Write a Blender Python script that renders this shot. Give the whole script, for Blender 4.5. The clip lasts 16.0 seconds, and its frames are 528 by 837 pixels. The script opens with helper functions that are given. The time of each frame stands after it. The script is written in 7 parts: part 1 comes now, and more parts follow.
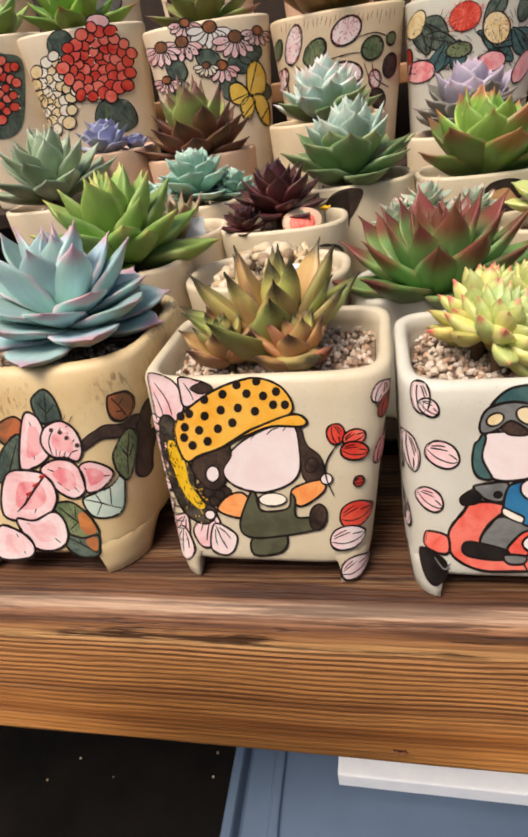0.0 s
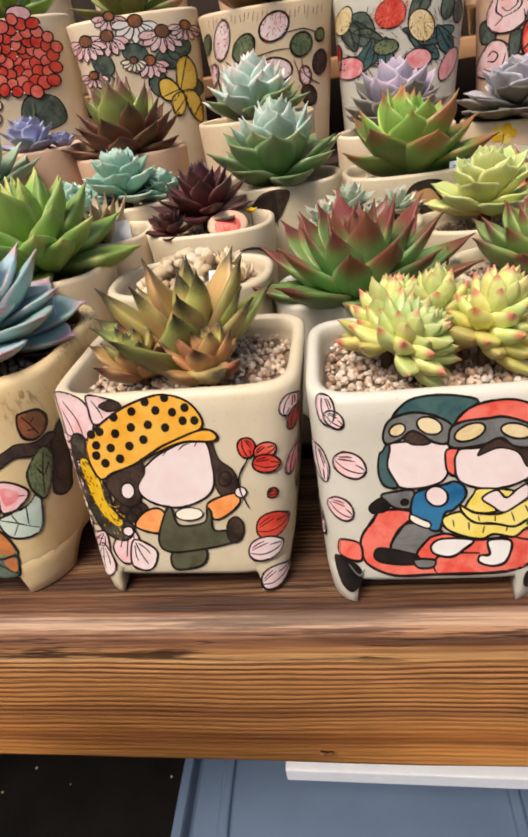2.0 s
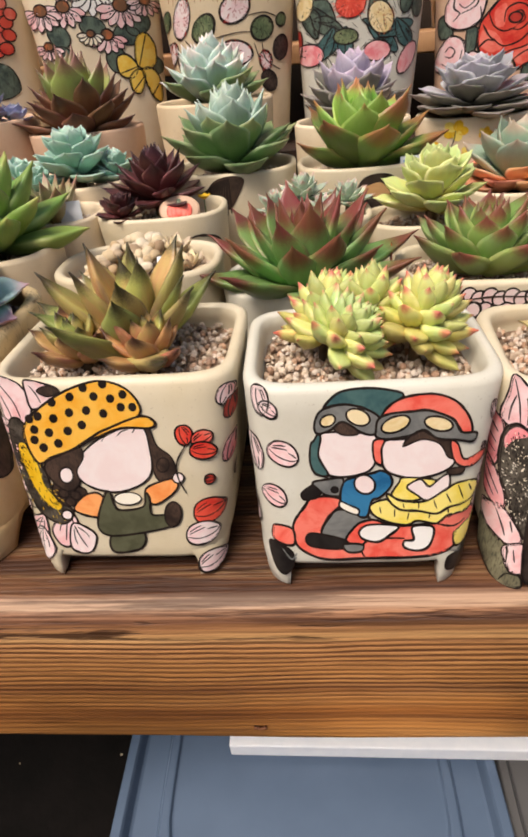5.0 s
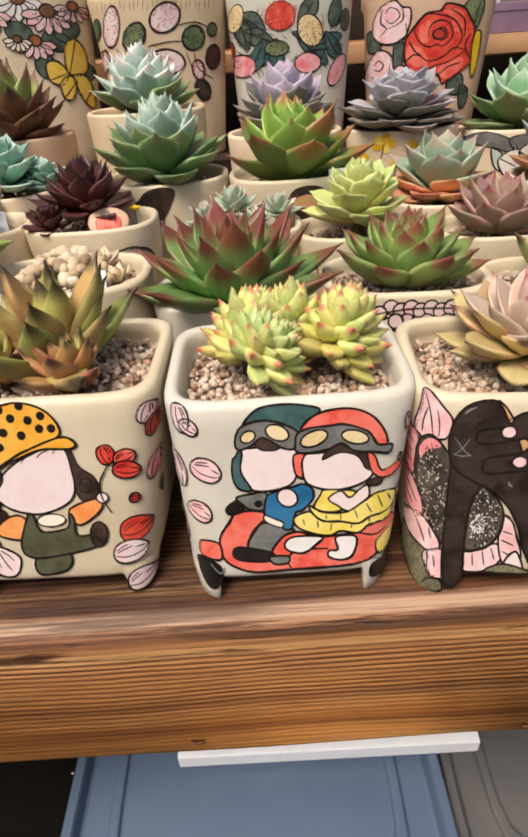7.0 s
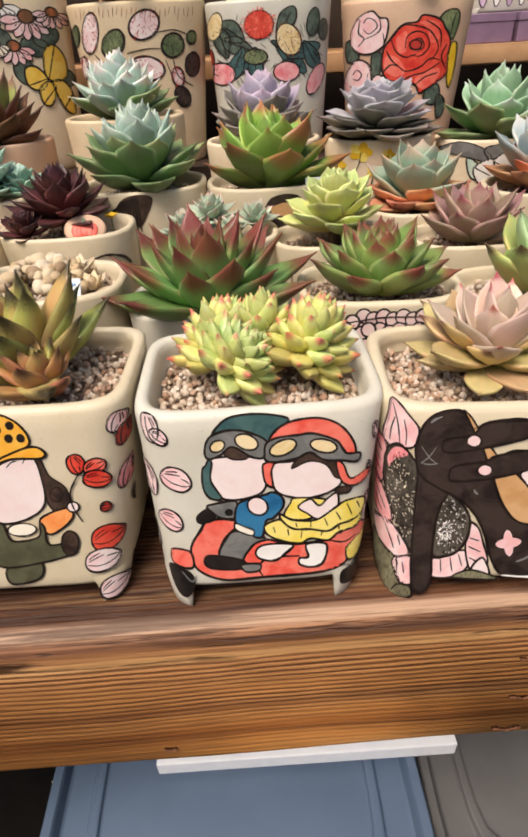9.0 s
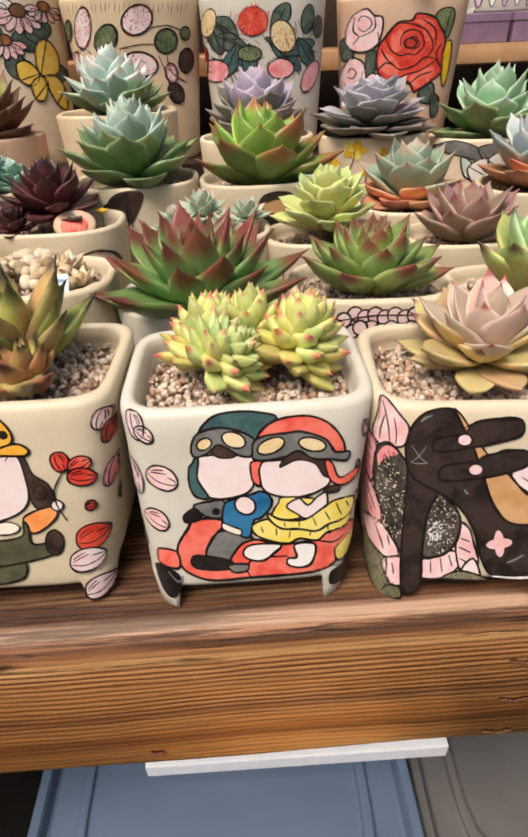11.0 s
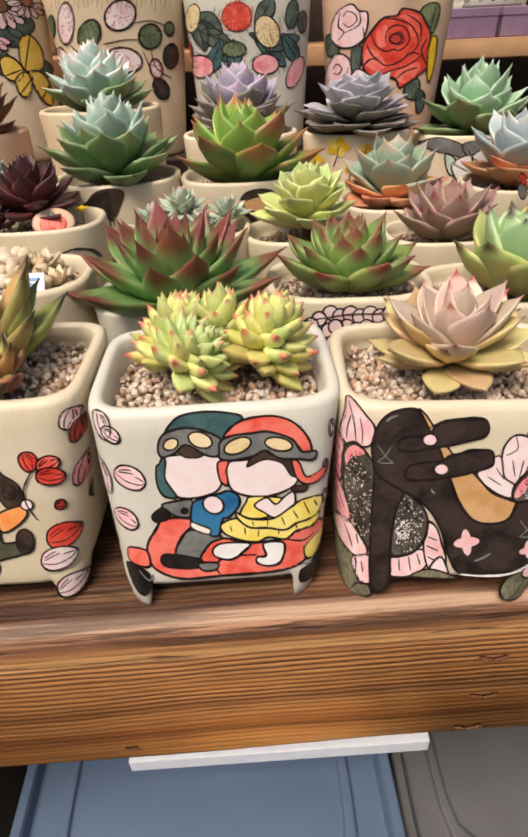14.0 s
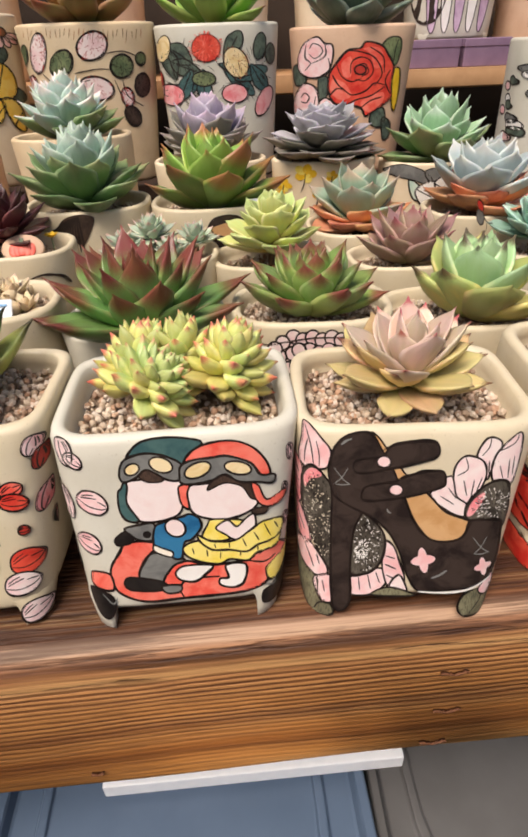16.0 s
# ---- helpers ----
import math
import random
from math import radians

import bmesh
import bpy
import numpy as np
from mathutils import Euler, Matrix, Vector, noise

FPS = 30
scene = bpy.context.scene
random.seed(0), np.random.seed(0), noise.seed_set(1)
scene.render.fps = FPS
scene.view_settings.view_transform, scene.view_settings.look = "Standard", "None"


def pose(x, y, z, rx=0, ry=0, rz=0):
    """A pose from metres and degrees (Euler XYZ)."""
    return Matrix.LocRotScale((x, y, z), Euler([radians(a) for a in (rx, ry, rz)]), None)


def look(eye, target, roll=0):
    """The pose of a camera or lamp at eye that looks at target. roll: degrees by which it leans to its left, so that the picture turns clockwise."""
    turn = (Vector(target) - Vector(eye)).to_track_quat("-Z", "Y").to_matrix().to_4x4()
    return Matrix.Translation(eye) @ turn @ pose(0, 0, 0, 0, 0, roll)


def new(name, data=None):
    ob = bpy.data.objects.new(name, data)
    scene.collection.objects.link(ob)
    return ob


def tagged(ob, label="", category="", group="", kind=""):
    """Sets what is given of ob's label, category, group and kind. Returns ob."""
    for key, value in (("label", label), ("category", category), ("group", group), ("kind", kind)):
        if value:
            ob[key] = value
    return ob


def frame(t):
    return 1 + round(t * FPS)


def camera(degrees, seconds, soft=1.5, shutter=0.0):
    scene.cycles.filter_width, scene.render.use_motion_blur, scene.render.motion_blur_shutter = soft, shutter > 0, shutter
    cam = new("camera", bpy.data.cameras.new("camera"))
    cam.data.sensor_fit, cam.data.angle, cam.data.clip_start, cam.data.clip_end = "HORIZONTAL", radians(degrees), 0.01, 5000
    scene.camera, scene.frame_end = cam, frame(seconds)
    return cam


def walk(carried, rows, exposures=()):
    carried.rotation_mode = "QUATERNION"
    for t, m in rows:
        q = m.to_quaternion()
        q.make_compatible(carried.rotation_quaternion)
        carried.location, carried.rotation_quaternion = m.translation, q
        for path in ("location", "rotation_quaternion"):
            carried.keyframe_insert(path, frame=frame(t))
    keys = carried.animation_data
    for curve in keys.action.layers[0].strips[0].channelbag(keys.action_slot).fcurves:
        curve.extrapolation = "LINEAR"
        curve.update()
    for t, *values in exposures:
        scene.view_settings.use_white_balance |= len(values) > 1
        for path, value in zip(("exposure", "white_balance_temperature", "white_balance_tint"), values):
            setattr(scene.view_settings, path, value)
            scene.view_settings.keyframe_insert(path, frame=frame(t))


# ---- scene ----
cam = camera(51.7, 16, 2.9)
PATH = [
    (0, (-0.0180, -0.1598, 0.2025), (-0.4210, 1.4966, -0.8418), -9.15),
    (0.5, (-0.0100, -0.1614, 0.2048), (-0.3920, 1.5054, -0.8333), -8.90),
    (1, (-0.0040, -0.1590, 0.2064), (-0.3790, 1.5175, -0.8172), -8.63),
    (1.5, (0.0010, -0.1480, 0.2054), (-0.2760, 1.4846, -0.9179), -8.81),
    (2, (0.0060, -0.1506, 0.2079), (-0.2770, 1.5008, -0.8853), -9.01),
    (2.5, (0.0080, -0.1522, 0.2103), (-0.2750, 1.4915, -0.8917), -8.03),
    (3, (0.0060, -0.1522, 0.2103), (-0.2510, 1.4727, -0.9269), -6.89),
    (3.2, (0.0050, -0.1522, 0.2103), (-0.2470, 1.4697, -0.9324), -6.66),
    (5.3, (0.0210, -0.1548, 0.2128), (-0.1190, 1.4708, -0.9428), -5.29),
    (5.5, (0.0220, -0.1554, 0.2149), (-0.0990, 1.4749, -0.9375), -5.05),
    (6, (0.0330, -0.1525, 0.2144), (-0.0130, 1.4767, -0.9439), -4.82),
    (6.5, (0.0360, -0.1523, 0.2154), (0.0120, 1.4763, -0.9459), -4.67),
    (7, (0.0360, -0.1519, 0.2173), (0.0240, 1.4769, -0.9429), -4.08),
    (7.5, (0.0390, -0.1519, 0.2173), (0.0410, 1.4796, -0.9394), -3.99),
    (8, (0.0410, -0.1516, 0.2193), (0.0560, 1.4800, -0.9374), -3.69),
    (8.5, (0.0430, -0.1516, 0.2193), (0.0670, 1.4788, -0.9382), -3.33),
    (9, (0.0440, -0.1524, 0.2205), (0.0770, 1.4805, -0.9344), -3.27),
    (11.3, (0.0490, -0.1500, 0.2170), (0.0980, 1.4833, -0.9360), -2.66),
    (11.5, (0.0510, -0.1510, 0.2171), (0.1030, 1.4838, -0.9330), -3.03),
    (12, (0.0540, -0.1498, 0.2179), (0.1040, 1.4817, -0.9387), -2.95),
    (12.5, (0.0550, -0.1488, 0.2178), (0.0980, 1.4733, -0.9514), -2.79),
    (13, (0.0570, -0.1498, 0.2179), (0.1030, 1.4723, -0.9512), -2.77),
    (13.5, (0.0600, -0.1498, 0.2179), (0.1080, 1.4713, -0.9511), -2.76),
    (14, (0.0610, -0.1506, 0.2191), (0.1120, 1.4715, -0.9501), -2.64),
    (14.5, (0.0630, -0.1514, 0.2203), (0.1260, 1.4753, -0.9406), -2.55),
    (15, (0.0660, -0.1530, 0.2226), (0.1470, 1.4889, -0.9167), -2.54),
    (15.5, (0.0700, -0.1536, 0.2248), (0.1740, 1.4915, -0.9080), -2.18),
    (16, (0.0720, -0.1544, 0.2259), (0.1840, 1.4939, -0.9003), -2.13),
]
walk(cam, [(t, look(eye, target, roll)) for t, eye, target, roll in PATH])

# ---- light ----
world = bpy.data.worlds.new("sky")
scene.world = world
world.use_nodes = True
wn = world.node_tree.nodes
sky = wn.new("ShaderNodeTexSky")
sky.sky_type = "NISHITA"
sky.sun_disc = False
sky.sun_elevation, sky.sun_rotation = radians(58), radians(205)
sky.air_density, sky.dust_density = 1.0, 4.0
world.node_tree.links.new(sky.outputs[0], wn["Background"].inputs[0])
wn["Background"].inputs[1].default_value = 0.084
sun = new("sun", bpy.data.lights.new("sun", "SUN"))
sun.data.energy, sun.data.angle, sun.data.color = 2.95, radians(30), (1.0, 0.885, 0.775)
sun.matrix_world = look((-0.75, -0.85, 2.35), (0, 0.15, 0))
scene.view_settings.exposure = 0.38

# ---- materials ----


def rgb(r, g, b):
    """Linear colour from everyday 0-255 values."""
    return tuple((c / 255 / 12.92 if c / 255 <= 0.04045 else ((c / 255 + 0.055) / 1.055) ** 2.4) for c in (r, g, b)) + (1.0,)


def start(name, rough=0.5, spec=0.5):
    m = bpy.data.materials.new(name)
    m.use_nodes = True
    b = m.node_tree.nodes["Principled BSDF"]
    b.inputs["Roughness"].default_value = rough
    b.inputs["Specular IOR Level"].default_value = spec
    return m, m.node_tree.nodes, m.node_tree.links, b


def coords(nodes, links, kind="Object", scale=(1, 1, 1), shift=(0, 0, 0)):
    tc, mp = nodes.new("ShaderNodeTexCoord"), nodes.new("ShaderNodeMapping")
    mp.inputs["Scale"].default_value, mp.inputs["Location"].default_value = scale, shift
    links.new(tc.outputs[kind], mp.inputs["Vector"])
    return mp.outputs[0]


def noise_tex(nodes, links, vec, scale, detail=3.0, rough=0.55, dist=0.0):
    n = nodes.new("ShaderNodeTexNoise")
    n.inputs["Scale"].default_value, n.inputs["Detail"].default_value = scale, detail
    n.inputs["Roughness"].default_value, n.inputs["Distortion"].default_value = rough, dist
    if vec is not None:
        links.new(vec, n.inputs["Vector"])
    return n.outputs["Fac"]


def ramp(nodes, links, fac, stops):
    r = nodes.new("ShaderNodeValToRGB")
    e = r.color_ramp.elements
    while len(e) < len(stops):
        e.new(0.5)
    for k, (p, c) in zip(e, stops):
        k.position, k.color = p, c
    links.new(fac, r.inputs[0])
    return r.outputs[0]


def mix(nodes, links, fac, a, b, mode="MIX"):
    m = nodes.new("ShaderNodeMix")
    m.data_type, m.blend_type = "RGBA", mode
    for sock, v in ((m.inputs[0], fac), (m.inputs[6], a), (m.inputs[7], b)):
        if isinstance(v, (tuple, float, int)):
            sock.default_value = v
        else:
            links.new(v, sock)
    return m.outputs[2]


def calc(nodes, links, op, a, b=0.0):
    m = nodes.new("ShaderNodeMath")
    m.operation = op
    for sock, v in zip(m.inputs, (a, b)):
        if isinstance(v, (float, int)):
            sock.default_value = v
        else:
            links.new(v, sock)
    return m.outputs[0]


def bump(nodes, links, bsdf, height, strength=0.3, dist=0.001):
    b = nodes.new("ShaderNodeBump")
    b.inputs["Strength"].default_value, b.inputs["Distance"].default_value = strength, dist
    links.new(height, b.inputs["Height"])
    links.new(b.outputs[0], bsdf.inputs["Normal"])


WHITE, BLACK = (1, 1, 1, 1), (0, 0, 0, 1)


def ceramic(name, main, stain, rough=0.42, crackle=False):
    """Hand-made glazed clay: faint mottling, specks, slight unevenness."""
    m, n, l, b = start(name, rough, 0.45)
    v = coords(n, l)
    big = noise_tex(n, l, v, 22, 4, 0.6)
    col = mix(n, l, ramp(n, l, big, [(0.4, BLACK), (0.75, WHITE)]), main, stain)
    speck = ramp(n, l, noise_tex(n, l, v, 900, 1), [(0.70, BLACK), (0.76, WHITE)])
    col = mix(n, l, calc(n, l, "MULTIPLY", speck, 0.25), col, rgb(120, 92, 62))
    fine = noise_tex(n, l, v, 160, 4)
    h = fine
    if crackle:
        tick = noise_tex(n, l, coords(n, l, scale=(620, 620, 150)), 1.0, 3, 0.6)
        crack = ramp(n, l, tick, [(0.54, BLACK), (0.60, WHITE)])
        zone = ramp(n, l, noise_tex(n, l, coords(n, l, scale=(1, 1, 1)), 35, 2), [(0.45, BLACK), (0.6, WHITE)])
        sep = n.new("ShaderNodeSeparateXYZ")
        l.new(coords(n, l), sep.inputs[0])
        high = ramp(n, l, calc(n, l, "MULTIPLY", sep.outputs[2], 8.0), [(0.64, BLACK), (0.80, WHITE)])
        crack = calc(n, l, "MULTIPLY", calc(n, l, "MULTIPLY", crack, high), zone)
        col = mix(n, l, calc(n, l, "MULTIPLY", crack, 0.8), col, rgb(112, 78, 44))
        h = calc(n, l, "SUBTRACT", fine, crack)
    l.new(col, b.inputs["Base Color"])
    l.new(ramp(n, l, big, [(0.3, (rough - 0.08,) * 3 + (1,)), (0.7, (rough + 0.12,) * 3 + (1,))]), b.inputs["Roughness"])
    bump(n, l, b, h, 0.35, 0.0006)
    return m


def leaf_mat(name, base, mid, tip, edge, tip_at=0.82, edge_w=0.9, bloom=0.15, rough=0.34, alt=None):
    """Succulent skin: colour from root to tip, tinted margin, powdery bloom."""
    m, n, l, b = start(name, rough, 0.4)
    tc = n.new("ShaderNodeTexCoord")
    sep = n.new("ShaderNodeSeparateXYZ")
    l.new(tc.outputs["Generated"], sep.inputs[0])
    ob = n.new("ShaderNodeObjectInfo")
    wob = noise_tex(n, l, coords(n, l, "Object", (1, 1, 1)), 90, 3)
    along = calc(n, l, "ADD", sep.outputs[1], calc(n, l, "MULTIPLY", calc(n, l, "SUBTRACT", wob, 0.5), 0.20))
    along = calc(n, l, "ADD", along, calc(n, l, "MULTIPLY", calc(n, l, "SUBTRACT", ob.outputs["Random"], 0.5), 0.14))
    col = ramp(n, l, along, [(0.10, base), (0.48, mid), (tip_at - 0.06, mid), (min(0.99, tip_at + 0.14), tip)])
    if alt:
        pick = ramp(n, l, calc(n, l, "FRACT", calc(n, l, "MULTIPLY", ob.outputs["Random"], 7.31)), [(0.35, BLACK), (0.75, WHITE)])
        other = ramp(n, l, along, [(0.1, alt), (tip_at, alt), (min(0.99, tip_at + 0.14), tip)])
        patch = ramp(n, l, noise_tex(n, l, coords(n, l, "Generated"), 2.2, 2), [(0.4, BLACK), (0.62, WHITE)])
        col = mix(n, l, calc(n, l, "MAXIMUM", calc(n, l, "MULTIPLY", pick, 0.85), calc(n, l, "MULTIPLY", patch, 0.45)), col, other)
    side = calc(n, l, "ABSOLUTE", calc(n, l, "MULTIPLY", calc(n, l, "SUBTRACT", sep.outputs[0], 0.5), 2.0))
    em = ramp(n, l, side, [(max(0.0, edge_w - 0.14), BLACK), (min(1.0, edge_w + 0.08), WHITE)])
    col = mix(n, l, calc(n, l, "MULTIPLY", em, 0.75), col, edge)
    blotch = ramp(n, l, noise_tex(n, l, coords(n, l, "Object"), 160, 5, 0.65), [(0.45, BLACK), (0.8, WHITE)])
    col = mix(n, l, calc(n, l, "MULTIPLY", blotch, bloom), col, rgb(222, 228, 222))
    scar = ramp(n, l, noise_tex(n, l, coords(n, l, "Object", shift=(3, 1, 2)), 210, 2), [(0.70, BLACK), (0.76, WHITE)])
    col = mix(n, l, calc(n, l, "MULTIPLY", scar, 0.45), col, rgb(104, 74, 48))
    grain = noise_tex(n, l, coords(n, l, "Generated", (16, 1.6, 4)), 1.0, 3, 0.6)
    col = mix(n, l, calc(n, l, "MULTIPLY", ramp(n, l, grain, [(0.45, BLACK), (0.70, WHITE)]), 0.22), col, base)
    old = ramp(n, l, noise_tex(n, l, coords(n, l, "Object", (1, 1, 1), (5, 2, 7)), 1.6, 2), [(0.42, BLACK), (0.62, WHITE)])
    col = mix(n, l, calc(n, l, "MULTIPLY", old, 0.30), col, base)
    rim = ramp(n, l, side, [(0.80, BLACK), (0.97, WHITE)])
    col = mix(n, l, calc(n, l, "MULTIPLY", rim, 0.35), col, tuple(min(1.0, c * 1.5 + 0.06) for c in edge[:3]) + (1.0,))
    keel = ramp(n, l, side, [(0.0, WHITE), (0.20, BLACK)])
    col = mix(n, l, calc(n, l, "MULTIPLY", keel, 0.16), col, tuple(min(1.0, c * 1.35 + 0.03) for c in mid[:3]) + (1.0,))
    end = ramp(n, l, along, [(max(0.1, tip_at - 0.04), BLACK), (min(0.97, tip_at + 0.12), WHITE)])
    col = mix(n, l, calc(n, l, "MULTIPLY", end, 0.78), col, tip)
    hs = n.new("ShaderNodeHueSaturation")
    l.new(calc(n, l, "ADD", 0.480, calc(n, l, "MULTIPLY", calc(n, l, "FRACT", calc(n, l, "MULTIPLY", ob.outputs["Random"], 5.7)), 0.034)), hs.inputs["Hue"])
    l.new(calc(n, l, "ADD", 0.80, calc(n, l, "MULTIPLY", ob.outputs["Random"], 0.48)), hs.inputs["Value"])
    hs.inputs["Saturation"].default_value = 0.95
    l.new(col, hs.inputs["Color"])
    l.new(hs.outputs[0], b.inputs["Base Color"])
    b.inputs["Subsurface Weight"].default_value = 0.08
    b.inputs["Subsurface Radius"].default_value = (0.004, 0.006, 0.002)
    b.inputs["Subsurface Scale"].default_value = 0.5
    bump(n, l, b, noise_tex(n, l, coords(n, l, "Generated", (9, 3, 3)), 1.0, 5, 0.6), 0.35, 0.0012)
    l.new(ramp(n, l, blotch, [(0.0, (rough,) * 3 + (1,)), (1.0, (min(0.8, rough + 0.22),) * 3 + (1,))]), b.inputs["Roughness"])
    return m


def paint(name, main, second=None, rough=0.45, hatch=False):
    """Underglaze brushwork: washes of uneven strength."""
    m, n, l, b = start(name, rough, 0.4)
    second = second or tuple(min(1.0, c * 1.25 + 0.04) for c in main[:3]) + (1.0,)
    v = coords(n, l)
    f = noise_tex(n, l, v, 75, 4, 0.6, 0.6)
    col = mix(n, l, ramp(n, l, f, [(0.38, BLACK), (0.58, WHITE)]), main, second)
    if hatch:
        st = noise_tex(n, l, coords(n, l, scale=(1500, 1500, 260)), 1.0, 2)
        col = mix(n, l, calc(n, l, "MULTIPLY", ramp(n, l, st, [(0.5, BLACK), (0.62, WHITE)]), 0.55), col, rgb(40, 34, 30))
    l.new(col, b.inputs["Base Color"])
    bump(n, l, b, noise_tex(n, l, v, 300, 3), 0.3, 0.0004)
    return m


def wood_mat():
    """Scorched, brushed pine: striped edge grain, cracked pale nose, charred top with worn streaks, darkened as painted
    shade under the pots.
    """
    m, n, l, b = start("scorched_pine", 0.5, 0.3)
    sep = n.new("ShaderNodeSeparateXYZ")
    l.new(coords(n, l), sep.inputs[0])
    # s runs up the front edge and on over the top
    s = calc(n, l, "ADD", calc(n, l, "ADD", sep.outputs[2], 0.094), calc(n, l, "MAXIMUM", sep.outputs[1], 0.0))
    slow = noise_tex(n, l, coords(n, l, scale=(2.4, 5, 5)), 1.0, 2, 0.5)
    wig = noise_tex(n, l, coords(n, l, scale=(11, 40, 40), shift=(4, 0, 0)), 1.0, 3, 0.55)
    fray = noise_tex(n, l, coords(n, l, scale=(20, 300, 300)), 1.0, 4, 0.65)
    fib = noise_tex(n, l, coords(n, l, scale=(16, 1100, 1100)), 1.0, 3, 0.6)
    streak = noise_tex(n, l, coords(n, l, scale=(2.6, 85, 85), shift=(0, 3, 1)), 1.0, 4, 0.6)
    s = calc(n, l, "ADD", s, calc(n, l, "MULTIPLY", calc(n, l, "SUBTRACT", slow, 0.5), 0.016))
    s = calc(n, l, "ADD", s, calc(n, l, "MULTIPLY", calc(n, l, "SUBTRACT", wig, 0.5), 0.0045))
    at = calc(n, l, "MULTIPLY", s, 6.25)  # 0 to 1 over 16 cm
    # dark stops from 0.612 on paint the pots' contact shade into the top
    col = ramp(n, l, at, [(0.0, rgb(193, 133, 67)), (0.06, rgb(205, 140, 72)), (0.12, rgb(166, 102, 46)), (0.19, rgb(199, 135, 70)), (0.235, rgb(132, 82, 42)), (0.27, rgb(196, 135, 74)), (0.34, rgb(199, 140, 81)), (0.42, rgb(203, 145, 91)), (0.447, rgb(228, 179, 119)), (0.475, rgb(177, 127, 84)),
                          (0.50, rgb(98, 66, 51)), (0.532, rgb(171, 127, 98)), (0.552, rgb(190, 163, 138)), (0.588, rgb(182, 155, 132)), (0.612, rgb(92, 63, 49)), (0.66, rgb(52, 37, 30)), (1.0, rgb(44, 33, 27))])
    tone = ramp(n, l, streak, [(0.30, rgb(116, 68, 36)), (0.5, rgb(172, 118, 72)), (0.7, rgb(220, 176, 124))])
    col = mix(n, l, 0.30, col, tone)
    # dark winter grain, close set on the upper edge and on the top
    ring = calc(n, l, "ADD", calc(n, l, "MULTIPLY", calc(n, l, "SINE", calc(n, l, "MULTIPLY", s, 2050.0)), 0.5), 0.5)
    line = ramp(n, l, calc(n, l, "ADD", ring, calc(n, l, "MULTIPLY", calc(n, l, "SUBTRACT", fray, 0.5), 0.6)), [(0.46, BLACK), (0.72, WHITE)])
    amount = ramp(n, l, at, [(p, (v,) * 3 + (1,)) for p, v in ((0.02, 0.12), (0.10, 0.22), (0.19, 0.42), (0.24, 0.88), (0.42, 0.9), (0.446, 0.2), (0.50, 0.35), (0.55, 0.1), (0.59, 0.15), (0.62, 0.7), (1.0, 0.8))])
    keep = ramp(n, l, streak, [(0.32, (0.55,) * 3 + (1,)), (0.55, WHITE)])
    line = calc(n, l, "MULTIPLY", calc(n, l, "MULTIPLY", line, keep), amount)
    col = mix(n, l, line, col, rgb(90, 54, 30))
    # broad soft bands low on the edge
    band = ramp(n, l, noise_tex(n, l, coords(n, l, scale=(1.6, 150, 150), shift=(3, 0, 6)), 1.0, 3, 0.6), [(0.48, BLACK), (0.62, WHITE)])
    low = ramp(n, l, at, [(0.02, (0.30,) * 3 + (1,)), (0.16, (0.62,) * 3 + (1,)), (0.24, BLACK)])
    col = mix(n, l, calc(n, l, "MULTIPLY", band, low), col, rgb(104, 62, 32))
    # splits along the nose; char on the top, deepened to paint the pots' shade
    split = ramp(n, l, noise_tex(n, l, coords(n, l, scale=(9, 150, 150), shift=(1, 4, 9)), 1.0, 4, 0.7), [(0.53, BLACK), (0.60, WHITE)])
    nose = ramp(n, l, at, [(p, (v,) * 3 + (1,)) for p, v in ((0.42, 0.0), (0.45, 1.0), (0.52, 1.0), (0.56, 0.2), (0.62, 0.5))])
    col = mix(n, l, calc(n, l, "MULTIPLY", calc(n, l, "MULTIPLY", split, nose), 0.92), col, rgb(50, 28, 17))
    char_shade = ramp(n, l, noise_tex(n, l, coords(n, l, scale=(5.0, 120, 120), shift=(8, 2, 0)), 1.0, 6, 0.7), [(0.46, BLACK), (0.56, WHITE)])
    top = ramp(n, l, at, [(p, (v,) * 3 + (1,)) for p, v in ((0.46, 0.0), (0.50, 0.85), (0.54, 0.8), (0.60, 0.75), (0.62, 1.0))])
    col = mix(n, l, calc(n, l, "MULTIPLY", calc(n, l, "MULTIPLY", char_shade, top), 0.85), col, rgb(52, 31, 22))
    col = mix(n, l, calc(n, l, "MULTIPLY", ramp(n, l, fib, [(0.48, BLACK), (0.66, WHITE)]), 0.5), col, rgb(84, 50, 30))
    l.new(col, b.inputs["Base Color"])
    l.new(ramp(n, l, streak, [(0.2, (0.66,) * 3 + (1,)), (0.8, (0.42,) * 3 + (1,))]), b.inputs["Roughness"])
    h = calc(n, l, "SUBTRACT", calc(n, l, "MULTIPLY", fib, 0.4), calc(n, l, "ADD", line, calc(n, l, "MULTIPLY", split, nose)))
    bump(n, l, b, h, 0.55, 0.0011)
    return m


def plain(name, main, second, scale=30.0, rough=0.5, strength=0.2, grain=0.0006, metal=0.0):
    m, n, l, b = start(name, rough, 0.45)
    v = coords(n, l)
    f = noise_tex(n, l, v, scale, 5, 0.6)
    l.new(mix(n, l, ramp(n, l, f, [(0.35, BLACK), (0.7, WHITE)]), main, second), b.inputs["Base Color"])
    b.inputs["Metallic"].default_value = metal
    bump(n, l, b, noise_tex(n, l, v, scale * 9, 4), strength, grain)
    return m


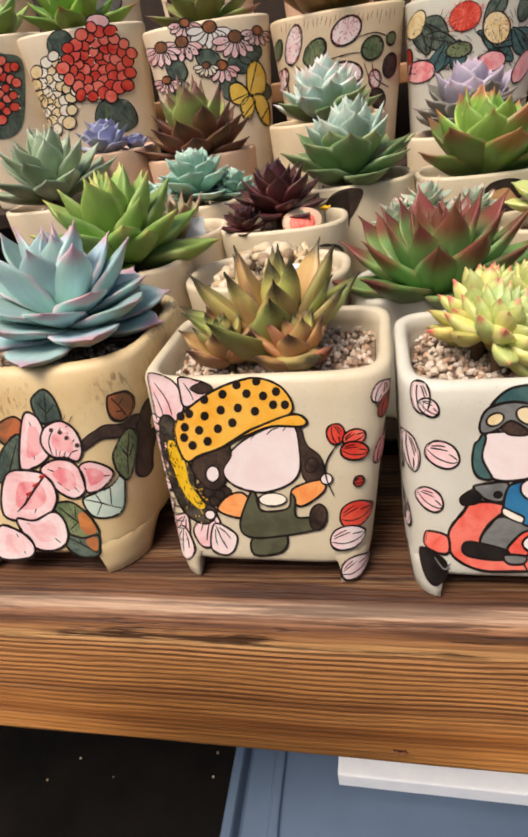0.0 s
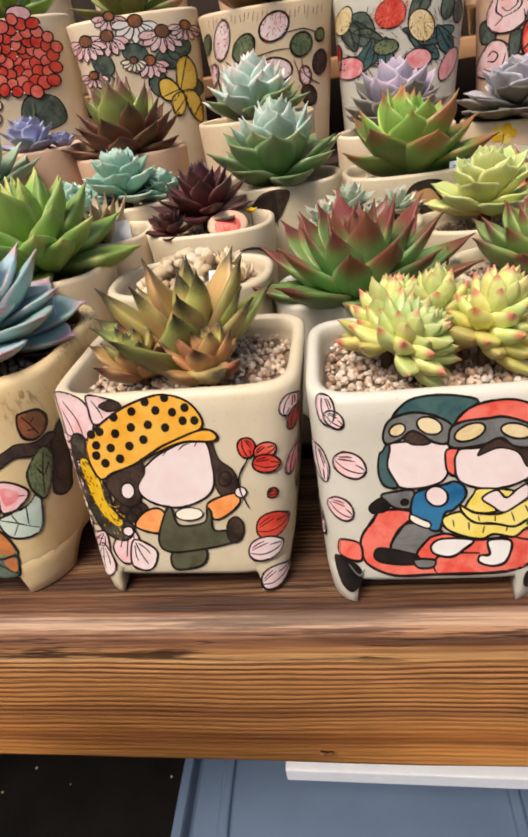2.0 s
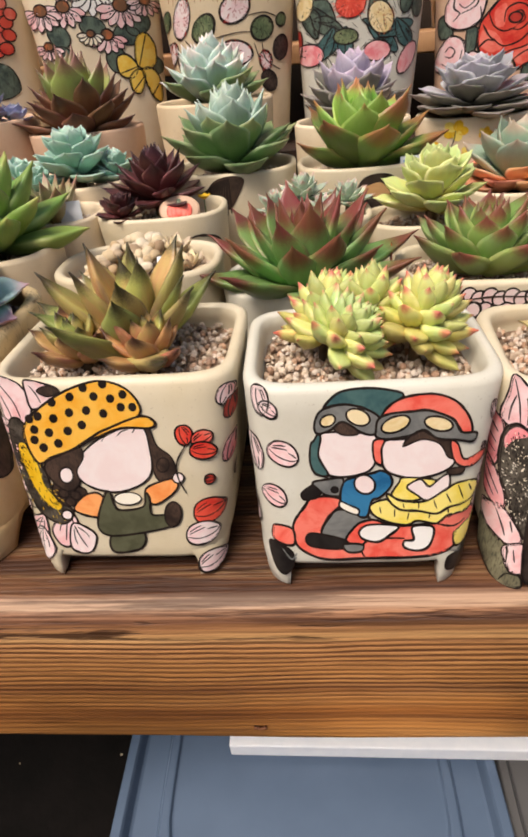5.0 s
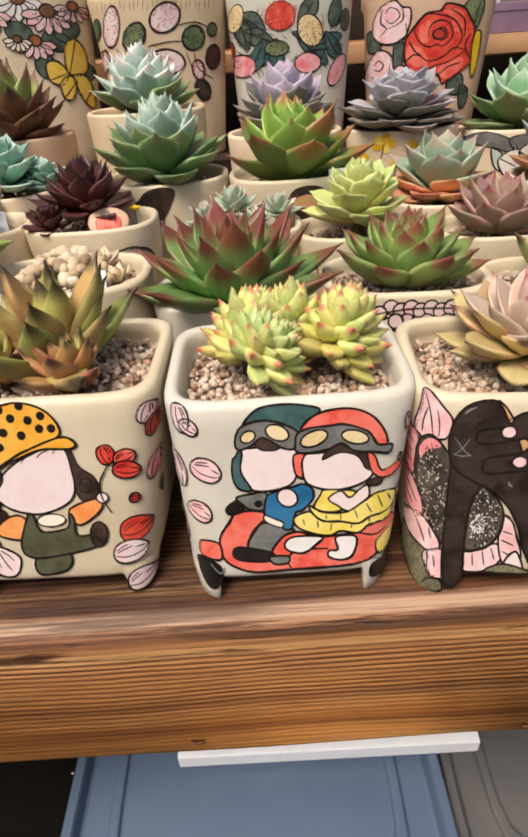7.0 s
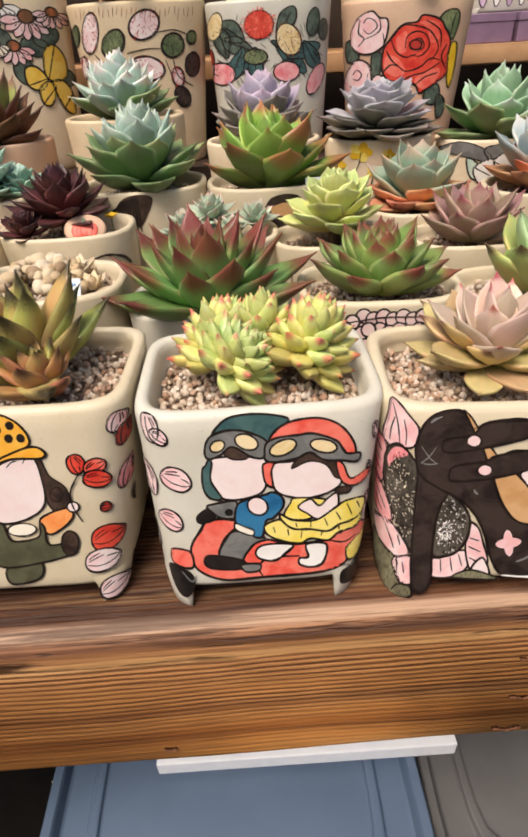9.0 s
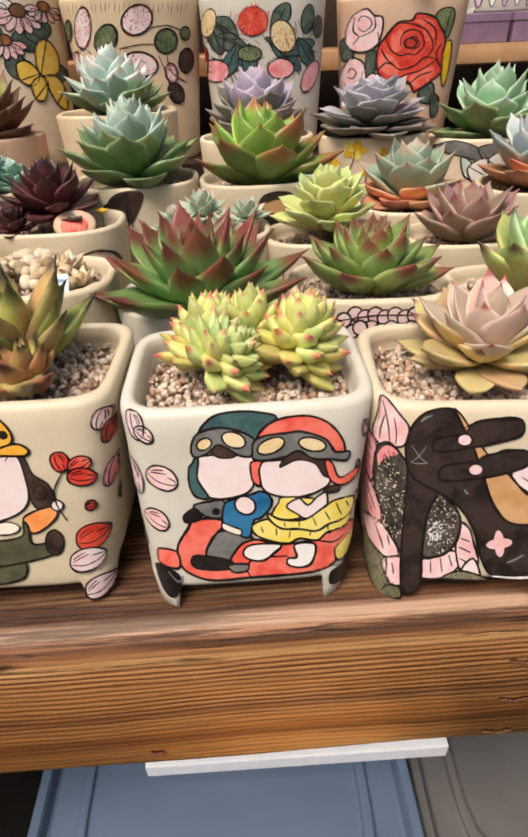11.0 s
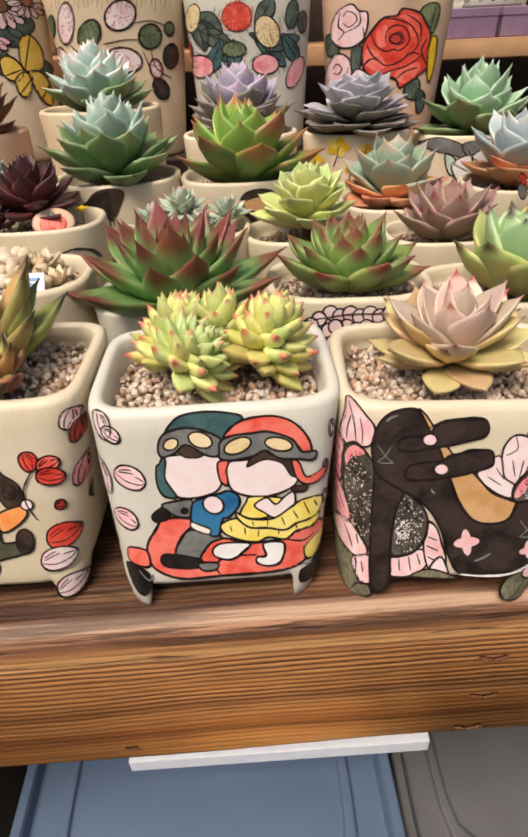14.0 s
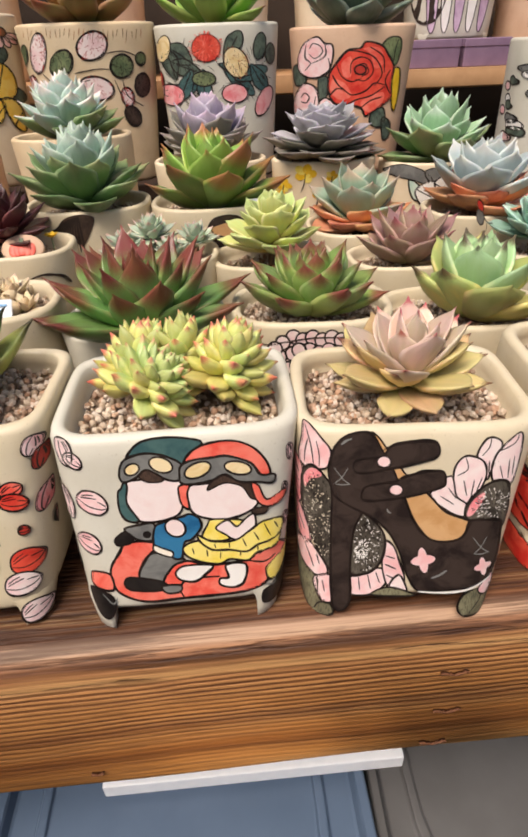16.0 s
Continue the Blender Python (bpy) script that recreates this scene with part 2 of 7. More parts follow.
def gravel_mat(name, stops):
    m, n, l, b = start(name, 0.75, 0.3)
    g = n.new("ShaderNodeNewGeometry")
    col = ramp(n, l, g.outputs["Random Per Island"], stops)
    v = coords(n, l)
    col = mix(n, l, calc(n, l, "MULTIPLY", noise_tex(n, l, v, 700, 3), 0.22), col, rgb(120, 100, 84))
    l.new(col, b.inputs["Base Color"])
    bump(n, l, b, noise_tex(n, l, v, 1200, 3), 0.5, 0.0004)
    return m


CREAM = ceramic("cream_glaze", rgb(216, 203, 176), rgb(204, 188, 155))
SAND = ceramic("sand_glaze", rgb(222, 198, 152), rgb(205, 172, 118), crackle=True)
PALE = ceramic("pale_glaze", rgb(213, 209, 195), rgb(201, 195, 178))
BEIGE = ceramic("beige_clay", rgb(226, 204, 170), rgb(208, 182, 144), 0.55)
ROSE = ceramic("rose_clay", rgb(216, 182, 154), rgb(200, 160, 130), 0.5)
BUFF = ceramic("buff_clay", rgb(234, 217, 188), rgb(220, 198, 164), 0.5)
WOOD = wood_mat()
DARKWOOD = plain("dark_wood", rgb(60, 40, 28), rgb(34, 23, 17), 40, 0.7, 0.4)
GRIT = gravel_mat("pumice_grit", [(0.0, rgb(170, 146, 122)), (0.3, rgb(212, 194, 172)), (0.6, rgb(230, 218, 204)), (0.85, rgb(200, 160, 130)), (1.0, rgb(128, 108, 94))])
PEBBLE = gravel_mat("river_pebbles", [(0.0, rgb(186, 158, 120)), (0.35, rgb(214, 194, 158)), (0.7, rgb(226, 212, 186)), (1.0, rgb(156, 130, 100))])
SOIL = plain("potting_soil", rgb(128, 104, 84), rgb(176, 152, 128), 260, 0.9, 0.8, 0.002)
BLUE_PLASTIC = plain("blue_grey_plastic", rgb(89, 105, 127), rgb(77, 93, 114), 6, 0.36, 0.08)
GREY_PLASTIC = plain("grey_plastic", rgb(98, 97, 97), rgb(72, 70, 69), 5, 0.34, 0.1)
FOAM = plain("foam_board", rgb(246, 247, 250), rgb(238, 241, 246), 90, 0.8, 0.3)
# near-black base and low specular stand in for shade cast by the table
FLOOR = plain("table_shade_floor", rgb(13, 12, 11), rgb(22, 19, 18), 18, 0.95, 0.6, 0.002)
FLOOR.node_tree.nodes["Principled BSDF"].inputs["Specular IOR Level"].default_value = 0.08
MAUVE = plain("mauve_card", rgb(150, 122, 146), rgb(126, 100, 124), 20, 0.6)
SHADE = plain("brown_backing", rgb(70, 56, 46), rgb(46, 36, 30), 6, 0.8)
SCAR = plain("wood_scar", rgb(110, 68, 40), rgb(84, 50, 30), 200, 0.8)
TAG = plain("white_tag", rgb(236, 240, 244), rgb(226, 232, 238), 30, 0.35, 0.05)
TAGBLUE = plain("blue_tag_print", rgb(120, 168, 214), rgb(140, 182, 222), 30, 0.4, 0.05)

INK = paint("ink_line", rgb(24, 17, 15), rgb(40, 30, 26))

# ---- helpers for meshes ----


def finish(name, bm, mat, smooth=True):
    me = bpy.data.meshes.new(name)
    bm.to_mesh(me)
    bm.free()
    me.materials.append(mat)
    if smooth:
        for p in me.polygons:
            p.use_smooth = True
    return me


def part(name, bm, material, parent, label="", smooth=True):
    ob = new(name, finish(name, bm, material, smooth))
    ob.parent = parent
    if label:
        tagged(ob, label)
    return ob


def thing(name, m, label, category, group="", kind=""):
    e = new(name)
    e.empty_display_size = 0.02
    e.matrix_world = m
    return tagged(e, label, category, group, kind)


def loft(bm, rings, close_start=True, close_end=True):
    vs = [[bm.verts.new(p) for p in ring] for ring in rings]
    k = len(vs[0])
    for r0, r1 in zip(vs, vs[1:]):
        for i in range(k):
            bm.faces.new((r0[i], r0[(i + 1) % k], r1[(i + 1) % k], r1[i]))
    if close_start:
        bm.faces.new(vs[0][::-1])
    if close_end:
        bm.faces.new(vs[-1])
    return vs


def box(bm, x0, x1, y0, y1, z0, z1, bevel=0.0, segs=2):
    r = bmesh.ops.create_cube(bm, size=1.0)
    bmesh.ops.transform(bm, matrix=Matrix.Translation(((x0 + x1) / 2, (y0 + y1) / 2, (z0 + z1) / 2)) @ Matrix.Diagonal((x1 - x0, y1 - y0, z1 - z0, 1)), verts=r["verts"])
    if bevel:
        es = list({e for v in r["verts"] for e in v.link_edges})
        bmesh.ops.bevel(bm, geom=es, offset=bevel, segments=segs, affect="EDGES", profile=0.6)


def super_r(th, a, b, n):
    c, s = math.cos(th), math.sin(th)
    return (abs(c / a) ** n + abs(s / b) ** n) ** (-1 / n)


def super_ring(a, b, z, n, k, cx=0.0, cy=0.0):
    out = []
    for i in range(k):
        th = 2 * math.pi * (i + 0.5) / k
        r = super_r(th, a, b, n)
        out.append((cx + r * math.cos(th), cy + r * math.sin(th), z))
    return out


# ---- structure ----
floor_z = -0.475
# floor slab; its colour carries the shade below the table
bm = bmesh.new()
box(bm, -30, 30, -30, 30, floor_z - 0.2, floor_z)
ground = tagged(new("ground", finish("ground", bm, FLOOR, False)), "speckled concrete floor under the display table, the table's shade put into its near-black colour", "floor", kind="structure")

bm = bmesh.new()
rng = random.Random(5)
for i in range(160):
    x, y = rng.uniform(-0.5, 0.7), rng.uniform(-0.1, 0.6)
    s = rng.uniform(0.0006, 0.0022)
    r = bmesh.ops.create_icosphere(bm, subdivisions=1, radius=s)
    bmesh.ops.transform(bm, matrix=Matrix.Translation((x, y, floor_z + s * 0.4)) @ Matrix.Diagonal((1, 1, 0.6, 1)), verts=r["verts"])
tagged(new("floor_grit", finish("floor_grit", bm, PEBBLE)), "pale grit scattered on the dark floor", "grit", kind="stuff")


def board(name, x0, x1, y0, y1, z0, z1, label, worn=0.004, mat=None, seed=1, nose=0.0, lean=0.0):
    """A long board with a soft, unevenly worn section, laid along x."""
    bm = bmesh.new()
    nx = 90 if mat is None else 12
    rings = []
    for i in range(nx + 1):
        x = x0 + (x1 - x0) * i / nx
        w = worn
        ring = []
        corners = ((y0, z0), (y1, z0), (y1, z1), (y0, z1))
        for q, (cy, cz) in enumerate(corners):
            sy, sz = (1 if cy == y0 else -1), (1 if cz == z0 else -1)
            w = nose if nose and q == 3 else worn
            for j in range(6):
                a = math.pi / 2 * (1 - j / 5)
                if q % 2 == 0:
                    oy, oz = w * (1 - math.sin(a)), w * (1 - math.cos(a))
                else:
                    oy, oz = w * (1 - math.cos(a)), w * (1 - math.sin(a))
                d = noise.noise(Vector((x * 9, q * 3.1 + seed, j * 0.7))) * 0.0012
                zz = cz + sz * oz
                ring.append((x, cy + sy * oy + (d - lean * (z1 - zz) / (z1 - z0) if sy > 0 else 0), zz + d * 0.5))
        rings.append(ring)
    loft(bm, rings)
    bmesh.ops.recalc_face_normals(bm, faces=bm.faces)
    ob = new(name, finish(name, bm, mat or WOOD))
    return tagged(ob, label, "shelf board", "boards of the display table", "")


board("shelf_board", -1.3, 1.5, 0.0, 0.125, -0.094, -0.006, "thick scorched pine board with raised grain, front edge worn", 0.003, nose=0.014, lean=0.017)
table_board = bpy.data.objects["shelf_board"]
for kx, kz, kr in ((0.174, -0.039, 0.0045), (0.172, -0.065, 0.0045), (0.166, -0.088, 0.0045), (-0.012, -0.084, 0.002)):
    for k, (ox, oz, rr) in enumerate(((-1, 0.3, 0.35), (0.1, -0.1, 0.22), (1, 0.25, 0.3))):
        bm = bmesh.new()
        pts = [(kx + ox * kr + kr * (t - 2) * 0.32, -0.0024 + (kz + 0.006) * 0.193, kz + oz * kr * 0.5 + rr * kr * (0.5 * math.sin(t * 1.3 + k * 2) + 0.2 * math.sin(t * 3.1))) for t in [0.5 * i for i in range(9)]]
        prev = None
        for i, p in enumerate(pts):
            d = 0.00008 + 0.00035 * abs(noise.noise(Vector((i * 0.7, kx * 40, k))))
            cur = [bm.verts.new((p[0], p[1], p[2] + d)), bm.verts.new((p[0], p[1] + 0.002, p[2])), bm.verts.new((p[0], p[1], p[2] - d))]
            if prev:
                for a, c in ((0, 1), (1, 2), (2, 0)):
                    bm.faces.new((prev[a], cur[a], cur[c], prev[c]))
            prev = cur
        part("knot_scar", bm, SCAR, table_board, "small dark scar in the wood")
PINE = plain("pale_pine", rgb(190, 148, 106), rgb(158, 116, 78), 14, 0.6)
STEP = {1: (0.127, 0.209, 0.003), 2: (0.212, 0.280, 0.015), 3: (0.283, 0.362, 0.026), 4: (0.365, 0.452, 0.034), 5: (0.468, 0.585, 0.110)}
for k, (y0, y1, z) in STEP.items():
    board("step_board", -1.3, 1.5, y0, y1, z - 0.018, z, "narrow brown wooden step board carrying a row of pots", 0.002, DARKWOOD, k)
board("rear_shelf", 0.05 - 1.3, 1.5, 0.628, 0.82, 0.176, 0.197, "pale pine shelf board behind the tall pots", 0.002, PINE, 9)
# legs and back of the stand
for x in (-1.1, 1.3):
    bm = bmesh.new()
    box(bm, x - 0.03, x + 0.03, 0.02, 0.08, floor_z, -0.094, 0.003)
    tagged(new("table_leg", finish("table_leg", bm, DARKWOOD, False)), "square dark wooden leg of the display table", "table leg", "legs of the table")
for x in (-1.28, 1.48):
    bm = bmesh.new()
    box(bm, x - 0.015, x + 0.015, 0.127, 0.82, floor_z, -0.02, 0.002)
    tagged(new("stand_side", finish("stand_side", bm, DARKWOOD, False)), "dark wooden side panel of the stepped stand", "side panel", "sides of the stand")
bm = bmesh.new()
box(bm, -1.4, 1.6, 0.84, 0.86, floor_z, 0.6)
tagged(new("wall_back", finish("wall_back", bm, SHADE, False)), "dim brown backing wall behind the stand", "wall", kind="structure")

# unseen walls, added to close the area and hold back low sky light
for name, x0, x1, y0, y1, hi in (("wall_front", -2.6, 2.6, -2.1, -2.0, 0.9), ("wall_left", -2.6, -2.5, -2.0, 0.8, 0.9), ("wall_right", 2.5, 2.6, -2.0, 0.8, 0.9)):
    bm = bmesh.new()
    box(bm, x0, x1, y0, y1, floor_z, hi)
    tagged(new(name, finish(name, bm, SHADE, False)), "plain brown wall out of view, added to close the area and block low sky light", "wall", kind="structure")

# ---- things under the table ----


def tray(name, m, w, d, h, mat, label, category, lip=0.012, groove=True):
    """A storage tub with a lid: rim, sunken panel and ribs."""
    t = thing(name, m, label, category)
    bm = bmesh.new()
    rings = [super_ring(w / 2 * s, d / 2 * s2, z, 9, 64) for s, s2, z in ((0.9, 0.9, 0.0), (0.92, 0.92, 0.004), (0.97, 0.97, h - 0.03), (0.97, 0.97, h - 0.016))]
    loft(bm, rings)
    part("tub", bm, mat, t)
    bm = bmesh.new()
    prof = ((1.0, -0.018), (1.01, -0.016), (1.01, -0.004), (1.004, -0.001), (0.996, 0.0), (0.955, 0.0), (0.945, -0.002), (0.925, -0.010), (0.91, -0.011), (0.79, -0.011), (0.78, -0.010), (0.770, -0.0065), (0.760, -0.006), (0.735, -0.006), (0.725, -0.0065), (0.715, -0.0095), (0.705, -0.010), (0.3, -0.009))
    rings = [super_ring(w / 2 * s, d / 2 * s, h + z, 9, 64) for s, z in prof]
    loft(bm, rings)
    part("lid", bm, mat, t, "lid with a raised rim and a ridge round its panel", smooth=False)
    return t


tray("storage_tub", pose(0.006, 0.13, floor_z, 0, 0, 0), 0.305, 0.44, 0.19, BLUE_PLASTIC, "blue-grey plastic storage tub with a closed lid, under the table", "storage tub")
tray("storage_tub", pose(0.31, 0.13, floor_z, 0, 0, -3), 0.28, 0.40, 0.175, GREY_PLASTIC, "dull grey plastic storage tub beside the blue one", "storage tub")
bm = bmesh.new()
box(bm, -0.125, 0.125, 0, 0.20, 0, 0.017, 0.0015)
for v in bm.verts:
    v.co.z += noise.noise(v.co * 60) * 0.0006
foam = new("foam_sheet", finish("foam_sheet", bm, FOAM, False))
foam.matrix_world = pose(0.068, 0.053, floor_z + 0.191, 0, 0, -0.5)
tagged(foam, "white polystyrene sheet lying on the blue tub", "foam sheet")

# ---- pots ----


class Pot:
    """A clay pot, front towards -y, origin on its support."""

    def __init__(self, x, y, z, h, top, bot, n, mat, label, rz=0.0, feet=0.0, wall=0.006, stones=70, grit=GRIT, fill=0.010, segs=48, belly=0.0, stone_size=0.0019, group="pots on the stand", category="flowerpot", clear=0.0, foot=1.12, sx=0.0):
        self.h, self.top, self.bot, self.n, self.feet, self.belly, self.sx = h, top, bot, n, feet, belly, sx
        self.m = pose(x, y, z, 0, 0, rz)
        self.ob = thing("flowerpot", self.m, label, category, group)
        self.mat = mat
        rings = []
        zb = feet
        for zz, e in [(zb, 0.955), (zb + 0.0012, 0.985), (zb + 0.0035, 1.0)] + [(zb + (h - wall * 0.5 - zb) * i / 11, 1.0) for i in range(1, 12)]:
            a, b = self.half(zz)
            rings.append(super_ring(a * e, b * e, zz, n, segs, self.mid(zz), 0.0))
        a, b = self.half(h)
        for j in range(1, 6):
            t = math.pi * j / 6
            o = wall / 2 * (1 - math.cos(t))
            rings.append(super_ring(a - o, b - o, h - wall * 0.5 + wall * 0.5 * math.sin(t), n, segs))
        for f in (0.3, 1.0):
            zz = h - fill * 1.3 * f - wall * 0.5
            a2, b2 = self.half(zz)
            rings.append(super_ring(a2 - wall, b2 - wall, zz, n, segs))
        seed = Vector((x * 40, y * 40, 0))
        rings = [[(px * (1 + 0.0018 * noise.noise(Vector((px, py, pz)) * 38 + seed)), py * (1 + 0.0018 * noise.noise(Vector((py, pz, px)) * 38 + seed)), pz) for px, py, pz in r] for r in rings]
        bm = bmesh.new()
        loft(bm, rings)
        self.body = part("body", bm, mat, self.ob)
        if feet:
            for qx, qy in ((-1, -1), (1, -1), (1, 1), (-1, 1)):
                bm = bmesh.new()
                loft(bm, [self.foot_ring(zz, w * foot, e, qx, qy) for zz, w, e in ((0.0, 0.0098, 0.968), (0.0008, 0.0112, 0.979), (feet * 0.5, 0.0122, 0.990), (feet * 0.85, 0.0132, 0.999), (feet + 0.0012, 0.0142, 1.003), (feet + 0.0045, 0.0160, 1.002), (feet + 0.009, 0.0175, 0.985))])
                bmesh.ops.recalc_face_normals(bm, faces=bm.faces)
                part("foot", bm, mat, self.ob)
        # soil and grit
        self.soil = h - fill
        a, b = self.half(self.soil)
        a, b = a - wall - 0.0006, b - wall - 0.0006
        rng = random.Random(int(x * 9000) + int(y * 700))
        bm = bmesh.new()
        rings = []
        for f in (1.0, 0.8, 0.55, 0.25, 0.05):
            rings.append([(px, py, pz + 0.0012 * (1 - f) + 0.0008 * noise.noise(Vector((px * 160, py * 160, 1)))) for px, py, pz in super_ring(a * f, b * f, self.soil - 0.0015, n, 32)])
        loft(bm, rings, False)
        part("soil", bm, SOIL, self.ob, "brown potting soil")
        if stones:
            base = bmesh.new()
            bmesh.ops.create_icosphere(base, subdivisions=1, radius=1.0)
            bv = [v.co.copy() for v in base.verts]
            bf = [tuple(v.index for v in f.verts) for f in base.faces]
            base.free()
            verts, faces = [], []
            for i in range(stones):
                th, f = rng.uniform(0, 6.283), math.sqrt(rng.uniform(clear, 1.0))
                r = super_r(th, a, b, n) * f * 0.97
                s = stone_size * rng.uniform(0.55, 1.3)
                mm = Matrix.Translation((r * math.cos(th), r * math.sin(th), self.soil + rng.uniform(-0.0004, 0.0016))) @ Euler((rng.uniform(0, 6), rng.uniform(0, 6), rng.uniform(0, 6))).to_matrix().to_4x4() @ Matrix.Diagonal((s, s * rng.uniform(0.65, 1), s * rng.uniform(0.5, 0.9), 1))
                o = len(verts)
                verts += [tuple(mm @ (v * rng.uniform(0.86, 1.14))) for v in bv]
                faces += [tuple(o + k for k in f2) for f2 in bf]
            me = bpy.data.meshes.new("grit")
            me.from_pydata(verts, [], faces)
            me.materials.append(grit)
            for p in me.polygons:
                p.use_smooth = grit is PEBBLE
            g = new("grit", me)
            g.parent = self.ob
            tagged(g, "pale pumice grit" if grit is GRIT else "cream pebbles", kind="stuff")

    def mid(self, z):
        return self.sx * (1 - max(0.0, min(1.0, z / self.h)))

    def foot_ring(self, z, w, e, qx, qy):
        """Corner piece of the pot's outline, w wide, closed by a rounded inner side."""
        a, b = (v * e for v in self.half(z))
        n = self.n
        t0 = math.atan(((b - w) / b) ** (n / 2) / (1 - ((b - w) / b) ** n) ** 0.5)
        t1 = math.atan((1 - ((a - w) / a) ** n) ** 0.5 / ((a - w) / a) ** (n / 2))
        pts = []
        for i in range(9):
            t = t0 + (t1 - t0) * i / 8
            pts.append((a * math.cos(t) ** (2 / n), b * math.sin(t) ** (2 / n)))
        (xe, ye), (xs, ys) = pts[-1], pts[0]
        pts += [(xe, ye - 0.4 * w), (xe + 0.04 * w, ys + 0.12 * w), (xe + 0.14 * w, ys + 0.03 * w), (xs - 0.4 * w, ys)]
        return [(self.mid(z) + qx * px, qy * py, z) for px, py in pts]

    def half(self, z):
        s = max(0.0, min(1.0, z / self.h))
        e = self.belly * math.sin(math.pi * s)
        return self.bot[0] + (self.top[0] - self.bot[0]) * s + e, self.bot[1] + (self.top[1] - self.bot[1]) * s + e

    def front(self, x, z):
        a, b = self.half(z)
        t = min(0.9995, abs(x - self.mid(z)) / a)
        return -b * (1 - t ** self.n) ** (1 / self.n)

    def place(self, dx=0.0, dy=0.0, dz=0.0, rz=0.0, rx=0.0, ry=0.0):
        return self.m @ pose(dx, dy, self.soil + dz, rx, ry, rz)


# ---- succulents ----


def leaf_mesh(name, mat, w, th, q, m, cup, curl, tip=0.0, keel=0.35, seed=0.0):
    """A fleshy leaf of length 1 along y: w half-width, th half-thickness, q how blunt, m the widest place."""
    stops = (0.0, 0.1, 0.22, 0.35, 0.48, 0.6, 0.7, 0.79, 0.87, 0.93, 0.97, 1.0)
    rings = []
    for s in stops:
        if s < m:
            f = 0.45 + 0.55 * math.sin(math.pi / 2 * s / m)
        else:
            f = max(0.0, 1 - ((s - m) / (1 - m)) ** q)
        if tip and s >= 0.93:
            f = max(f, 0.055 * (1.0 - s) / 0.07)
        f = max(f, 0.010)
        tf = max(0.02, f ** 0.6 * (1 - 0.25 * s))
        ring = []
        for k in range(12):
            a = 2 * math.pi * k / 12
            x = w * f * math.cos(a)
            up = math.sin(a)
            z = th * tf * up * (0.5 if up > 0 else 1.0 + keel * (1 - abs(math.cos(a))))
            z += cup * (x / w) ** 2 * w + curl * s * s
            wave = noise.noise(Vector((s * 3.2, seed * 5.1, 2.0))) * 0.16 * w * s
            x = x * (1 + 0.12 * noise.noise(Vector((s * 3.5, math.copysign(1.0, x) + seed * 3.7, w * 9)))) + wave
            z += 0.05 * w * noise.noise(Vector((s * 4.0, math.cos(a) * 1.6, seed * 7.3)))
            ring.append((x, s * (1.05 if tip and s == 1.0 else 1.0), z))
        rings.append(ring)
    bm = bmesh.new()
    loft(bm, rings)
    bmesh.ops.recalc_face_normals(bm, faces=bm.faces)
    return finish(name, bm, mat)


def rosette(parent, mat, R, n, style, rng, centre=(0, 0, 0), tilt=(0, 0), rise=0.3, e_in=82, e_out=12, p=0.9, short=0.45, jitter=8, squash=1.0, low=None, low_from=0.6):
    """Leaves in a spiral from the heart outwards, each an object under parent."""
    kinds = [[leaf_mesh("leaf", mm, *style, seed=k) for k in range(3)] for mm in (mat, low or mat)]
    base = Matrix.Translation(centre) @ Euler((radians(tilt[0]), radians(tilt[1]), rng.uniform(0, 6.28))).to_matrix().to_4x4()
    for i in range(n):
        f = (i + 0.5) / n
        az = i * 137.508 + rng.uniform(-6, 6)
        el = e_in + (e_out - e_in) * f ** p + rng.uniform(-jitter, jitter)
        L = R * (short + (1 - short) * f ** 0.7) * rng.uniform(0.92, 1.08)
        h = R * rise * (1 - f)
        r0 = R * 0.10 * f
        o = new("leaf", kinds[1 if f + rng.uniform(-0.1, 0.1) > low_from else 0][i % 3])
        o.parent = parent
        o.matrix_local = base @ pose(0, 0, h, 0, 0, az) @ pose(0, r0, 0, el, 0, 0) @ pose(0, 0, 0, 0, rng.uniform(-6, 6), 0) @ Matrix.Diagonal((L * rng.uniform(0.92, 1.08), L, L * squash, 1))
    return parent


STEM = plain("stem_bark", rgb(112, 92, 66), rgb(84, 66, 48), 200, 0.8)


def succulent(pot, label, mat, rosettes, seed, dx=0.0, dy=0.0):
    """rosettes: dicts of R, n, style, at=(x, y, z) and the rosette's own settings."""
    rng = random.Random(seed)
    t = thing("succulent_plant", pot.place(dx, dy, 0.0), label, "succulent", "succulents in pots")
    for k, d in enumerate(rosettes):
        d = dict(d)
        R, n, style, at = d.pop("R"), d.pop("n"), d.pop("style"), d.pop("at", (0, 0, 0.004))
        mm = d.pop("mat", mat)
        bm = bmesh.new()
        r = R * 0.11
        loft(bm, [super_ring(r * s, r * s, z, 2, 10, at[0], at[1]) for s, z in ((1.2, -0.004), (1.0, at[2] + R * 0.04), (0.6, at[2] + R * d.get("rise", 0.3) * 0.9))])
        part("stem", bm, STEM, t, "short brown stem")
        rosette(t, mm, R, n, style, rng, centre=at, **d)
    return t


# leaf styles: half-width, half-thickness, bluntness, widest place, cup, curl, tip
POINTED = (0.27, 0.09, 1.8, 0.52, 0.20, 0.12, 1)
NARROW = (0.19, 0.08, 1.6, 0.38, 0.26, 0.10, 1)
SPOON = (0.33, 0.085, 2.8, 0.68, 0.26, 0.20, 1)
BROAD = (0.37, 0.09, 2.2, 0.60, 0.26, 0.16, 1)
FLAT = (0.36, 0.06, 2.5, 0.70, 0.20, 0.16, 1)

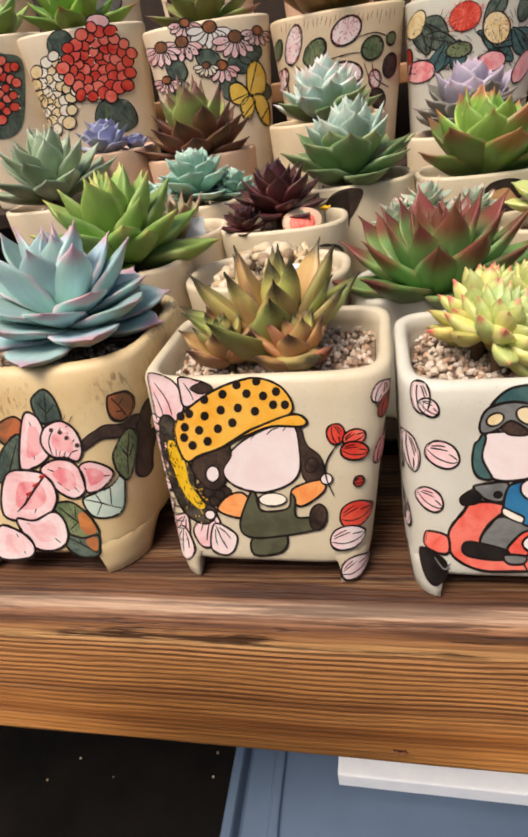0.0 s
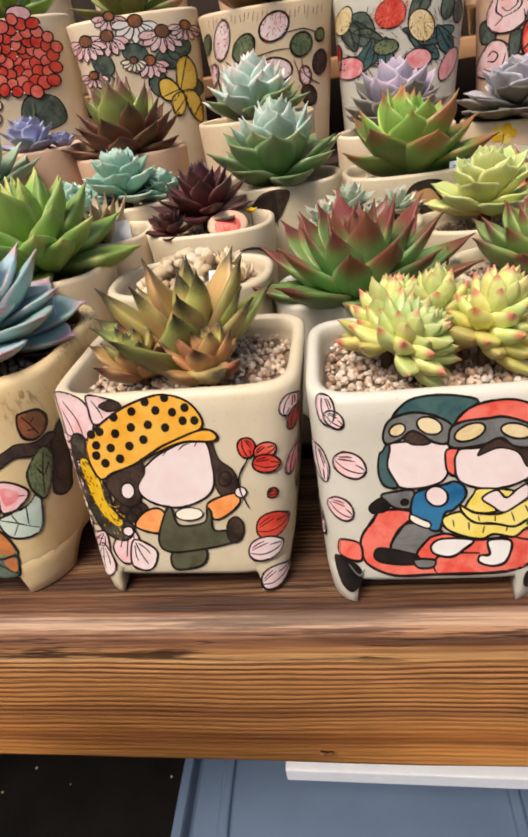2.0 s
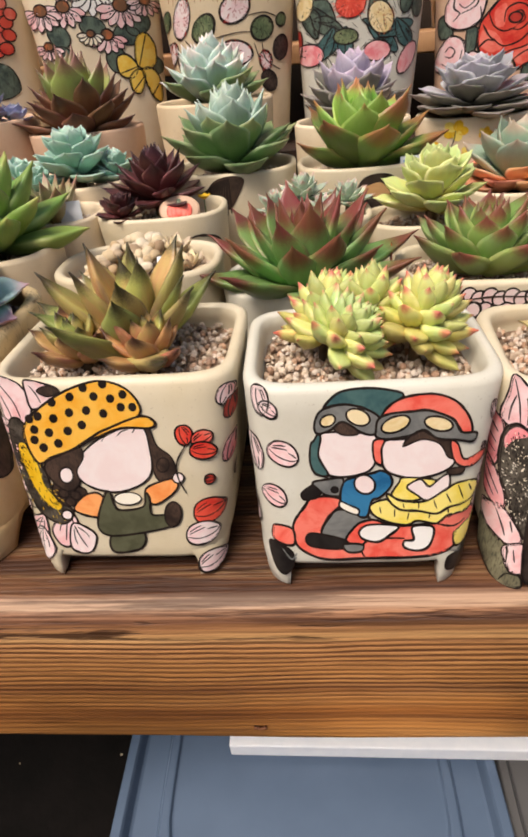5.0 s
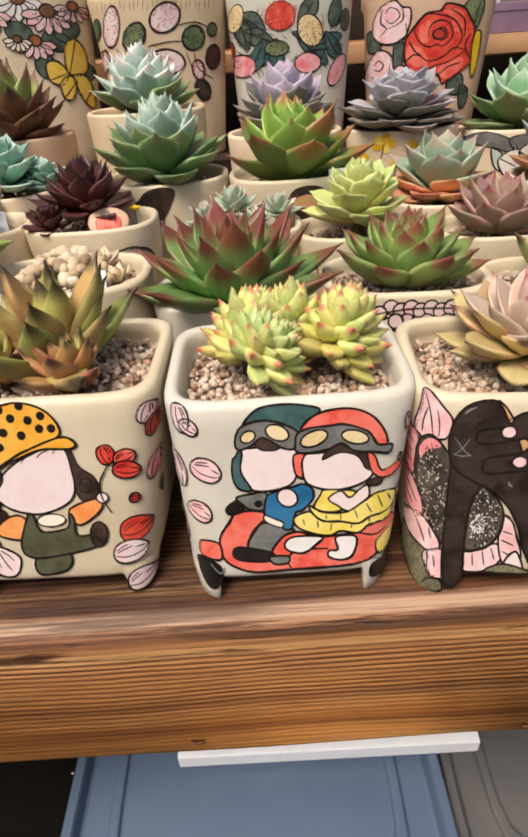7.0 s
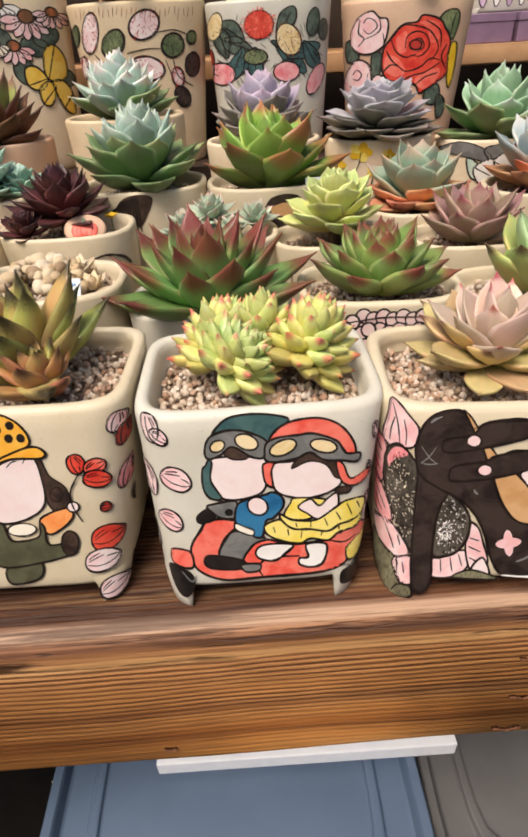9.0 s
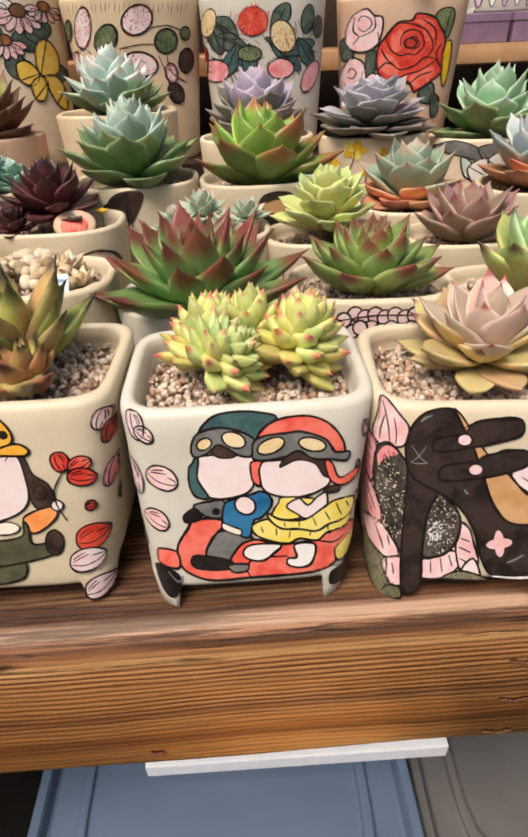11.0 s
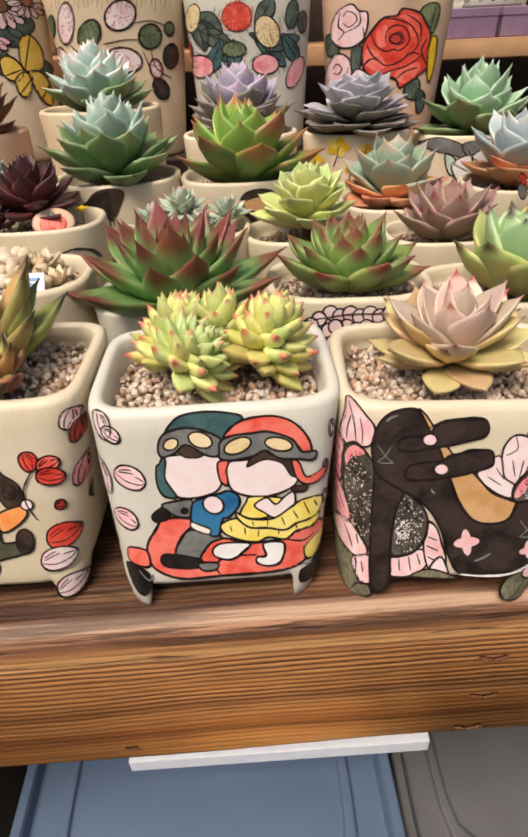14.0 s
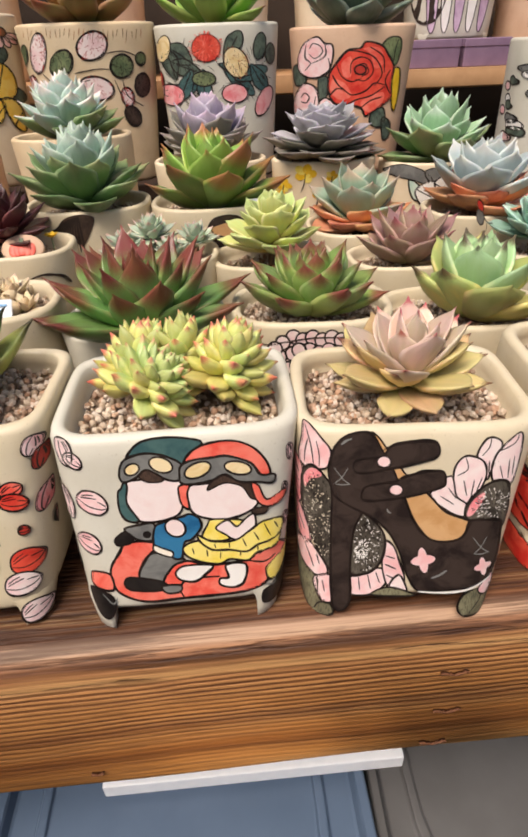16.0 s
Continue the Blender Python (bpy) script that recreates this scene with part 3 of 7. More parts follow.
# ---- front row ----
pot_flower = Pot(-0.19, 0.0999, -0.006, 0.1090, (0.064, 0.052), (0.058, 0.083), 3.8, SAND, "large sand-coloured crackled clay pot painted with pink blossoms", 0, 0.014, 0.008, 900, segs=64, fill=0.012, foot=2.0, sx=-0.003)
pot_cap = Pot(-0.0665, 0.0809, -0.006, 0.1026, (0.057, 0.04), (0.0490, 0.063), 6.5, CREAM, "square cream clay pot painted with a spotted cap and red petals", -1.5, 0.012, 0.0065, 1100, segs=80, fill=0.012, sx=-0.0042)
pot_scooter = Pot(0.0465, 0.0734, -0.006, 0.0990, (0.0552, 0.04), (0.0480, 0.063), 6.5, PALE, "square pale clay pot painted with a red scooter and falling petals", 0, 0.013, 0.0065, 1100, segs=80, fill=0.012, sx=-0.0042)
pot_shoe = Pot(0.1555, 0.0674, -0.006, 0.0965, (0.0545, 0.04), (0.0480, 0.063), 6.0, CREAM, "square cream clay pot painted with a black shoe and pink flowers", -5, 0.012, 0.0065, 1100, segs=80, fill=0.012, sx=-0.0042)
pot_red = Pot(0.272, 0.0740, -0.006, 0.1014, (0.054, 0.04), (0.0485, 0.063), 5.0, CREAM, "square cream clay pot painted with large red flowers", -4, 0.012, 0.0065, 600, segs=64, fill=0.012, sx=-0.0042)

BLUE_L = leaf_mat("powder_blue_leaf", rgb(150, 188, 172), rgb(172, 206, 204), rgb(198, 146, 160), rgb(204, 164, 176), 0.84, 0.94, 0.30, alt=rgb(166, 190, 206))
PURPLE_OLD = leaf_mat("old_purple_leaf", rgb(92, 56, 58), rgb(112, 66, 68), rgb(84, 44, 46), rgb(120, 80, 84), 0.8, 0.95, 0.1)
succulent(pot_flower, "powder-blue rosette succulent with pink leaf margins", BLUE_L,
          [dict(R=0.049, n=15, style=(0.30, 0.09, 1.8, 0.55, 0.24, 0.14, 1), at=(0.010, -0.002, 0.016), rise=0.30, e_in=84, e_out=34, short=0.62, tilt=(8, 0)),
           dict(R=0.052, n=21, style=(0.33, 0.075, 2.3, 0.66, 0.2, 0.14, 1), at=(0.012, -0.004, 0.011), rise=0.18, e_in=26, e_out=-6, short=0.80, tilt=(8, 0)),
           dict(R=0.047, n=9, style=(0.27, 0.07, 1.9, 0.55, 0.2, 0.08, 1), at=(0.012, 0.004, 0.004), rise=0.05, e_in=8, e_out=0, short=0.85, mat=PURPLE_OLD)], 11)
BROWN_L = leaf_mat("bronze_green_leaf", rgb(178, 178, 84), rgb(158, 152, 78), rgb(36, 18, 20), rgb(92, 46, 38), 0.80, 0.90, 0.12, alt=rgb(200, 132, 90))
OLIVE_L = leaf_mat("olive_green_leaf", rgb(164, 176, 84), rgb(146, 164, 78), rgb(38, 19, 20), rgb(84, 48, 38), 0.80, 0.90, 0.12, alt=rgb(166, 134, 84))
TERRA_L = leaf_mat("terracotta_leaf", rgb(190, 150, 84), rgb(190, 118, 76), rgb(64, 30, 28), rgb(130, 74, 56), 0.76, 0.93, 0.12, alt=rgb(170, 146, 88))
succulent(pot_cap, "bronze and olive succulent with dark pointed tips, offsets at its foot", BROWN_L,
          [dict(R=0.053, n=11, style=(0.21, 0.12, 1.8, 0.42, 0.22, 0.06, 1), at=(0.002, 0.010, 0.003), rise=0.06, e_in=86, e_out=50, short=0.8, p=0.8),
           dict(R=0.051, n=11, style=(0.20, 0.11, 1.8, 0.42, 0.2, 0.10, 1), at=(0.0, 0.006, 0.002), rise=0.04, e_in=44, e_out=18, short=0.9, mat=OLIVE_L),
           dict(R=0.027, n=19, style=(0.27, 0.14, 1.8, 0.5, 0.16, 0.1, 1), at=(-0.020, -0.009, 0.005), rise=0.35, e_in=84, e_out=24, mat=OLIVE_L, low=TERRA_L, low_from=0.5),
           dict(R=0.027, n=19, style=(0.27, 0.14, 1.8, 0.5, 0.16, 0.1, 1), at=(0.014, -0.013, 0.005), rise=0.35, e_in=84, e_out=24, low=TERRA_L, low_from=0.4)], 12)
YEL_L = leaf_mat("lime_yellow_leaf", rgb(200, 198, 96), rgb(178, 198, 118), rgb(190, 104, 76), rgb(210, 202, 140), 0.93, 0.98, 0.24, alt=rgb(204, 196, 112))
HEART_L = leaf_mat("pale_heart_leaf", rgb(182, 192, 104), rgb(176, 198, 124), rgb(200, 146, 110), rgb(196, 212, 160), 0.92, 0.98, 0.28)
OLDYEL_L = leaf_mat("old_yellow_leaf", rgb(206, 188, 88), rgb(196, 192, 102), rgb(190, 96, 66), rgb(220, 190, 96), 0.93, 0.98, 0.10)
PLUMP = (0.25, 0.20, 2.2, 0.56, 0.03, 0.10, 1)
succulent(pot_scooter, "plump yellow-green succulent with two heads and red leaf tips", YEL_L,
          [dict(R=0.024, n=58, style=PLUMP, at=(-0.012, -0.008, 0.016), rise=0.36, e_in=86, e_out=-10, p=0.8, short=0.45, tilt=(36, 0), mat=HEART_L, low=YEL_L, low_from=0.42),
           dict(R=0.024, n=46, style=PLUMP, at=(-0.018, 0.006, 0.013), rise=0.62, e_in=86, e_out=-22, p=0.85, short=0.6, tilt=(8, -26), low=OLDYEL_L, low_from=0.72),
           dict(R=0.023, n=40, style=PLUMP, at=(0.004, 0.010, 0.015), rise=0.62, e_in=86, e_out=-14, p=0.85, short=0.6, tilt=(4, 4)),
           dict(R=0.023, n=52, style=PLUMP, at=(0.023, -0.002, 0.014), rise=0.75, e_in=86, e_out=-16, p=0.85, short=0.6, tilt=(12, 14), low=OLDYEL_L, low_from=0.66)], 13)
PINK_L = leaf_mat("dusty_pink_leaf", rgb(190, 176, 134), rgb(208, 172, 164), rgb(164, 62, 60), rgb(220, 186, 176), 0.95, 0.96, 0.34, alt=rgb(204, 184, 160))
OCHRE_L = leaf_mat("ochre_pink_leaf", rgb(190, 176, 104), rgb(204, 170, 118), rgb(92, 40, 34), rgb(206, 160, 120), 0.95, 0.96, 0.16, alt=rgb(196, 182, 120))
succulent(pot_shoe, "dusty pink rosette succulent with ochre lower leaves", PINK_L,
          [dict(R=0.038, n=17, style=(0.30, 0.085, 1.8, 0.54, 0.28, 0.14, 1), at=(0.002, 0.002, 0.013), rise=0.18, e_in=84, e_out=26, short=0.62),
           dict(R=0.037, n=11, style=(0.28, 0.10, 2.0, 0.60, 0.24, 0.16, 1), at=(0.002, 0.004, 0.010), rise=0.10, e_in=30, e_out=10, short=0.9, mat=OCHRE_L),
           dict(R=0.038, n=9, style=(0.23, 0.10, 2.0, 0.60, 0.20, 0.10, 1), at=(0.002, 0.004, 0.007), rise=0.04, e_in=10, e_out=4, short=0.9, mat=OCHRE_L)], 14)
GREYPINK_L = leaf_mat("grey_pink_leaf", rgb(168, 172, 160), rgb(190, 180, 176), rgb(184, 130, 130), rgb(200, 180, 176), 0.86, 0.95, 0.35)
succulent(pot_red, "pale grey-pink rosette succulent in grit", GREYPINK_L, [dict(R=0.042, n=26, style=SPOON, at=(0.006, 0, 0.012), e_out=10)], 15)

# ---- second row ----
Z1, Z2, Z3, Z4, Z5 = (STEP[k][2] for k in (1, 2, 3, 4, 5))
pot_green = Pot(-0.19, 0.1908, Z1, 0.1090, (0.052, 0.037), (0.046, 0.033), 2.8, BUFF, "buff clay pot painted with yellow leaves", 0, 0, 0.006, 420)
pot_pebble = Pot(-0.083, 0.1819, Z1, 0.0983, (0.053, 0.037), (0.047, 0.033), 2.8, CREAM, "cream clay pot filled with pebbles and small buds", 0, 0, 0.006, 420)
pot_point = Pot(0.021, 0.1781, Z1, 0.0840, (0.052, 0.037), (0.045, 0.033), 2.8, PALE, "pale clay pot with a red painted flower on its side", 0, 0, 0.006, 420)
pot_cherry = Pot(0.127, 0.1732, Z1, 0.0880, (0.051, 0.037), (0.046, 0.033), 3.2, CREAM, "cream clay pot painted with a band of pale blossoms", -4, 0, 0.006, 420)
pot_jade = Pot(0.228, 0.1699, Z1, 0.0800, (0.055, 0.037), (0.048, 0.033), 2.8, CREAM, "plain cream clay pot with rounded corners", -4, 0, 0.006, 420)

GREEN_L = leaf_mat("apple_green_leaf", rgb(116, 152, 58), rgb(126, 164, 68), rgb(176, 176, 92), rgb(186, 200, 122), 0.90, 0.92, 0.12, alt=rgb(150, 178, 92))
succulent(pot_green, "bright green succulent with keeled pointed leaves", GREEN_L,
          [dict(R=0.058, n=36, style=(0.24, 0.13, 2.0, 0.52, 0.16, 0.10, 1), at=(0.008, 0.0, 0.010), rise=0.28, e_in=84, e_out=2, short=0.62)], 21)
BUD_L = leaf_mat("cream_bud_leaf", rgb(206, 184, 138), rgb(216, 198, 160), rgb(170, 140, 110), rgb(220, 200, 160), 0.9, 0.95, 0.3)
RED_L = leaf_mat("red_tipped_leaf", rgb(110, 168, 72), rgb(112, 152, 80), rgb(118, 52, 44), rgb(124, 84, 62), 0.67, 0.97, 0.12, 0.28, alt=rgb(116, 130, 80))
succulent(pot_point, "wide spiky succulent, green leaves with wine-red tips", RED_L,
          [dict(R=0.067, n=38, style=(0.225, 0.09, 1.7, 0.46, 0.26, 0.12, 1), at=(0.0, -0.008, 0.003), rise=0.10, e_in=84, e_out=12, short=0.58)], 23)
CHER_L = leaf_mat("deep_green_leaf", rgb(152, 176, 74), rgb(116, 148, 70), rgb(116, 50, 42), rgb(132, 136, 80), 0.80, 0.95, 0.14, alt=rgb(118, 144, 92))
succulent(pot_cherry, "deep green succulent with dark red leaf tips", CHER_L,
          [dict(R=0.047, n=36, style=(0.25, 0.11, 2.0, 0.58, 0.24, 0.12, 1), at=(0.0, -0.002, 0.004), rise=0.16, e_in=86, e_out=14, short=0.6)], 24)
JADE_L = leaf_mat("jade_leaf", rgb(150, 178, 104), rgb(156, 190, 140), rgb(70, 46, 36), rgb(196, 200, 150), 0.95, 0.96, 0.28)
JADELOW_L = leaf_mat("yellowed_jade_leaf", rgb(146, 170, 92), rgb(168, 182, 104), rgb(70, 40, 30), rgb(206, 176, 104), 0.94, 0.95, 0.12, alt=rgb(206, 176, 92))
succulent(pot_jade, "jade-green succulent with broad leaves and blackened tips", JADE_L,
          [dict(R=0.050, n=20, style=(0.34, 0.12, 2.0, 0.58, 0.22, 0.12, 1), at=(0.004, -0.004, 0.006), rise=0.18, e_in=86, e_out=26, short=0.78, low=JADELOW_L, low_from=0.62)], 25)

# pebbles and pale buds heaped in the pebble pot
rngp = random.Random(31)
heap = thing("pebble_heap", pot_pebble.place(0, 0, 0), "heap of cream pebbles with stone-like buds", "pebbles", kind="stuff")
base = bmesh.new()
bmesh.ops.create_icosphere(base, subdivisions=2, radius=1.0)
bv, bf = [v.co.copy() for v in base.verts], [tuple(v.index for v in f.verts) for f in base.faces]
base.free()
verts, faces = [], []
for i in range(95):
    th, f = rngp.uniform(0, 6.283), math.sqrt(rngp.random())
    s = rngp.uniform(0.0032, 0.0058)
    mm = Matrix.Translation((0.036 * f * math.cos(th), 0.004 + 0.03 * f * math.sin(th), 0.002 + 0.018 * (1 - f * f))) @ Euler((rngp.uniform(-0.6, 0.6), rngp.uniform(-0.6, 0.6), rngp.uniform(0, 6))).to_matrix().to_4x4() @ Matrix.Diagonal((s * 1.15, s * rngp.uniform(0.7, 1), s * 0.75, 1))
    o, sd = len(verts), Vector((i * 3.3, 0, 0))
    verts += [tuple(mm @ (v * (1 + 0.18 * noise.noise(v * 1.3 + sd)))) for v in bv]
    faces += [tuple(o + k for k in f2) for f2 in bf]
me = bpy.data.meshes.new("pebbles")
me.from_pydata(verts, [], faces)
me.materials.append(PEBBLE)
for p in me.polygons:
    p.use_smooth = True
hp = new("pebbles", me)
hp.parent = heap
succulent(pot_pebble, "cluster of small pointed cream-brown buds", BUD_L, [dict(R=0.016, n=12, style=(0.26, 0.12, 1.5, 0.5, 0.1, 0.1), at=(0.022, 0.006, 0.008), rise=0.3), dict(R=0.014, n=10, style=(0.26, 0.12, 1.5, 0.5, 0.1, 0.1), at=(0.034, -0.008, 0.004), rise=0.3)], 32)

# ---- third row ----
pot_small = Pot(-0.16, 0.2547, Z2, 0.1000, (0.036, 0.033), (0.032, 0.029), 2.6, BUFF, "small buff pot painted with a yellow leaf", 0, 0, 0.005, 260, segs=40)
pot_dark = Pot(-0.08, 0.2545, Z2, 0.0990, (0.047, 0.033), (0.041, 0.029), 2.8, CREAM, "cream clay pot holding a dark rosette and a small painted disc", 0, 0, 0.005, 260, segs=40)
pot_fuzzy = Pot(0.028, 0.2555, Z2, 0.0882, (0.043, 0.033), (0.038, 0.029), 2.8, CREAM, "cream clay pot of small grey-green rosettes", 0, 0, 0.005, 260, segs=40)
pot_lime = Pot(0.111, 0.2525, Z2, 0.0826, (0.046, 0.033), (0.041, 0.029), 2.8, CREAM, "cream clay pot with reddish grit", 0, 0, 0.005, 260, segs=40)
pot_mauve = Pot(0.215, 0.2514, Z2, 0.0767, (0.047, 0.033), (0.042, 0.029), 2.8, CREAM, "cream clay pot of a mauve succulent", 0, 0, 0.005, 260, segs=40)
pot_teal_r = Pot(0.318, 0.2537, Z2, 0.0783, (0.044, 0.033), (0.04, 0.029), 2.8, CREAM, "cream clay pot painted with a small red figure-eight mark", 0, 0, 0.005, 260, segs=40)

TAUPE_L = leaf_mat("taupe_green_leaf", rgb(150, 160, 96), rgb(160, 150, 112), rgb(150, 108, 88), rgb(170, 140, 110), 0.75, 0.94, 0.2)
succulent(pot_small, "small taupe-green succulent with narrow leaves", TAUPE_L, [dict(R=0.040, n=14, style=NARROW, at=(-0.002, 0, 0.004), rise=0.15, e_in=84, e_out=28)], 41)
DARK_L = leaf_mat("black_purple_leaf", rgb(104, 52, 46), rgb(84, 42, 42), rgb(58, 30, 34), rgb(116, 62, 56), 0.75, 0.94, 0.05, 0.35)
succulent(pot_dark, "dark maroon rosette succulent with a smaller offset", DARK_L,
          [dict(R=0.036, n=36, style=POINTED, at=(-0.003, 0.007, 0.012), rise=0.40, e_in=84, e_out=-2, short=0.6),
           dict(R=0.018, n=24, style=SPOON, at=(-0.026, -0.014, 0.008), rise=0.4, e_in=82, e_out=-4)], 42)
LOWGREEN_L = leaf_mat("lower_green_leaf", rgb(92, 128, 62), rgb(112, 140, 88), rgb(140, 146, 100), rgb(156, 170, 124), 0.84, 0.9, 0.15)
RUSSET_L = leaf_mat("lower_russet_leaf", rgb(96, 134, 44), rgb(114, 138, 54), rgb(146, 90, 52), rgb(146, 110, 60), 0.74, 0.9, 0.10)
GREYLOW_L = leaf_mat("lower_grey_leaf", rgb(112, 110, 92), rgb(134, 130, 120), rgb(150, 136, 132), rgb(168, 158, 150), 0.84, 0.9, 0.2)
FUZZ_L = leaf_mat("silver_pink_leaf", rgb(150, 176, 144), rgb(176, 190, 168), rgb(200, 160, 148), rgb(206, 196, 180), 0.82, 0.92, 0.4)
succulent(pot_fuzzy, "cluster of small silvery green rosettes with pink tips", FUZZ_L,
          [dict(R=0.019, n=26, style=POINTED, at=(-0.026, -0.004, 0.010), rise=0.4, e_out=0), dict(R=0.021, n=26, style=POINTED, at=(-0.006, 0.008, 0.016), rise=0.4, e_out=0),
           dict(R=0.018, n=24, style=POINTED, at=(0.026, 0.002, 0.013), rise=0.4, e_out=0), dict(R=0.017, n=20, style=POINTED, at=(0.008, -0.010, 0.008), rise=0.4, e_out=0)], 43)
LIME_L = leaf_mat("lime_leaf", rgb(222, 204, 96), rgb(188, 204, 124), rgb(190, 204, 134), rgb(210, 220, 156), 0.9, 0.93, 0.16, alt=rgb(168, 194, 124))
succulent(pot_lime, "lime-green open rosette with yellowing lower leaves", LIME_L, [dict(R=0.037, n=34, style=SPOON, at=(0.0, -0.006, 0.014), rise=0.5, e_in=84, e_out=-10, short=0.55)], 44)
MAUVE_L = leaf_mat("mauve_leaf", rgb(142, 140, 92), rgb(168, 122, 124), rgb(140, 70, 72), rgb(196, 146, 146), 0.86, 0.93, 0.18, alt=rgb(160, 132, 112))
succulent(pot_mauve, "mauve-pink succulent with greenish leaf bases", MAUVE_L, [dict(R=0.044, n=24, style=(0.31, 0.09, 1.8, 0.54, 0.26, 0.14, 1), at=(0.0, -0.002, 0.005), rise=0.2, e_in=84, e_out=12, short=0.6)], 45)
TEAL_L = leaf_mat("teal_leaf", rgb(128, 168, 142), rgb(152, 192, 176), rgb(192, 212, 198), rgb(180, 206, 196), 0.88, 0.92, 0.25)
succulent(pot_teal_r, "teal-green rosette of round leaves", TEAL_L, [dict(R=0.034, n=30, style=SPOON, at=(-0.002, 0, 0.014), rise=0.4, e_out=4)], 46)

# ---- fourth row ----
pot_sage = Pot(-0.29, 0.3279, Z3, 0.1090, (0.05, 0.04), (0.045, 0.036), 2.6, BUFF, "buff clay pot of a sage-green succulent", 0, 0, 0.005, 260, segs=40)
pot_teal = Pot(-0.172, 0.3245, Z3, 0.0980, (0.052, 0.04), (0.046, 0.036), 2.6, BUFF, "buff clay pot of teal rosettes", 0, 0, 0.005, 260, segs=40)
pot_grey = Pot(-0.032, 0.3232, Z3, 0.1010, (0.05, 0.04), (0.045, 0.036), 2.6, CREAM, "cream clay pot painted with a black brush shape", 0, 0, 0.005, 260, segs=40)
pot_grn = Pot(0.069, 0.3234, Z3, 0.0980, (0.051, 0.04), (0.046, 0.036), 2.6, CREAM, "cream clay pot painted with black arched shapes", 0, 0, 0.005, 260, segs=40)
pot_orange = Pot(0.192, 0.3207, Z3, 0.0725, (0.045, 0.04), (0.04, 0.036), 2.6, CREAM, "cream clay pot of an orange-based succulent", 0, 0, 0.005, 260, segs=40)
pot_bluer = Pot(0.3, 0.3190, Z3, 0.0820, (0.052, 0.04), (0.046, 0.036), 2.6, CREAM, "cream clay pot of a blue and orange succulent", 0, 0, 0.005, 260, segs=40)

SAGE_L = leaf_mat("sage_leaf", rgb(120, 142, 100), rgb(144, 164, 132), rgb(172, 184, 160), rgb(150, 166, 140), 0.88, 0.94, 0.25)
succulent(pot_sage, "sage-green succulent with pointed powdery leaves", SAGE_L, [dict(R=0.056, n=30, style=POINTED, at=(0.0, -0.004, 0.014), rise=0.3, e_in=84, e_out=6, short=0.6)], 51)
succulent(pot_teal, "cluster of teal round-leaved rosettes", TEAL_L,
          [dict(R=0.037, n=38, style=SPOON, at=(0.012, -0.006, 0.012), rise=0.5, e_out=-10), dict(R=0.020, n=24, style=SPOON, at=(0.044, -0.002, 0.010), rise=0.5, e_out=0),
           dict(R=0.022, n=26, style=SPOON, at=(-0.034, -0.010, 0.008), rise=0.5, e_out=0), dict(R=0.020, n=24, style=SPOON, at=(-0.016, -0.026, 0.006), rise=0.5, e_out=0)], 52)
GREY_L = leaf_mat("silver_green_leaf", rgb(108, 138, 108), rgb(158, 182, 168), rgb(186, 198, 184), rgb(196, 210, 196), 0.90, 0.93, 0.3)
succulent(pot_grey, "silver-green succulent with broad upright leaves", GREY_L, [dict(low=LOWGREEN_L, low_from=0.62, R=0.050, n=48, style=(0.30, 0.085, 2.2, 0.60, 0.3, 0.18, 1), at=(0.0, -0.002, 0.008), rise=0.42, e_in=87, e_out=8, short=0.68, p=1.0)], 53)
VIV_L = leaf_mat("vivid_green_leaf", rgb(112, 160, 48), rgb(122, 166, 60), rgb(168, 100, 60), rgb(176, 186, 92), 0.90, 0.94, 0.10, alt=rgb(142, 172, 72))
succulent(pot_grn, "vivid green succulent with broad leaves and russet margins", VIV_L, [dict(low=RUSSET_L, low_from=0.66, R=0.057, n=24, style=(0.32, 0.09, 2.0, 0.54, 0.3, 0.14, 1), at=(0.0, -0.006, 0.005), rise=0.12, e_in=86, e_out=18, short=0.8, p=0.95)], 54)
RUST_L = leaf_mat("rust_leaf", rgb(204, 150, 96), rgb(206, 142, 96), rgb(180, 100, 66), rgb(204, 156, 120), 0.84, 0.93, 0.18)
SAGE2_L = leaf_mat("blue_sage_leaf", rgb(130, 150, 116), rgb(140, 164, 142), rgb(172, 150, 130), rgb(170, 160, 140), 0.86, 0.93, 0.3)
succulent(pot_orange, "sage-green succulent with orange lower leaves", SAGE2_L,
          [dict(R=0.045, n=18, style=BROAD, at=(0.0, 0.0, 0.011), rise=0.2, e_in=84, e_out=22, short=0.7), dict(R=0.046, n=13, style=BROAD, at=(0.0, 0.0, 0.006), rise=0.1, e_in=24, e_out=-2, short=0.8, mat=RUST_L)], 55)
PBLUE_L = leaf_mat("pale_blue_leaf", rgb(156, 166, 156), rgb(170, 186, 190), rgb(196, 196, 190), rgb(200, 190, 176), 0.86, 0.93, 0.4)
succulent(pot_bluer, "pale blue succulent with rusty lower leaves", PBLUE_L,
          [dict(R=0.050, n=22, style=BROAD, at=(-0.004, 0.0, 0.013), rise=0.22, e_in=84, e_out=24, short=0.7), dict(R=0.048, n=13, style=BROAD, at=(-0.004, 0.0, 0.008), rise=0.1, e_in=26, e_out=0, short=0.8, mat=RUST_L)], 56)

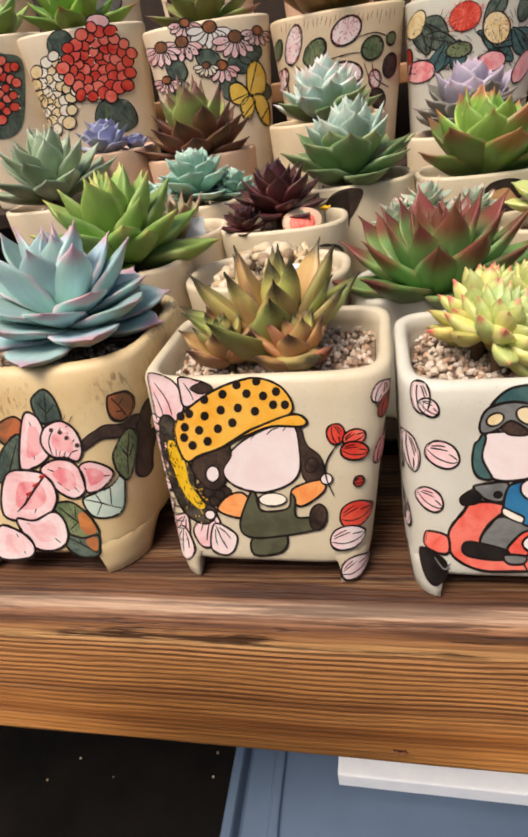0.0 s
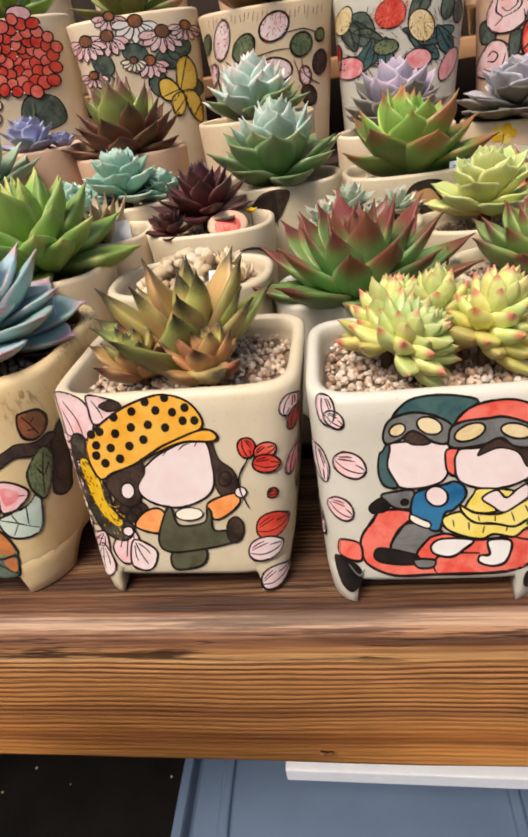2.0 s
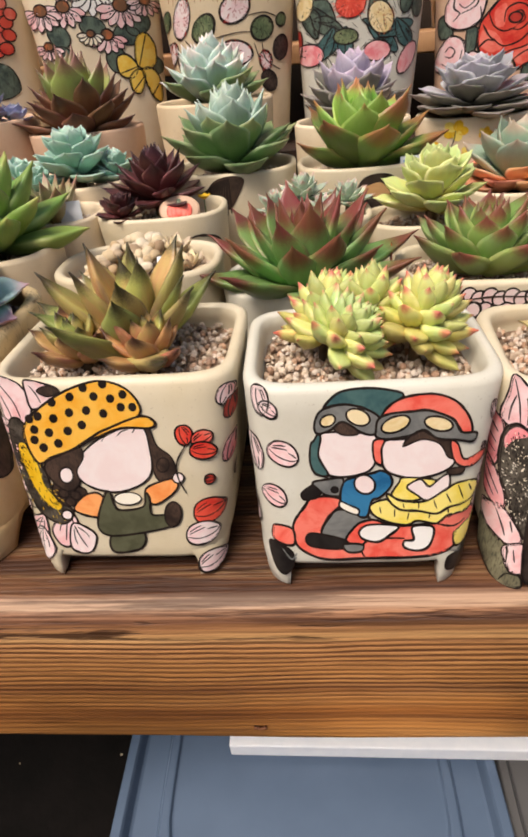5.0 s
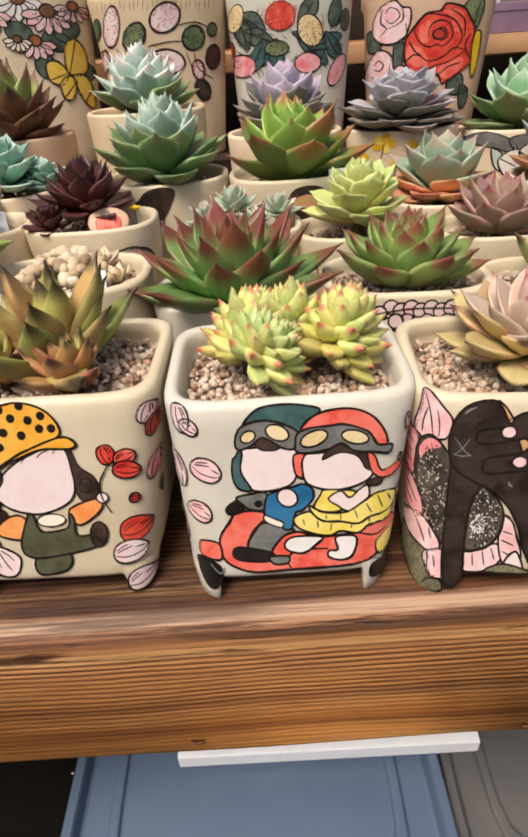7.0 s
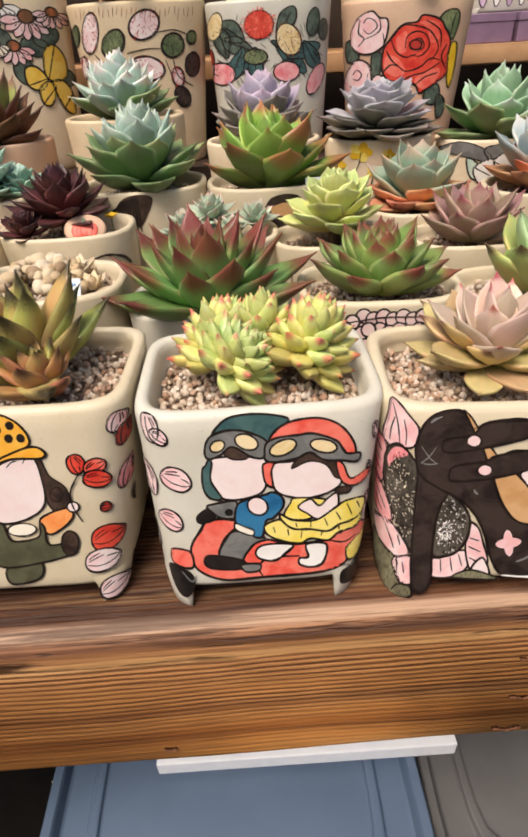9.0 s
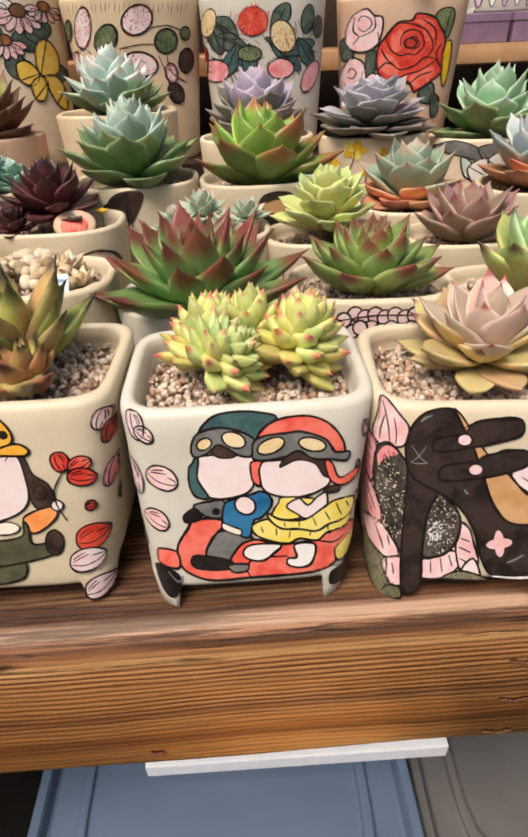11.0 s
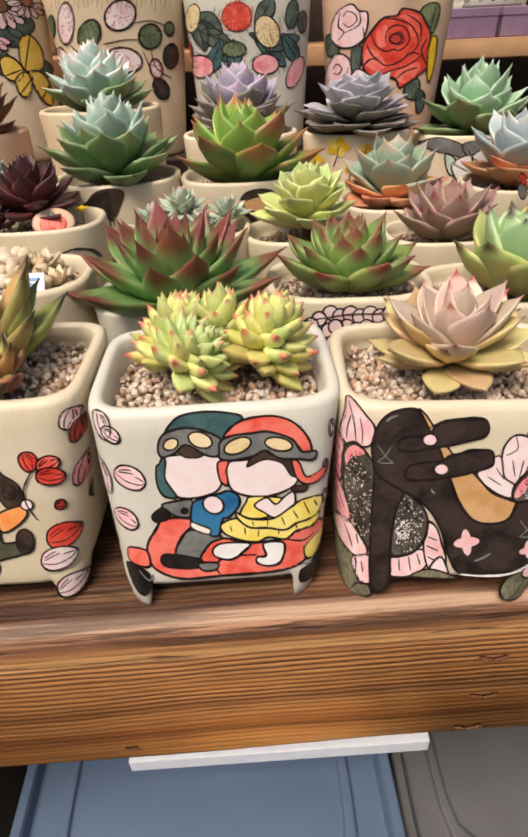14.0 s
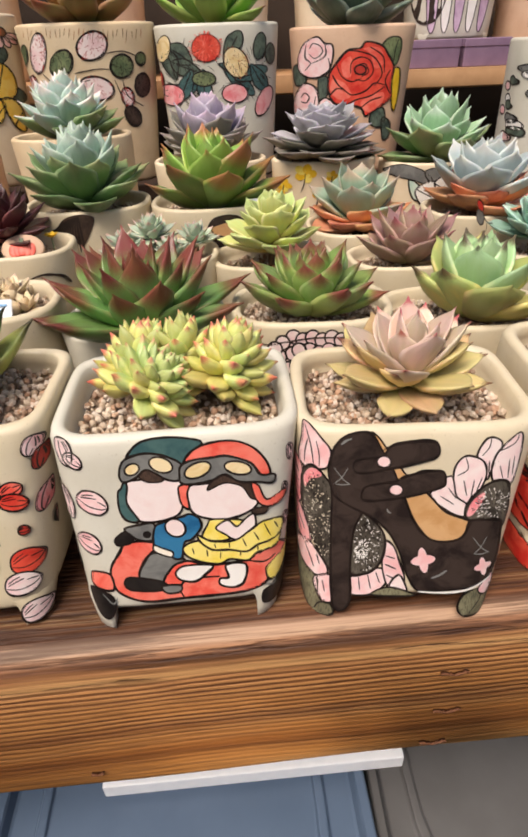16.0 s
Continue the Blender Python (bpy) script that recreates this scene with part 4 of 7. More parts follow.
# ---- fifth row ----
pot_violet = Pot(-0.272, 0.4142, Z4, 0.1310, (0.048, 0.038), (0.043, 0.034), 2.4, ROSE, "dusty pink clay pot of violet rosettes", 0, 0, 0.005, 260, segs=40)
pot_bronze = Pot(-0.176, 0.4095, Z4, 0.1180, (0.053, 0.038), (0.048, 0.034), 2.4, ROSE, "dusty pink clay pot with a round rim", 0, 0, 0.005, 260, segs=40)
pot_frost = Pot(-0.054, 0.4124, Z4, 0.1320, (0.053, 0.038), (0.048, 0.034), 2.4, BEIGE, "tall beige clay pot of a frosty rosette", 0, 0, 0.005, 260, segs=40)
pot_lilac = Pot(0.069, 0.4064, Z4, 0.1080, (0.052, 0.038), (0.047, 0.034), 2.4, BUFF, "buff clay pot of a lilac rosette", 0, 0, 0.005, 260, segs=40)
pot_silver = Pot(0.175, 0.4037, Z4, 0.1060, (0.049, 0.038), (0.044, 0.034), 2.4, BUFF, "buff clay pot painted with yellow flowers", 0, 0, 0.005, 260, segs=40)
pot_pale = Pot(0.286, 0.4050, Z4, 0.1000, (0.055, 0.038), (0.05, 0.034), 2.4, BUFF, "buff clay pot painted with white lilies and grey leaves", 0, 0, 0.005, 260, segs=40)

VIO_L = leaf_mat("violet_blue_leaf", rgb(170, 174, 200), rgb(196, 198, 218), rgb(150, 152, 190), rgb(220, 218, 228), 0.6, 0.9, 0.3)
succulent(pot_violet, "small violet-blue frilled rosettes", VIO_L, [dict(R=0.031, n=26, style=FLAT, at=(0.004, -0.014, 0.008), rise=0.4, e_out=8), dict(R=0.018, n=20, style=FLAT, at=(0.034, -0.010, 0.006), rise=0.3, e_out=8)], 61)
BRZ_L = leaf_mat("bronze_heart_leaf", rgb(136, 164, 66), rgb(138, 144, 74), rgb(122, 76, 70), rgb(110, 74, 60), 0.8, 0.92, 0.08)
BRN_L = leaf_mat("dark_bronze_leaf", rgb(132, 104, 58), rgb(116, 72, 50), rgb(84, 50, 40), rgb(110, 70, 52), 0.8, 0.93, 0.05)
succulent(pot_bronze, "green-hearted succulent with dark bronze outer leaves", BRZ_L,
          [dict(R=0.060, n=14, style=(0.28, 0.09, 1.8, 0.5, 0.26, 0.1, 1), at=(0.0, -0.004, 0.008), rise=0.1, e_in=87, e_out=52, short=0.9), dict(R=0.056, n=20, style=POINTED, at=(0.0, -0.004, 0.004), rise=0.1, e_in=44, e_out=12, short=0.9, mat=BRN_L)], 62)
FROST_L = leaf_mat("frosty_leaf", rgb(150, 182, 158), rgb(188, 212, 202), rgb(226, 210, 204), rgb(212, 222, 214), 0.88, 0.92, 0.4, alt=rgb(204, 204, 190))
succulent(pot_frost, "frosty blue-green rosette with many narrow leaves", FROST_L, [dict(low=LOWGREEN_L, low_from=0.86, R=0.043, n=64, style=(0.27, 0.085, 2.2, 0.64, 0.3, 0.2, 1), at=(0.0, -0.004, 0.008), rise=0.36, e_in=88, e_out=2, short=0.72, p=1.1)], 63)
LIL_L = leaf_mat("lilac_leaf", rgb(136, 132, 134), rgb(176, 162, 186), rgb(192, 170, 188), rgb(208, 194, 208), 0.86, 0.92, 0.35)
succulent(pot_lilac, "lilac-grey rosette with upright spoon leaves", LIL_L, [dict(low=GREYLOW_L, low_from=0.7, R=0.046, n=44, style=(0.36, 0.08, 2.3, 0.64, 0.32, 0.2, 1), at=(0.0, 0.0, 0.010), rise=0.36, e_in=87, e_out=4, short=0.68, p=1.1)], 64)
SIL_L = leaf_mat("silver_lilac_leaf", rgb(140, 140, 132), rgb(172, 170, 178), rgb(184, 178, 190), rgb(206, 202, 208), 0.86, 0.9, 0.35)
succulent(pot_silver, "flat silver-lilac rosette of layered leaves", SIL_L, [dict(low=GREYLOW_L, low_from=0.66, R=0.051, n=52, style=FLAT, at=(0.0, -0.002, 0.010), rise=0.42, e_in=66, e_out=-10, p=0.7, short=0.4)], 65)
MINT_L = leaf_mat("mint_leaf", rgb(116, 158, 92), rgb(160, 196, 160), rgb(196, 214, 194), rgb(204, 220, 196), 0.88, 0.93, 0.28)
succulent(pot_pale, "mint-green rosette with broad pointed leaves", MINT_L, [dict(low=LOWGREEN_L, low_from=0.78, R=0.053, n=34, style=(0.31, 0.085, 1.9, 0.56, 0.3, 0.16, 1), at=(-0.002, -0.002, 0.008), rise=0.26, e_in=86, e_out=2, short=0.72)], 66)

# ---- tall painted pots ----
tall = "tall painted pots"
pot_t0 = Pot(-0.431, 0.5353, Z5, 0.1720, (0.060, 0.05), (0.052, 0.046), 2.6, BUFF, "tall buff pot painted with red flowers and dark leaves", 30, 0, 0.006, 40, group=tall)
pot_t1 = Pot(-0.32, 0.5321, Z5, 0.1640, (0.069, 0.052), (0.054, 0.048), 2.8, BUFF, "tall buff pot painted with red and cream hydrangeas", 22, 0, 0.006, 40, group=tall)
pot_t2 = Pot(-0.1807, 0.5297, Z5, 0.1500, (0.067, 0.052), (0.054, 0.048), 2.8, BUFF, "tall buff pot painted with pink coneflowers and a yellow flower", 13, 0, 0.006, 40, group=tall)
pot_t3 = Pot(-0.045, 0.5275, Z5, 0.1400, (0.067, 0.052), (0.054, 0.048), 2.8, BEIGE, "tall beige pot painted with poppy heads and pods", 9, 0, 0.006, 40, group=tall)
pot_t4 = Pot(0.084, 0.5209, Z5, 0.1360, (0.062, 0.05), (0.054, 0.046), 2.8, PALE, "tall pale pot painted with a red thistle among dark leaves", 0, 0, 0.006, 40, group=tall)
pot_t5 = Pot(0.224, 0.5264, Z5, 0.1310, (0.064, 0.05), (0.054, 0.046), 3.4, ROSE, "tall beige pot painted with a large red rose", -12, 0, 0.006, 40, group=tall)
pot_t6 = Pot(0.423, 0.4592, Z4, 0.1920, (0.052, 0.040), (0.049, 0.036), 2.8, PALE, "tall pale pot painted with small dark and white flowers", 0, 0, 0.006, 40, group=tall)

RUSTG_L = leaf_mat("rust_green_leaf", rgb(110, 132, 60), rgb(150, 100, 60), rgb(158, 72, 52), rgb(150, 84, 60), 0.78, 0.92, 0.08)
succulent(pot_t0, "green spiky succulent with pointed leaves", GREEN_L, [dict(R=0.060, n=22, style=POINTED, at=(0, 0, 0.006), e_out=8, rise=0.25, short=0.62)], 71)
succulent(pot_t1, "green leafy succulent with pointed leaves", VIV_L, [dict(R=0.060, n=24, style=POINTED, at=(0, -0.004, 0.006), e_out=8, rise=0.25, short=0.62)], 72)
succulent(pot_t2, "green and bronze succulent with pointed leaves", BRZ_L, [dict(R=0.058, n=24, style=POINTED, at=(0, -0.004, 0.006), e_out=8, rise=0.25, short=0.62)], 73)
succulent(pot_t3, "rust-red and green succulent with pointed leaves", RUSTG_L, [dict(R=0.064, n=26, style=POINTED, at=(0, -0.006, 0.006), e_out=8, rise=0.25, short=0.62)], 74)
succulent(pot_t4, "green succulent with wide pointed leaves", VIV_L, [dict(R=0.062, n=26, style=POINTED, at=(0, -0.006, 0.006), e_out=8, rise=0.25, short=0.62)], 75)
DKG_L = leaf_mat("grey_green_leaf", rgb(70, 88, 70), rgb(104, 122, 104), rgb(150, 160, 144), rgb(150, 156, 140), 0.84, 0.9, 0.2)
succulent(pot_t5, "dark grey-green succulent with pale margins", DKG_L, [dict(R=0.064, n=26, style=POINTED, at=(0, -0.006, 0.006), e_out=8, rise=0.25, short=0.62)], 76)
succulent(pot_t6, "green spiky succulent with pointed leaves", GREEN_L, [dict(R=0.050, n=20, style=POINTED, at=(0, 0, 0.006), e_out=8, rise=0.25, short=0.62)], 77)

# ---- painted decoration ----
# Each pot has a drawing sheet; a sheet is laid over the pot's front by a perspective map.
SHEET = {
    "flower": (0.0216826, -0.00638525, 0.0427249, 0.000551398, -0.0233553, 0.246242, 0.0153, -0.0334367),
    "cap": (0.0197014, -0.00218802, -0.0787653, 0.00112868, -0.0231479, 0.245753, 0.0179044, -0.0334617),
    "scooter": (0.0161531, -0.000738098, -0.0827851, -0.001334, -0.0204727, 0.235211, -0.00177211, -0.0328434),
    "shoe": (0.016858, 0.00157157, -0.146626, -0.000433927, -0.0212593, 0.246722, 0.000361555, -0.0315358),
    "red": (0.0179925, 0.00511153, -0.266907, -0.000780298, -0.0219809, 0.247537, -0.00100901, -0.0313368),
    "t0": (0.0505022, -0.0166955, 0.0216487, -0.00988366, -0.0494236, 0.199031, -0.0263179, -0.034309),
}
SHEET["t1"] = (0.0490371, -0.0126544, -0.0657721, -0.00849533, -0.0465483, 0.191759, -0.0168078, -0.0373598)
SHEET["t2"] = (0.0491355, -0.00774785, -0.185098, -0.0072721, -0.045671, 0.188959, -0.00570127, -0.0410184)
SHEET["t3"] = (0.0451729, -0.00792701, -0.068058, -0.00350132, -0.0433863, 0.156896, -0.0178379, -0.0412115)
SHEET["t4"] = (0.0470707, -0.00302021, -0.189565, -0.00222932, -0.0440711, 0.157281, -0.00674883, -0.04399)
SHEET["t5"] = (0.052473, 0.00260479, -0.347701, -0.000487983, -0.0493121, 0.162324, 0.00979466, -0.0482087)
SHEET["t6"] = (0.0454795, 0.0121585, -0.513909, -0.00262234, -0.0441831, 0.229867, -0.00674644, -0.0439139)
SHEET["cherry"] = (0.0221847, 0.00068377, -0.135588, -0.00102805, -0.0286012, 0.242331, -0.00156565, -0.0462606)
SHEET["grn"] = (0.0325116, -0.00259041, -0.119931, -0.00235526, -0.0359106, 0.228556, -0.0067701, -0.0446664)
SHEET["grey"] = (0.0318352, -0.00709478, -0.0189582, -0.00235503, -0.0359022, 0.228562, -0.00676784, -0.0445946)
SHEET["silver"] = (0.0394829, 0.00165318, -0.249565, -0.00249259, -0.0407053, 0.22606, -0.00676436, -0.0444838)
SHEET["pale"] = (0.0402891, 0.0066155, -0.36077, -0.00249508, -0.0407762, 0.226108, -0.00676858, -0.0446181)
SHEET["small"] = (0.032566, -0.00779779, -0.0671625, -0.0019689, -0.0354498, 0.248561, 0.0122689, -0.0476885)
SHEET["dark"] = (0.0292561, -0.0062057, -0.0495224, -0.00178292, -0.0333275, 0.224968, 0.00158374, -0.0478769)
SHEET["point"] = (0.0213175, -0.0039343, -0.0308617, -0.00217912, -0.0280139, 0.24199, -0.00678277, -0.0450695)
SHEET["tealr"] = (0.0292855, 0.009052, -0.350353, -0.00228236, -0.0324523, 0.235228, -0.00678917, -0.0452731)


from mathutils.geometry import delaunay_2d_cdt


def spline(pts, closed=True, per=6):
    out, k = [], len(pts)
    span = range(k) if closed else range(k - 1)
    for i in span:
        if closed:
            p0, p1, p2, p3 = (Vector(pts[(i + d) % k]) for d in (-1, 0, 1, 2))
        else:
            p0, p1, p2, p3 = (Vector(pts[min(k - 1, max(0, i + d))]) for d in (-1, 0, 1, 2))
        for j in range(per):
            t = j / per
            out.append(0.5 * (2 * p1 + (p2 - p0) * t + (2 * p0 - 5 * p1 + 4 * p2 - p3) * t * t + (3 * p1 - p0 - 3 * p2 + p3) * t ** 3))
    if not closed:
        out.append(Vector(pts[-1]))
    return out


class Brush:
    def __init__(self, pot, sheet, lift=0.0005, wrap=0.0):
        self.pot, self.s, self.lift0, self.count, self.wrap = pot, SHEET[sheet], lift, 0, wrap

    def to_pot(self, u, v):
        a, b, c, d, e, f, g, h = self.s
        u, v = u / 100, v / 100
        w = g * u + h * v + 1
        return (a * u + b * v + c) / w, (d * u + e * v + f) / w

    def skin(self, u, v, lift):
        x, z = self.to_pot(u, v)
        if self.wrap and x > 0.018:  # the sheet hugs the rounded side
            x = 0.018 + (x - 0.018) * self.wrap
        return self.skin_local(x, z, lift)

    def skin_local(self, x, z, lift):
        p = self.pot
        c = p.mid(z)
        lim = p.half(z)[0] * 0.992
        over = 0.0
        if abs(x - c) > lim:
            over = min(abs(x - c) - lim, p.half(z)[1])
            x = c + math.copysign(lim, x - c)
        y = p.front(x, z)
        e = 0.0006
        fx = (p.front(min(c + lim, x + e), z) - p.front(max(c - lim, x - e), z)) / (2 * e)
        fx = max(-6.0, min(6.0, fx))
        n = Vector((fx, -1, 0)).normalized()
        return Vector((x, y + over, z)) + n * lift

    def make(self, name, verts, faces, mats, mi):
        me = bpy.data.meshes.new(name)
        me.from_pydata([tuple(v) for v in verts], [], faces)
        for m in mats:
            me.materials.append(m)
        me.polygons.foreach_set("material_index", mi)
        for p in me.polygons:
            p.use_smooth = True
        ob = new(name, me)
        ob.parent = self.pot.body
        return ob

    def strip(self, path, width, lift, closed, verts, faces):
        o, k = len(verts), len(path)
        for i, p in enumerate(path):
            a = path[(i - 1) % k] if closed else path[max(0, i - 1)]
            b = path[(i + 1) % k] if closed else path[min(k - 1, i + 1)]
            d = (b - a)
            d = Vector((-d.y, d.x)).normalized() if d.length > 1e-9 else Vector((0, 1))
            w = width * (0.62 + 0.5 * abs(noise.noise(Vector((p.x * 0.05, p.y * 0.05, 3.0)))))
            if not closed:
                w *= 0.45 + 0.55 * math.sin(math.pi * min(1, max(0, i / (k - 1)))) ** 0.5
            for s in (-1, 1):
                q = p + d * s * w
                verts.append(self.skin(q.x, q.y, lift))
        for i in range(k if closed else k - 1):
            j = (i + 1) % k
            faces.append((o + 2 * i, o + 2 * i + 1, o + 2 * j + 1, o + 2 * j))

    def blob(self, pts, mat, layer=1, ink=2.4, name="painted_shape", veins=(), per=5):
        """A filled outline through a few control points, edged in dark line."""
        self.count += 1
        lift = self.lift0 * 0.62 + 0.00002 * layer + 0.000008 * self.count
        out = spline(pts, True, per)
        k = len(out)
        us, vs = [p.x for p in out], [p.y for p in out]
        wide = max(max(us) - min(us), max(vs) - min(vs))
        step = max(6.0, wide / 14) if wide > 2 else wide / 6
        grid = []
        for i in range(int((max(us) - min(us)) / step)):
            for j in range(int((max(vs) - min(vs)) / step)):
                grid.append(Vector((min(us) + step * (i + 0.5), min(vs) + step * (j + 0.5))))
        flat, _, tris = delaunay_2d_cdt([Vector((p.x, p.y)) for p in out] + grid, [], [list(range(k))], 1, 1e-7)[:3]
        verts = [self.skin(p.x, p.y, lift) for p in flat]
        faces = [tuple(f) for f in tris]
        nf = len(faces)
        if ink:
            self.strip(out, ink * 1.18, lift + 0.000005, True, verts, faces)
        for v in veins:
            self.strip(spline(v, False, 6), 1.7, lift + 0.000005, False, verts, faces)
        return self.make(name, verts, faces, (mat, INK), [0] * nf + [1] * (len(faces) - nf))

    def ell(self, u, v, ru, rv, rot, mat, layer=1, ink=2.0, name="painted_shape", k=8, veins=()):
        c, s = math.cos(radians(rot)), math.sin(radians(rot))
        pts = []
        for i in range(k):
            a = 2 * math.pi * i / k
            x, y = ru * math.cos(a), rv * math.sin(a)
            pts.append((u + x * c - y * s, v + x * s + y * c))
        return self.blob(pts, mat, layer, ink, name, veins, 4)

    def petal(self, u, v, length, width, rot, mat, layer=1, ink=2.2, name="painted_petal", vein=2, sharp=0.0):
        """A petal or leaf growing from (u, v) at rot degrees, clockwise from the right."""
        c, s = math.cos(radians(rot)), math.sin(radians(rot))
        prof = ((0, 0), (0.25, 0.62), (0.62, 1.0), (0.9, 0.55 - 0.25 * sharp), (1.0 + 0.06 * sharp, 0), (0.9, -0.55 + 0.25 * sharp), (0.62, -1.0), (0.25, -0.62))
        m = lambda a, b: (u + a * length * c - b * width * s, v + a * length * s + b * width * c)
        veins = [[m(0.08, 0), m(0.45, 0.06), m(0.82, 0)]] if vein else []
        if vein > 1:
            veins += [[m(0.15, 0.15), m(0.4, 0.42), m(0.6, 0.5)], [m(0.15, -0.15), m(0.4, -0.42), m(0.6, -0.5)]]
        return self.blob([m(a, b) for a, b in prof], mat, layer, ink, name, veins)

    def line(self, pts, width, mat=None, layer=2, name="painted_line"):
        verts, faces = [], []
        self.strip(spline(pts, False, 7), width, self.lift0 * 0.62 + 0.00002 * layer + 0.000008 * self.count, False, verts, faces)
        return self.make(name, verts, faces, (mat or INK,), [0] * len(faces))


PINK = paint("pink_wash", rgb(238, 182, 182), rgb(244, 214, 212))
PALEPINK = paint("pale_pink_wash", rgb(240, 204, 204), rgb(242, 224, 220))
HOTPINK = paint("deep_pink_wash", rgb(232, 128, 134), rgb(242, 182, 182))
RED = paint("red_wash", rgb(206, 48, 38), rgb(228, 86, 66))
CORAL = paint("coral_wash", rgb(232, 88, 72), rgb(242, 128, 110))
DARKRED = paint("dark_red_wash", rgb(150, 34, 30), rgb(186, 58, 46))
YELLOW = paint("cap_yellow", rgb(242, 170, 48), rgb(246, 188, 78))
LEMON = paint("lemon_wash", rgb(240, 214, 90), rgb(246, 226, 128))
GOLD = paint("gold_wash", rgb(222, 172, 20), rgb(238, 196, 50))
ORANGE = paint("orange_wash", rgb(240, 138, 66), rgb(248, 170, 104))
SKIN = paint("pale_blush_wash", rgb(240, 218, 214), rgb(242, 226, 222))
HAIR = paint("dark_brown_wash", rgb(44, 33, 28), rgb(80, 62, 52), hatch=True)
OLIVE = paint("olive_wash", rgb(76, 76, 56), rgb(92, 92, 70))
SEED = paint("black_seed_stipple", rgb(36, 30, 26), rgb(92, 84, 74), 0.35, hatch=True)
SPECK = paint("speckled_black_glaze", rgb(58, 52, 46), rgb(104, 97, 86), 0.3, hatch=True)
SHOE = paint("black_brown_glaze", rgb(42, 34, 32), rgb(64, 53, 48), 0.26)
MOSS = paint("moss_grey_wash", rgb(110, 106, 84), rgb(138, 134, 106), hatch=True)
YOLK = paint("yolk_wash", rgb(236, 188, 62), rgb(242, 208, 100))
RUSTO = paint("orange_brown_wash", rgb(206, 130, 70), rgb(178, 110, 66))
TYRE = paint("black_glaze", rgb(26, 22, 22), rgb(44, 40, 38), 0.3)
TAN = paint("tan_wash", rgb(196, 148, 96), rgb(210, 166, 118))
DARKGREEN = paint("dark_green_wash", rgb(60, 74, 68), rgb(100, 114, 100), hatch=True)
TEALDARK = paint("petrol_wash", rgb(56, 88, 90), rgb(76, 106, 104))
GREYW = paint("grey_wash", rgb(106, 106, 104), rgb(128, 128, 124))
MINT = paint("mint_wash", rgb(184, 206, 190), rgb(206, 218, 202))
DENIM = paint("blue_wash", rgb(34, 94, 138), rgb(56, 122, 164))
IVORY = paint("ivory_wash", rgb(240, 226, 196), rgb(246, 238, 220))
LENS = paint("goggle_glass", rgb(226, 198, 140), rgb(240, 220, 176))
WHITEP = paint("white_wash", rgb(238, 232, 226), rgb(244, 240, 234))
RUSTP = paint("rust_wash", rgb(186, 106, 64), rgb(120, 84, 58))
BARK = paint("bark_wash", rgb(58, 44, 40), rgb(84, 66, 58), hatch=True)
GREENP = paint("green_wash", rgb(96, 112, 78), rgb(130, 140, 100), hatch=True)
LILACP = paint("lilac_wash", rgb(190, 158, 186), rgb(214, 188, 208))

def loose_petal(b, u, v, a, c, rot, mat, layer=2):
    """One fallen petal: cupped outline, a folded edge and a few fine strokes."""
    L, w = 2.1 * max(a, c), 1.05 * min(a, c)
    t = rot + (90 if c > a else 0)
    k, s = math.cos(radians(t)), math.sin(radians(t))
    m = lambda p, q: (u + p * L * k - q * w * s, v + p * L * s + q * w * k)
    out = [m(-0.5, 0.1), m(-0.38, -0.7), m(-0.05, -1.0), m(0.3, -0.75), m(0.52, 0.05), m(0.36, 0.8), m(0.0, 1.0), m(-0.36, 0.75)]
    strokes = [[m(-0.46, 0.1), m(-0.1, 0.42), m(0.34, 0.36), m(0.5, 0.05)], [m(-0.4, -0.1), m(-0.15, -0.3), m(0.1, -0.42)], [m(-0.38, -0.3), m(-0.18, -0.55), m(0.0, -0.66)], [m(0.46, 0.0), m(0.3, -0.15), m(0.16, -0.2)]]
    return b.blob(out, mat, layer, 2.2, "painted_petal", strokes)


def stipple(b, u, v, ru, rv, rot, mat, n, length, width, seed, layer=6, spread=1.0):
    """Short brush ticks scattered over an oval, pointing outwards."""
    rng = random.Random(seed)
    c, s = math.cos(radians(rot)), math.sin(radians(rot))
    verts, faces = [], []
    for _ in range(n):
        a, f = rng.uniform(0, 6.283), math.sqrt(rng.random()) * spread
        x, y = ru * f * math.cos(a), rv * f * math.sin(a)
        d = math.hypot(x, y) or 1.0
        q = [Vector((u + x * k * c - y * k * s, v + x * k * s + y * k * c)) for k in (1.0, 1.0 + 0.5 * length / d, 1.0 + length / d)]
        b.strip(q, width, b.lift0 * 0.62 + 0.00002 * layer + 0.000008 * (b.count + 2), False, verts, faces)
    return b.make("painted_stipple", verts, faces, (mat,), [0] * len(faces))


# pot with the spotted cap
b = Brush(pot_cap, "cap")
b.blob([(274, 706), (318, 712), (345, 752), (330, 790), (296, 800), (282, 760)], PINK, 1, name="painted_petal", veins=[[(286, 722), (310, 750), (322, 780)], [(284, 740), (300, 770), (305, 790)]])
b.blob([(334, 708), (362, 712), (396, 726), (372, 752), (345, 762), (336, 735)], PINK, 1, name="painted_petal", veins=[[(342, 718), (355, 735), (362, 750)]])
for k_ in range(6):
    b.petal(312 + 3 * k_, 800 + 36 * k_, 42, 17, 176 - 9 * k_, PINK, 1, 2.0, vein=1)
b.petal(350, 960, 62, 22, 112, PINK, 1)
b.petal(345, 985, 66, 24, 92, PALEPINK, 2)
b.petal(400, 950, 70, 28, 100, PINK, 1)
b.petal(405, 975, 62, 26, 62, PALEPINK, 2)
b.blob([(356, 728), (376, 718), (398, 728), (376, 738)], HAIR, 2, 1.6)
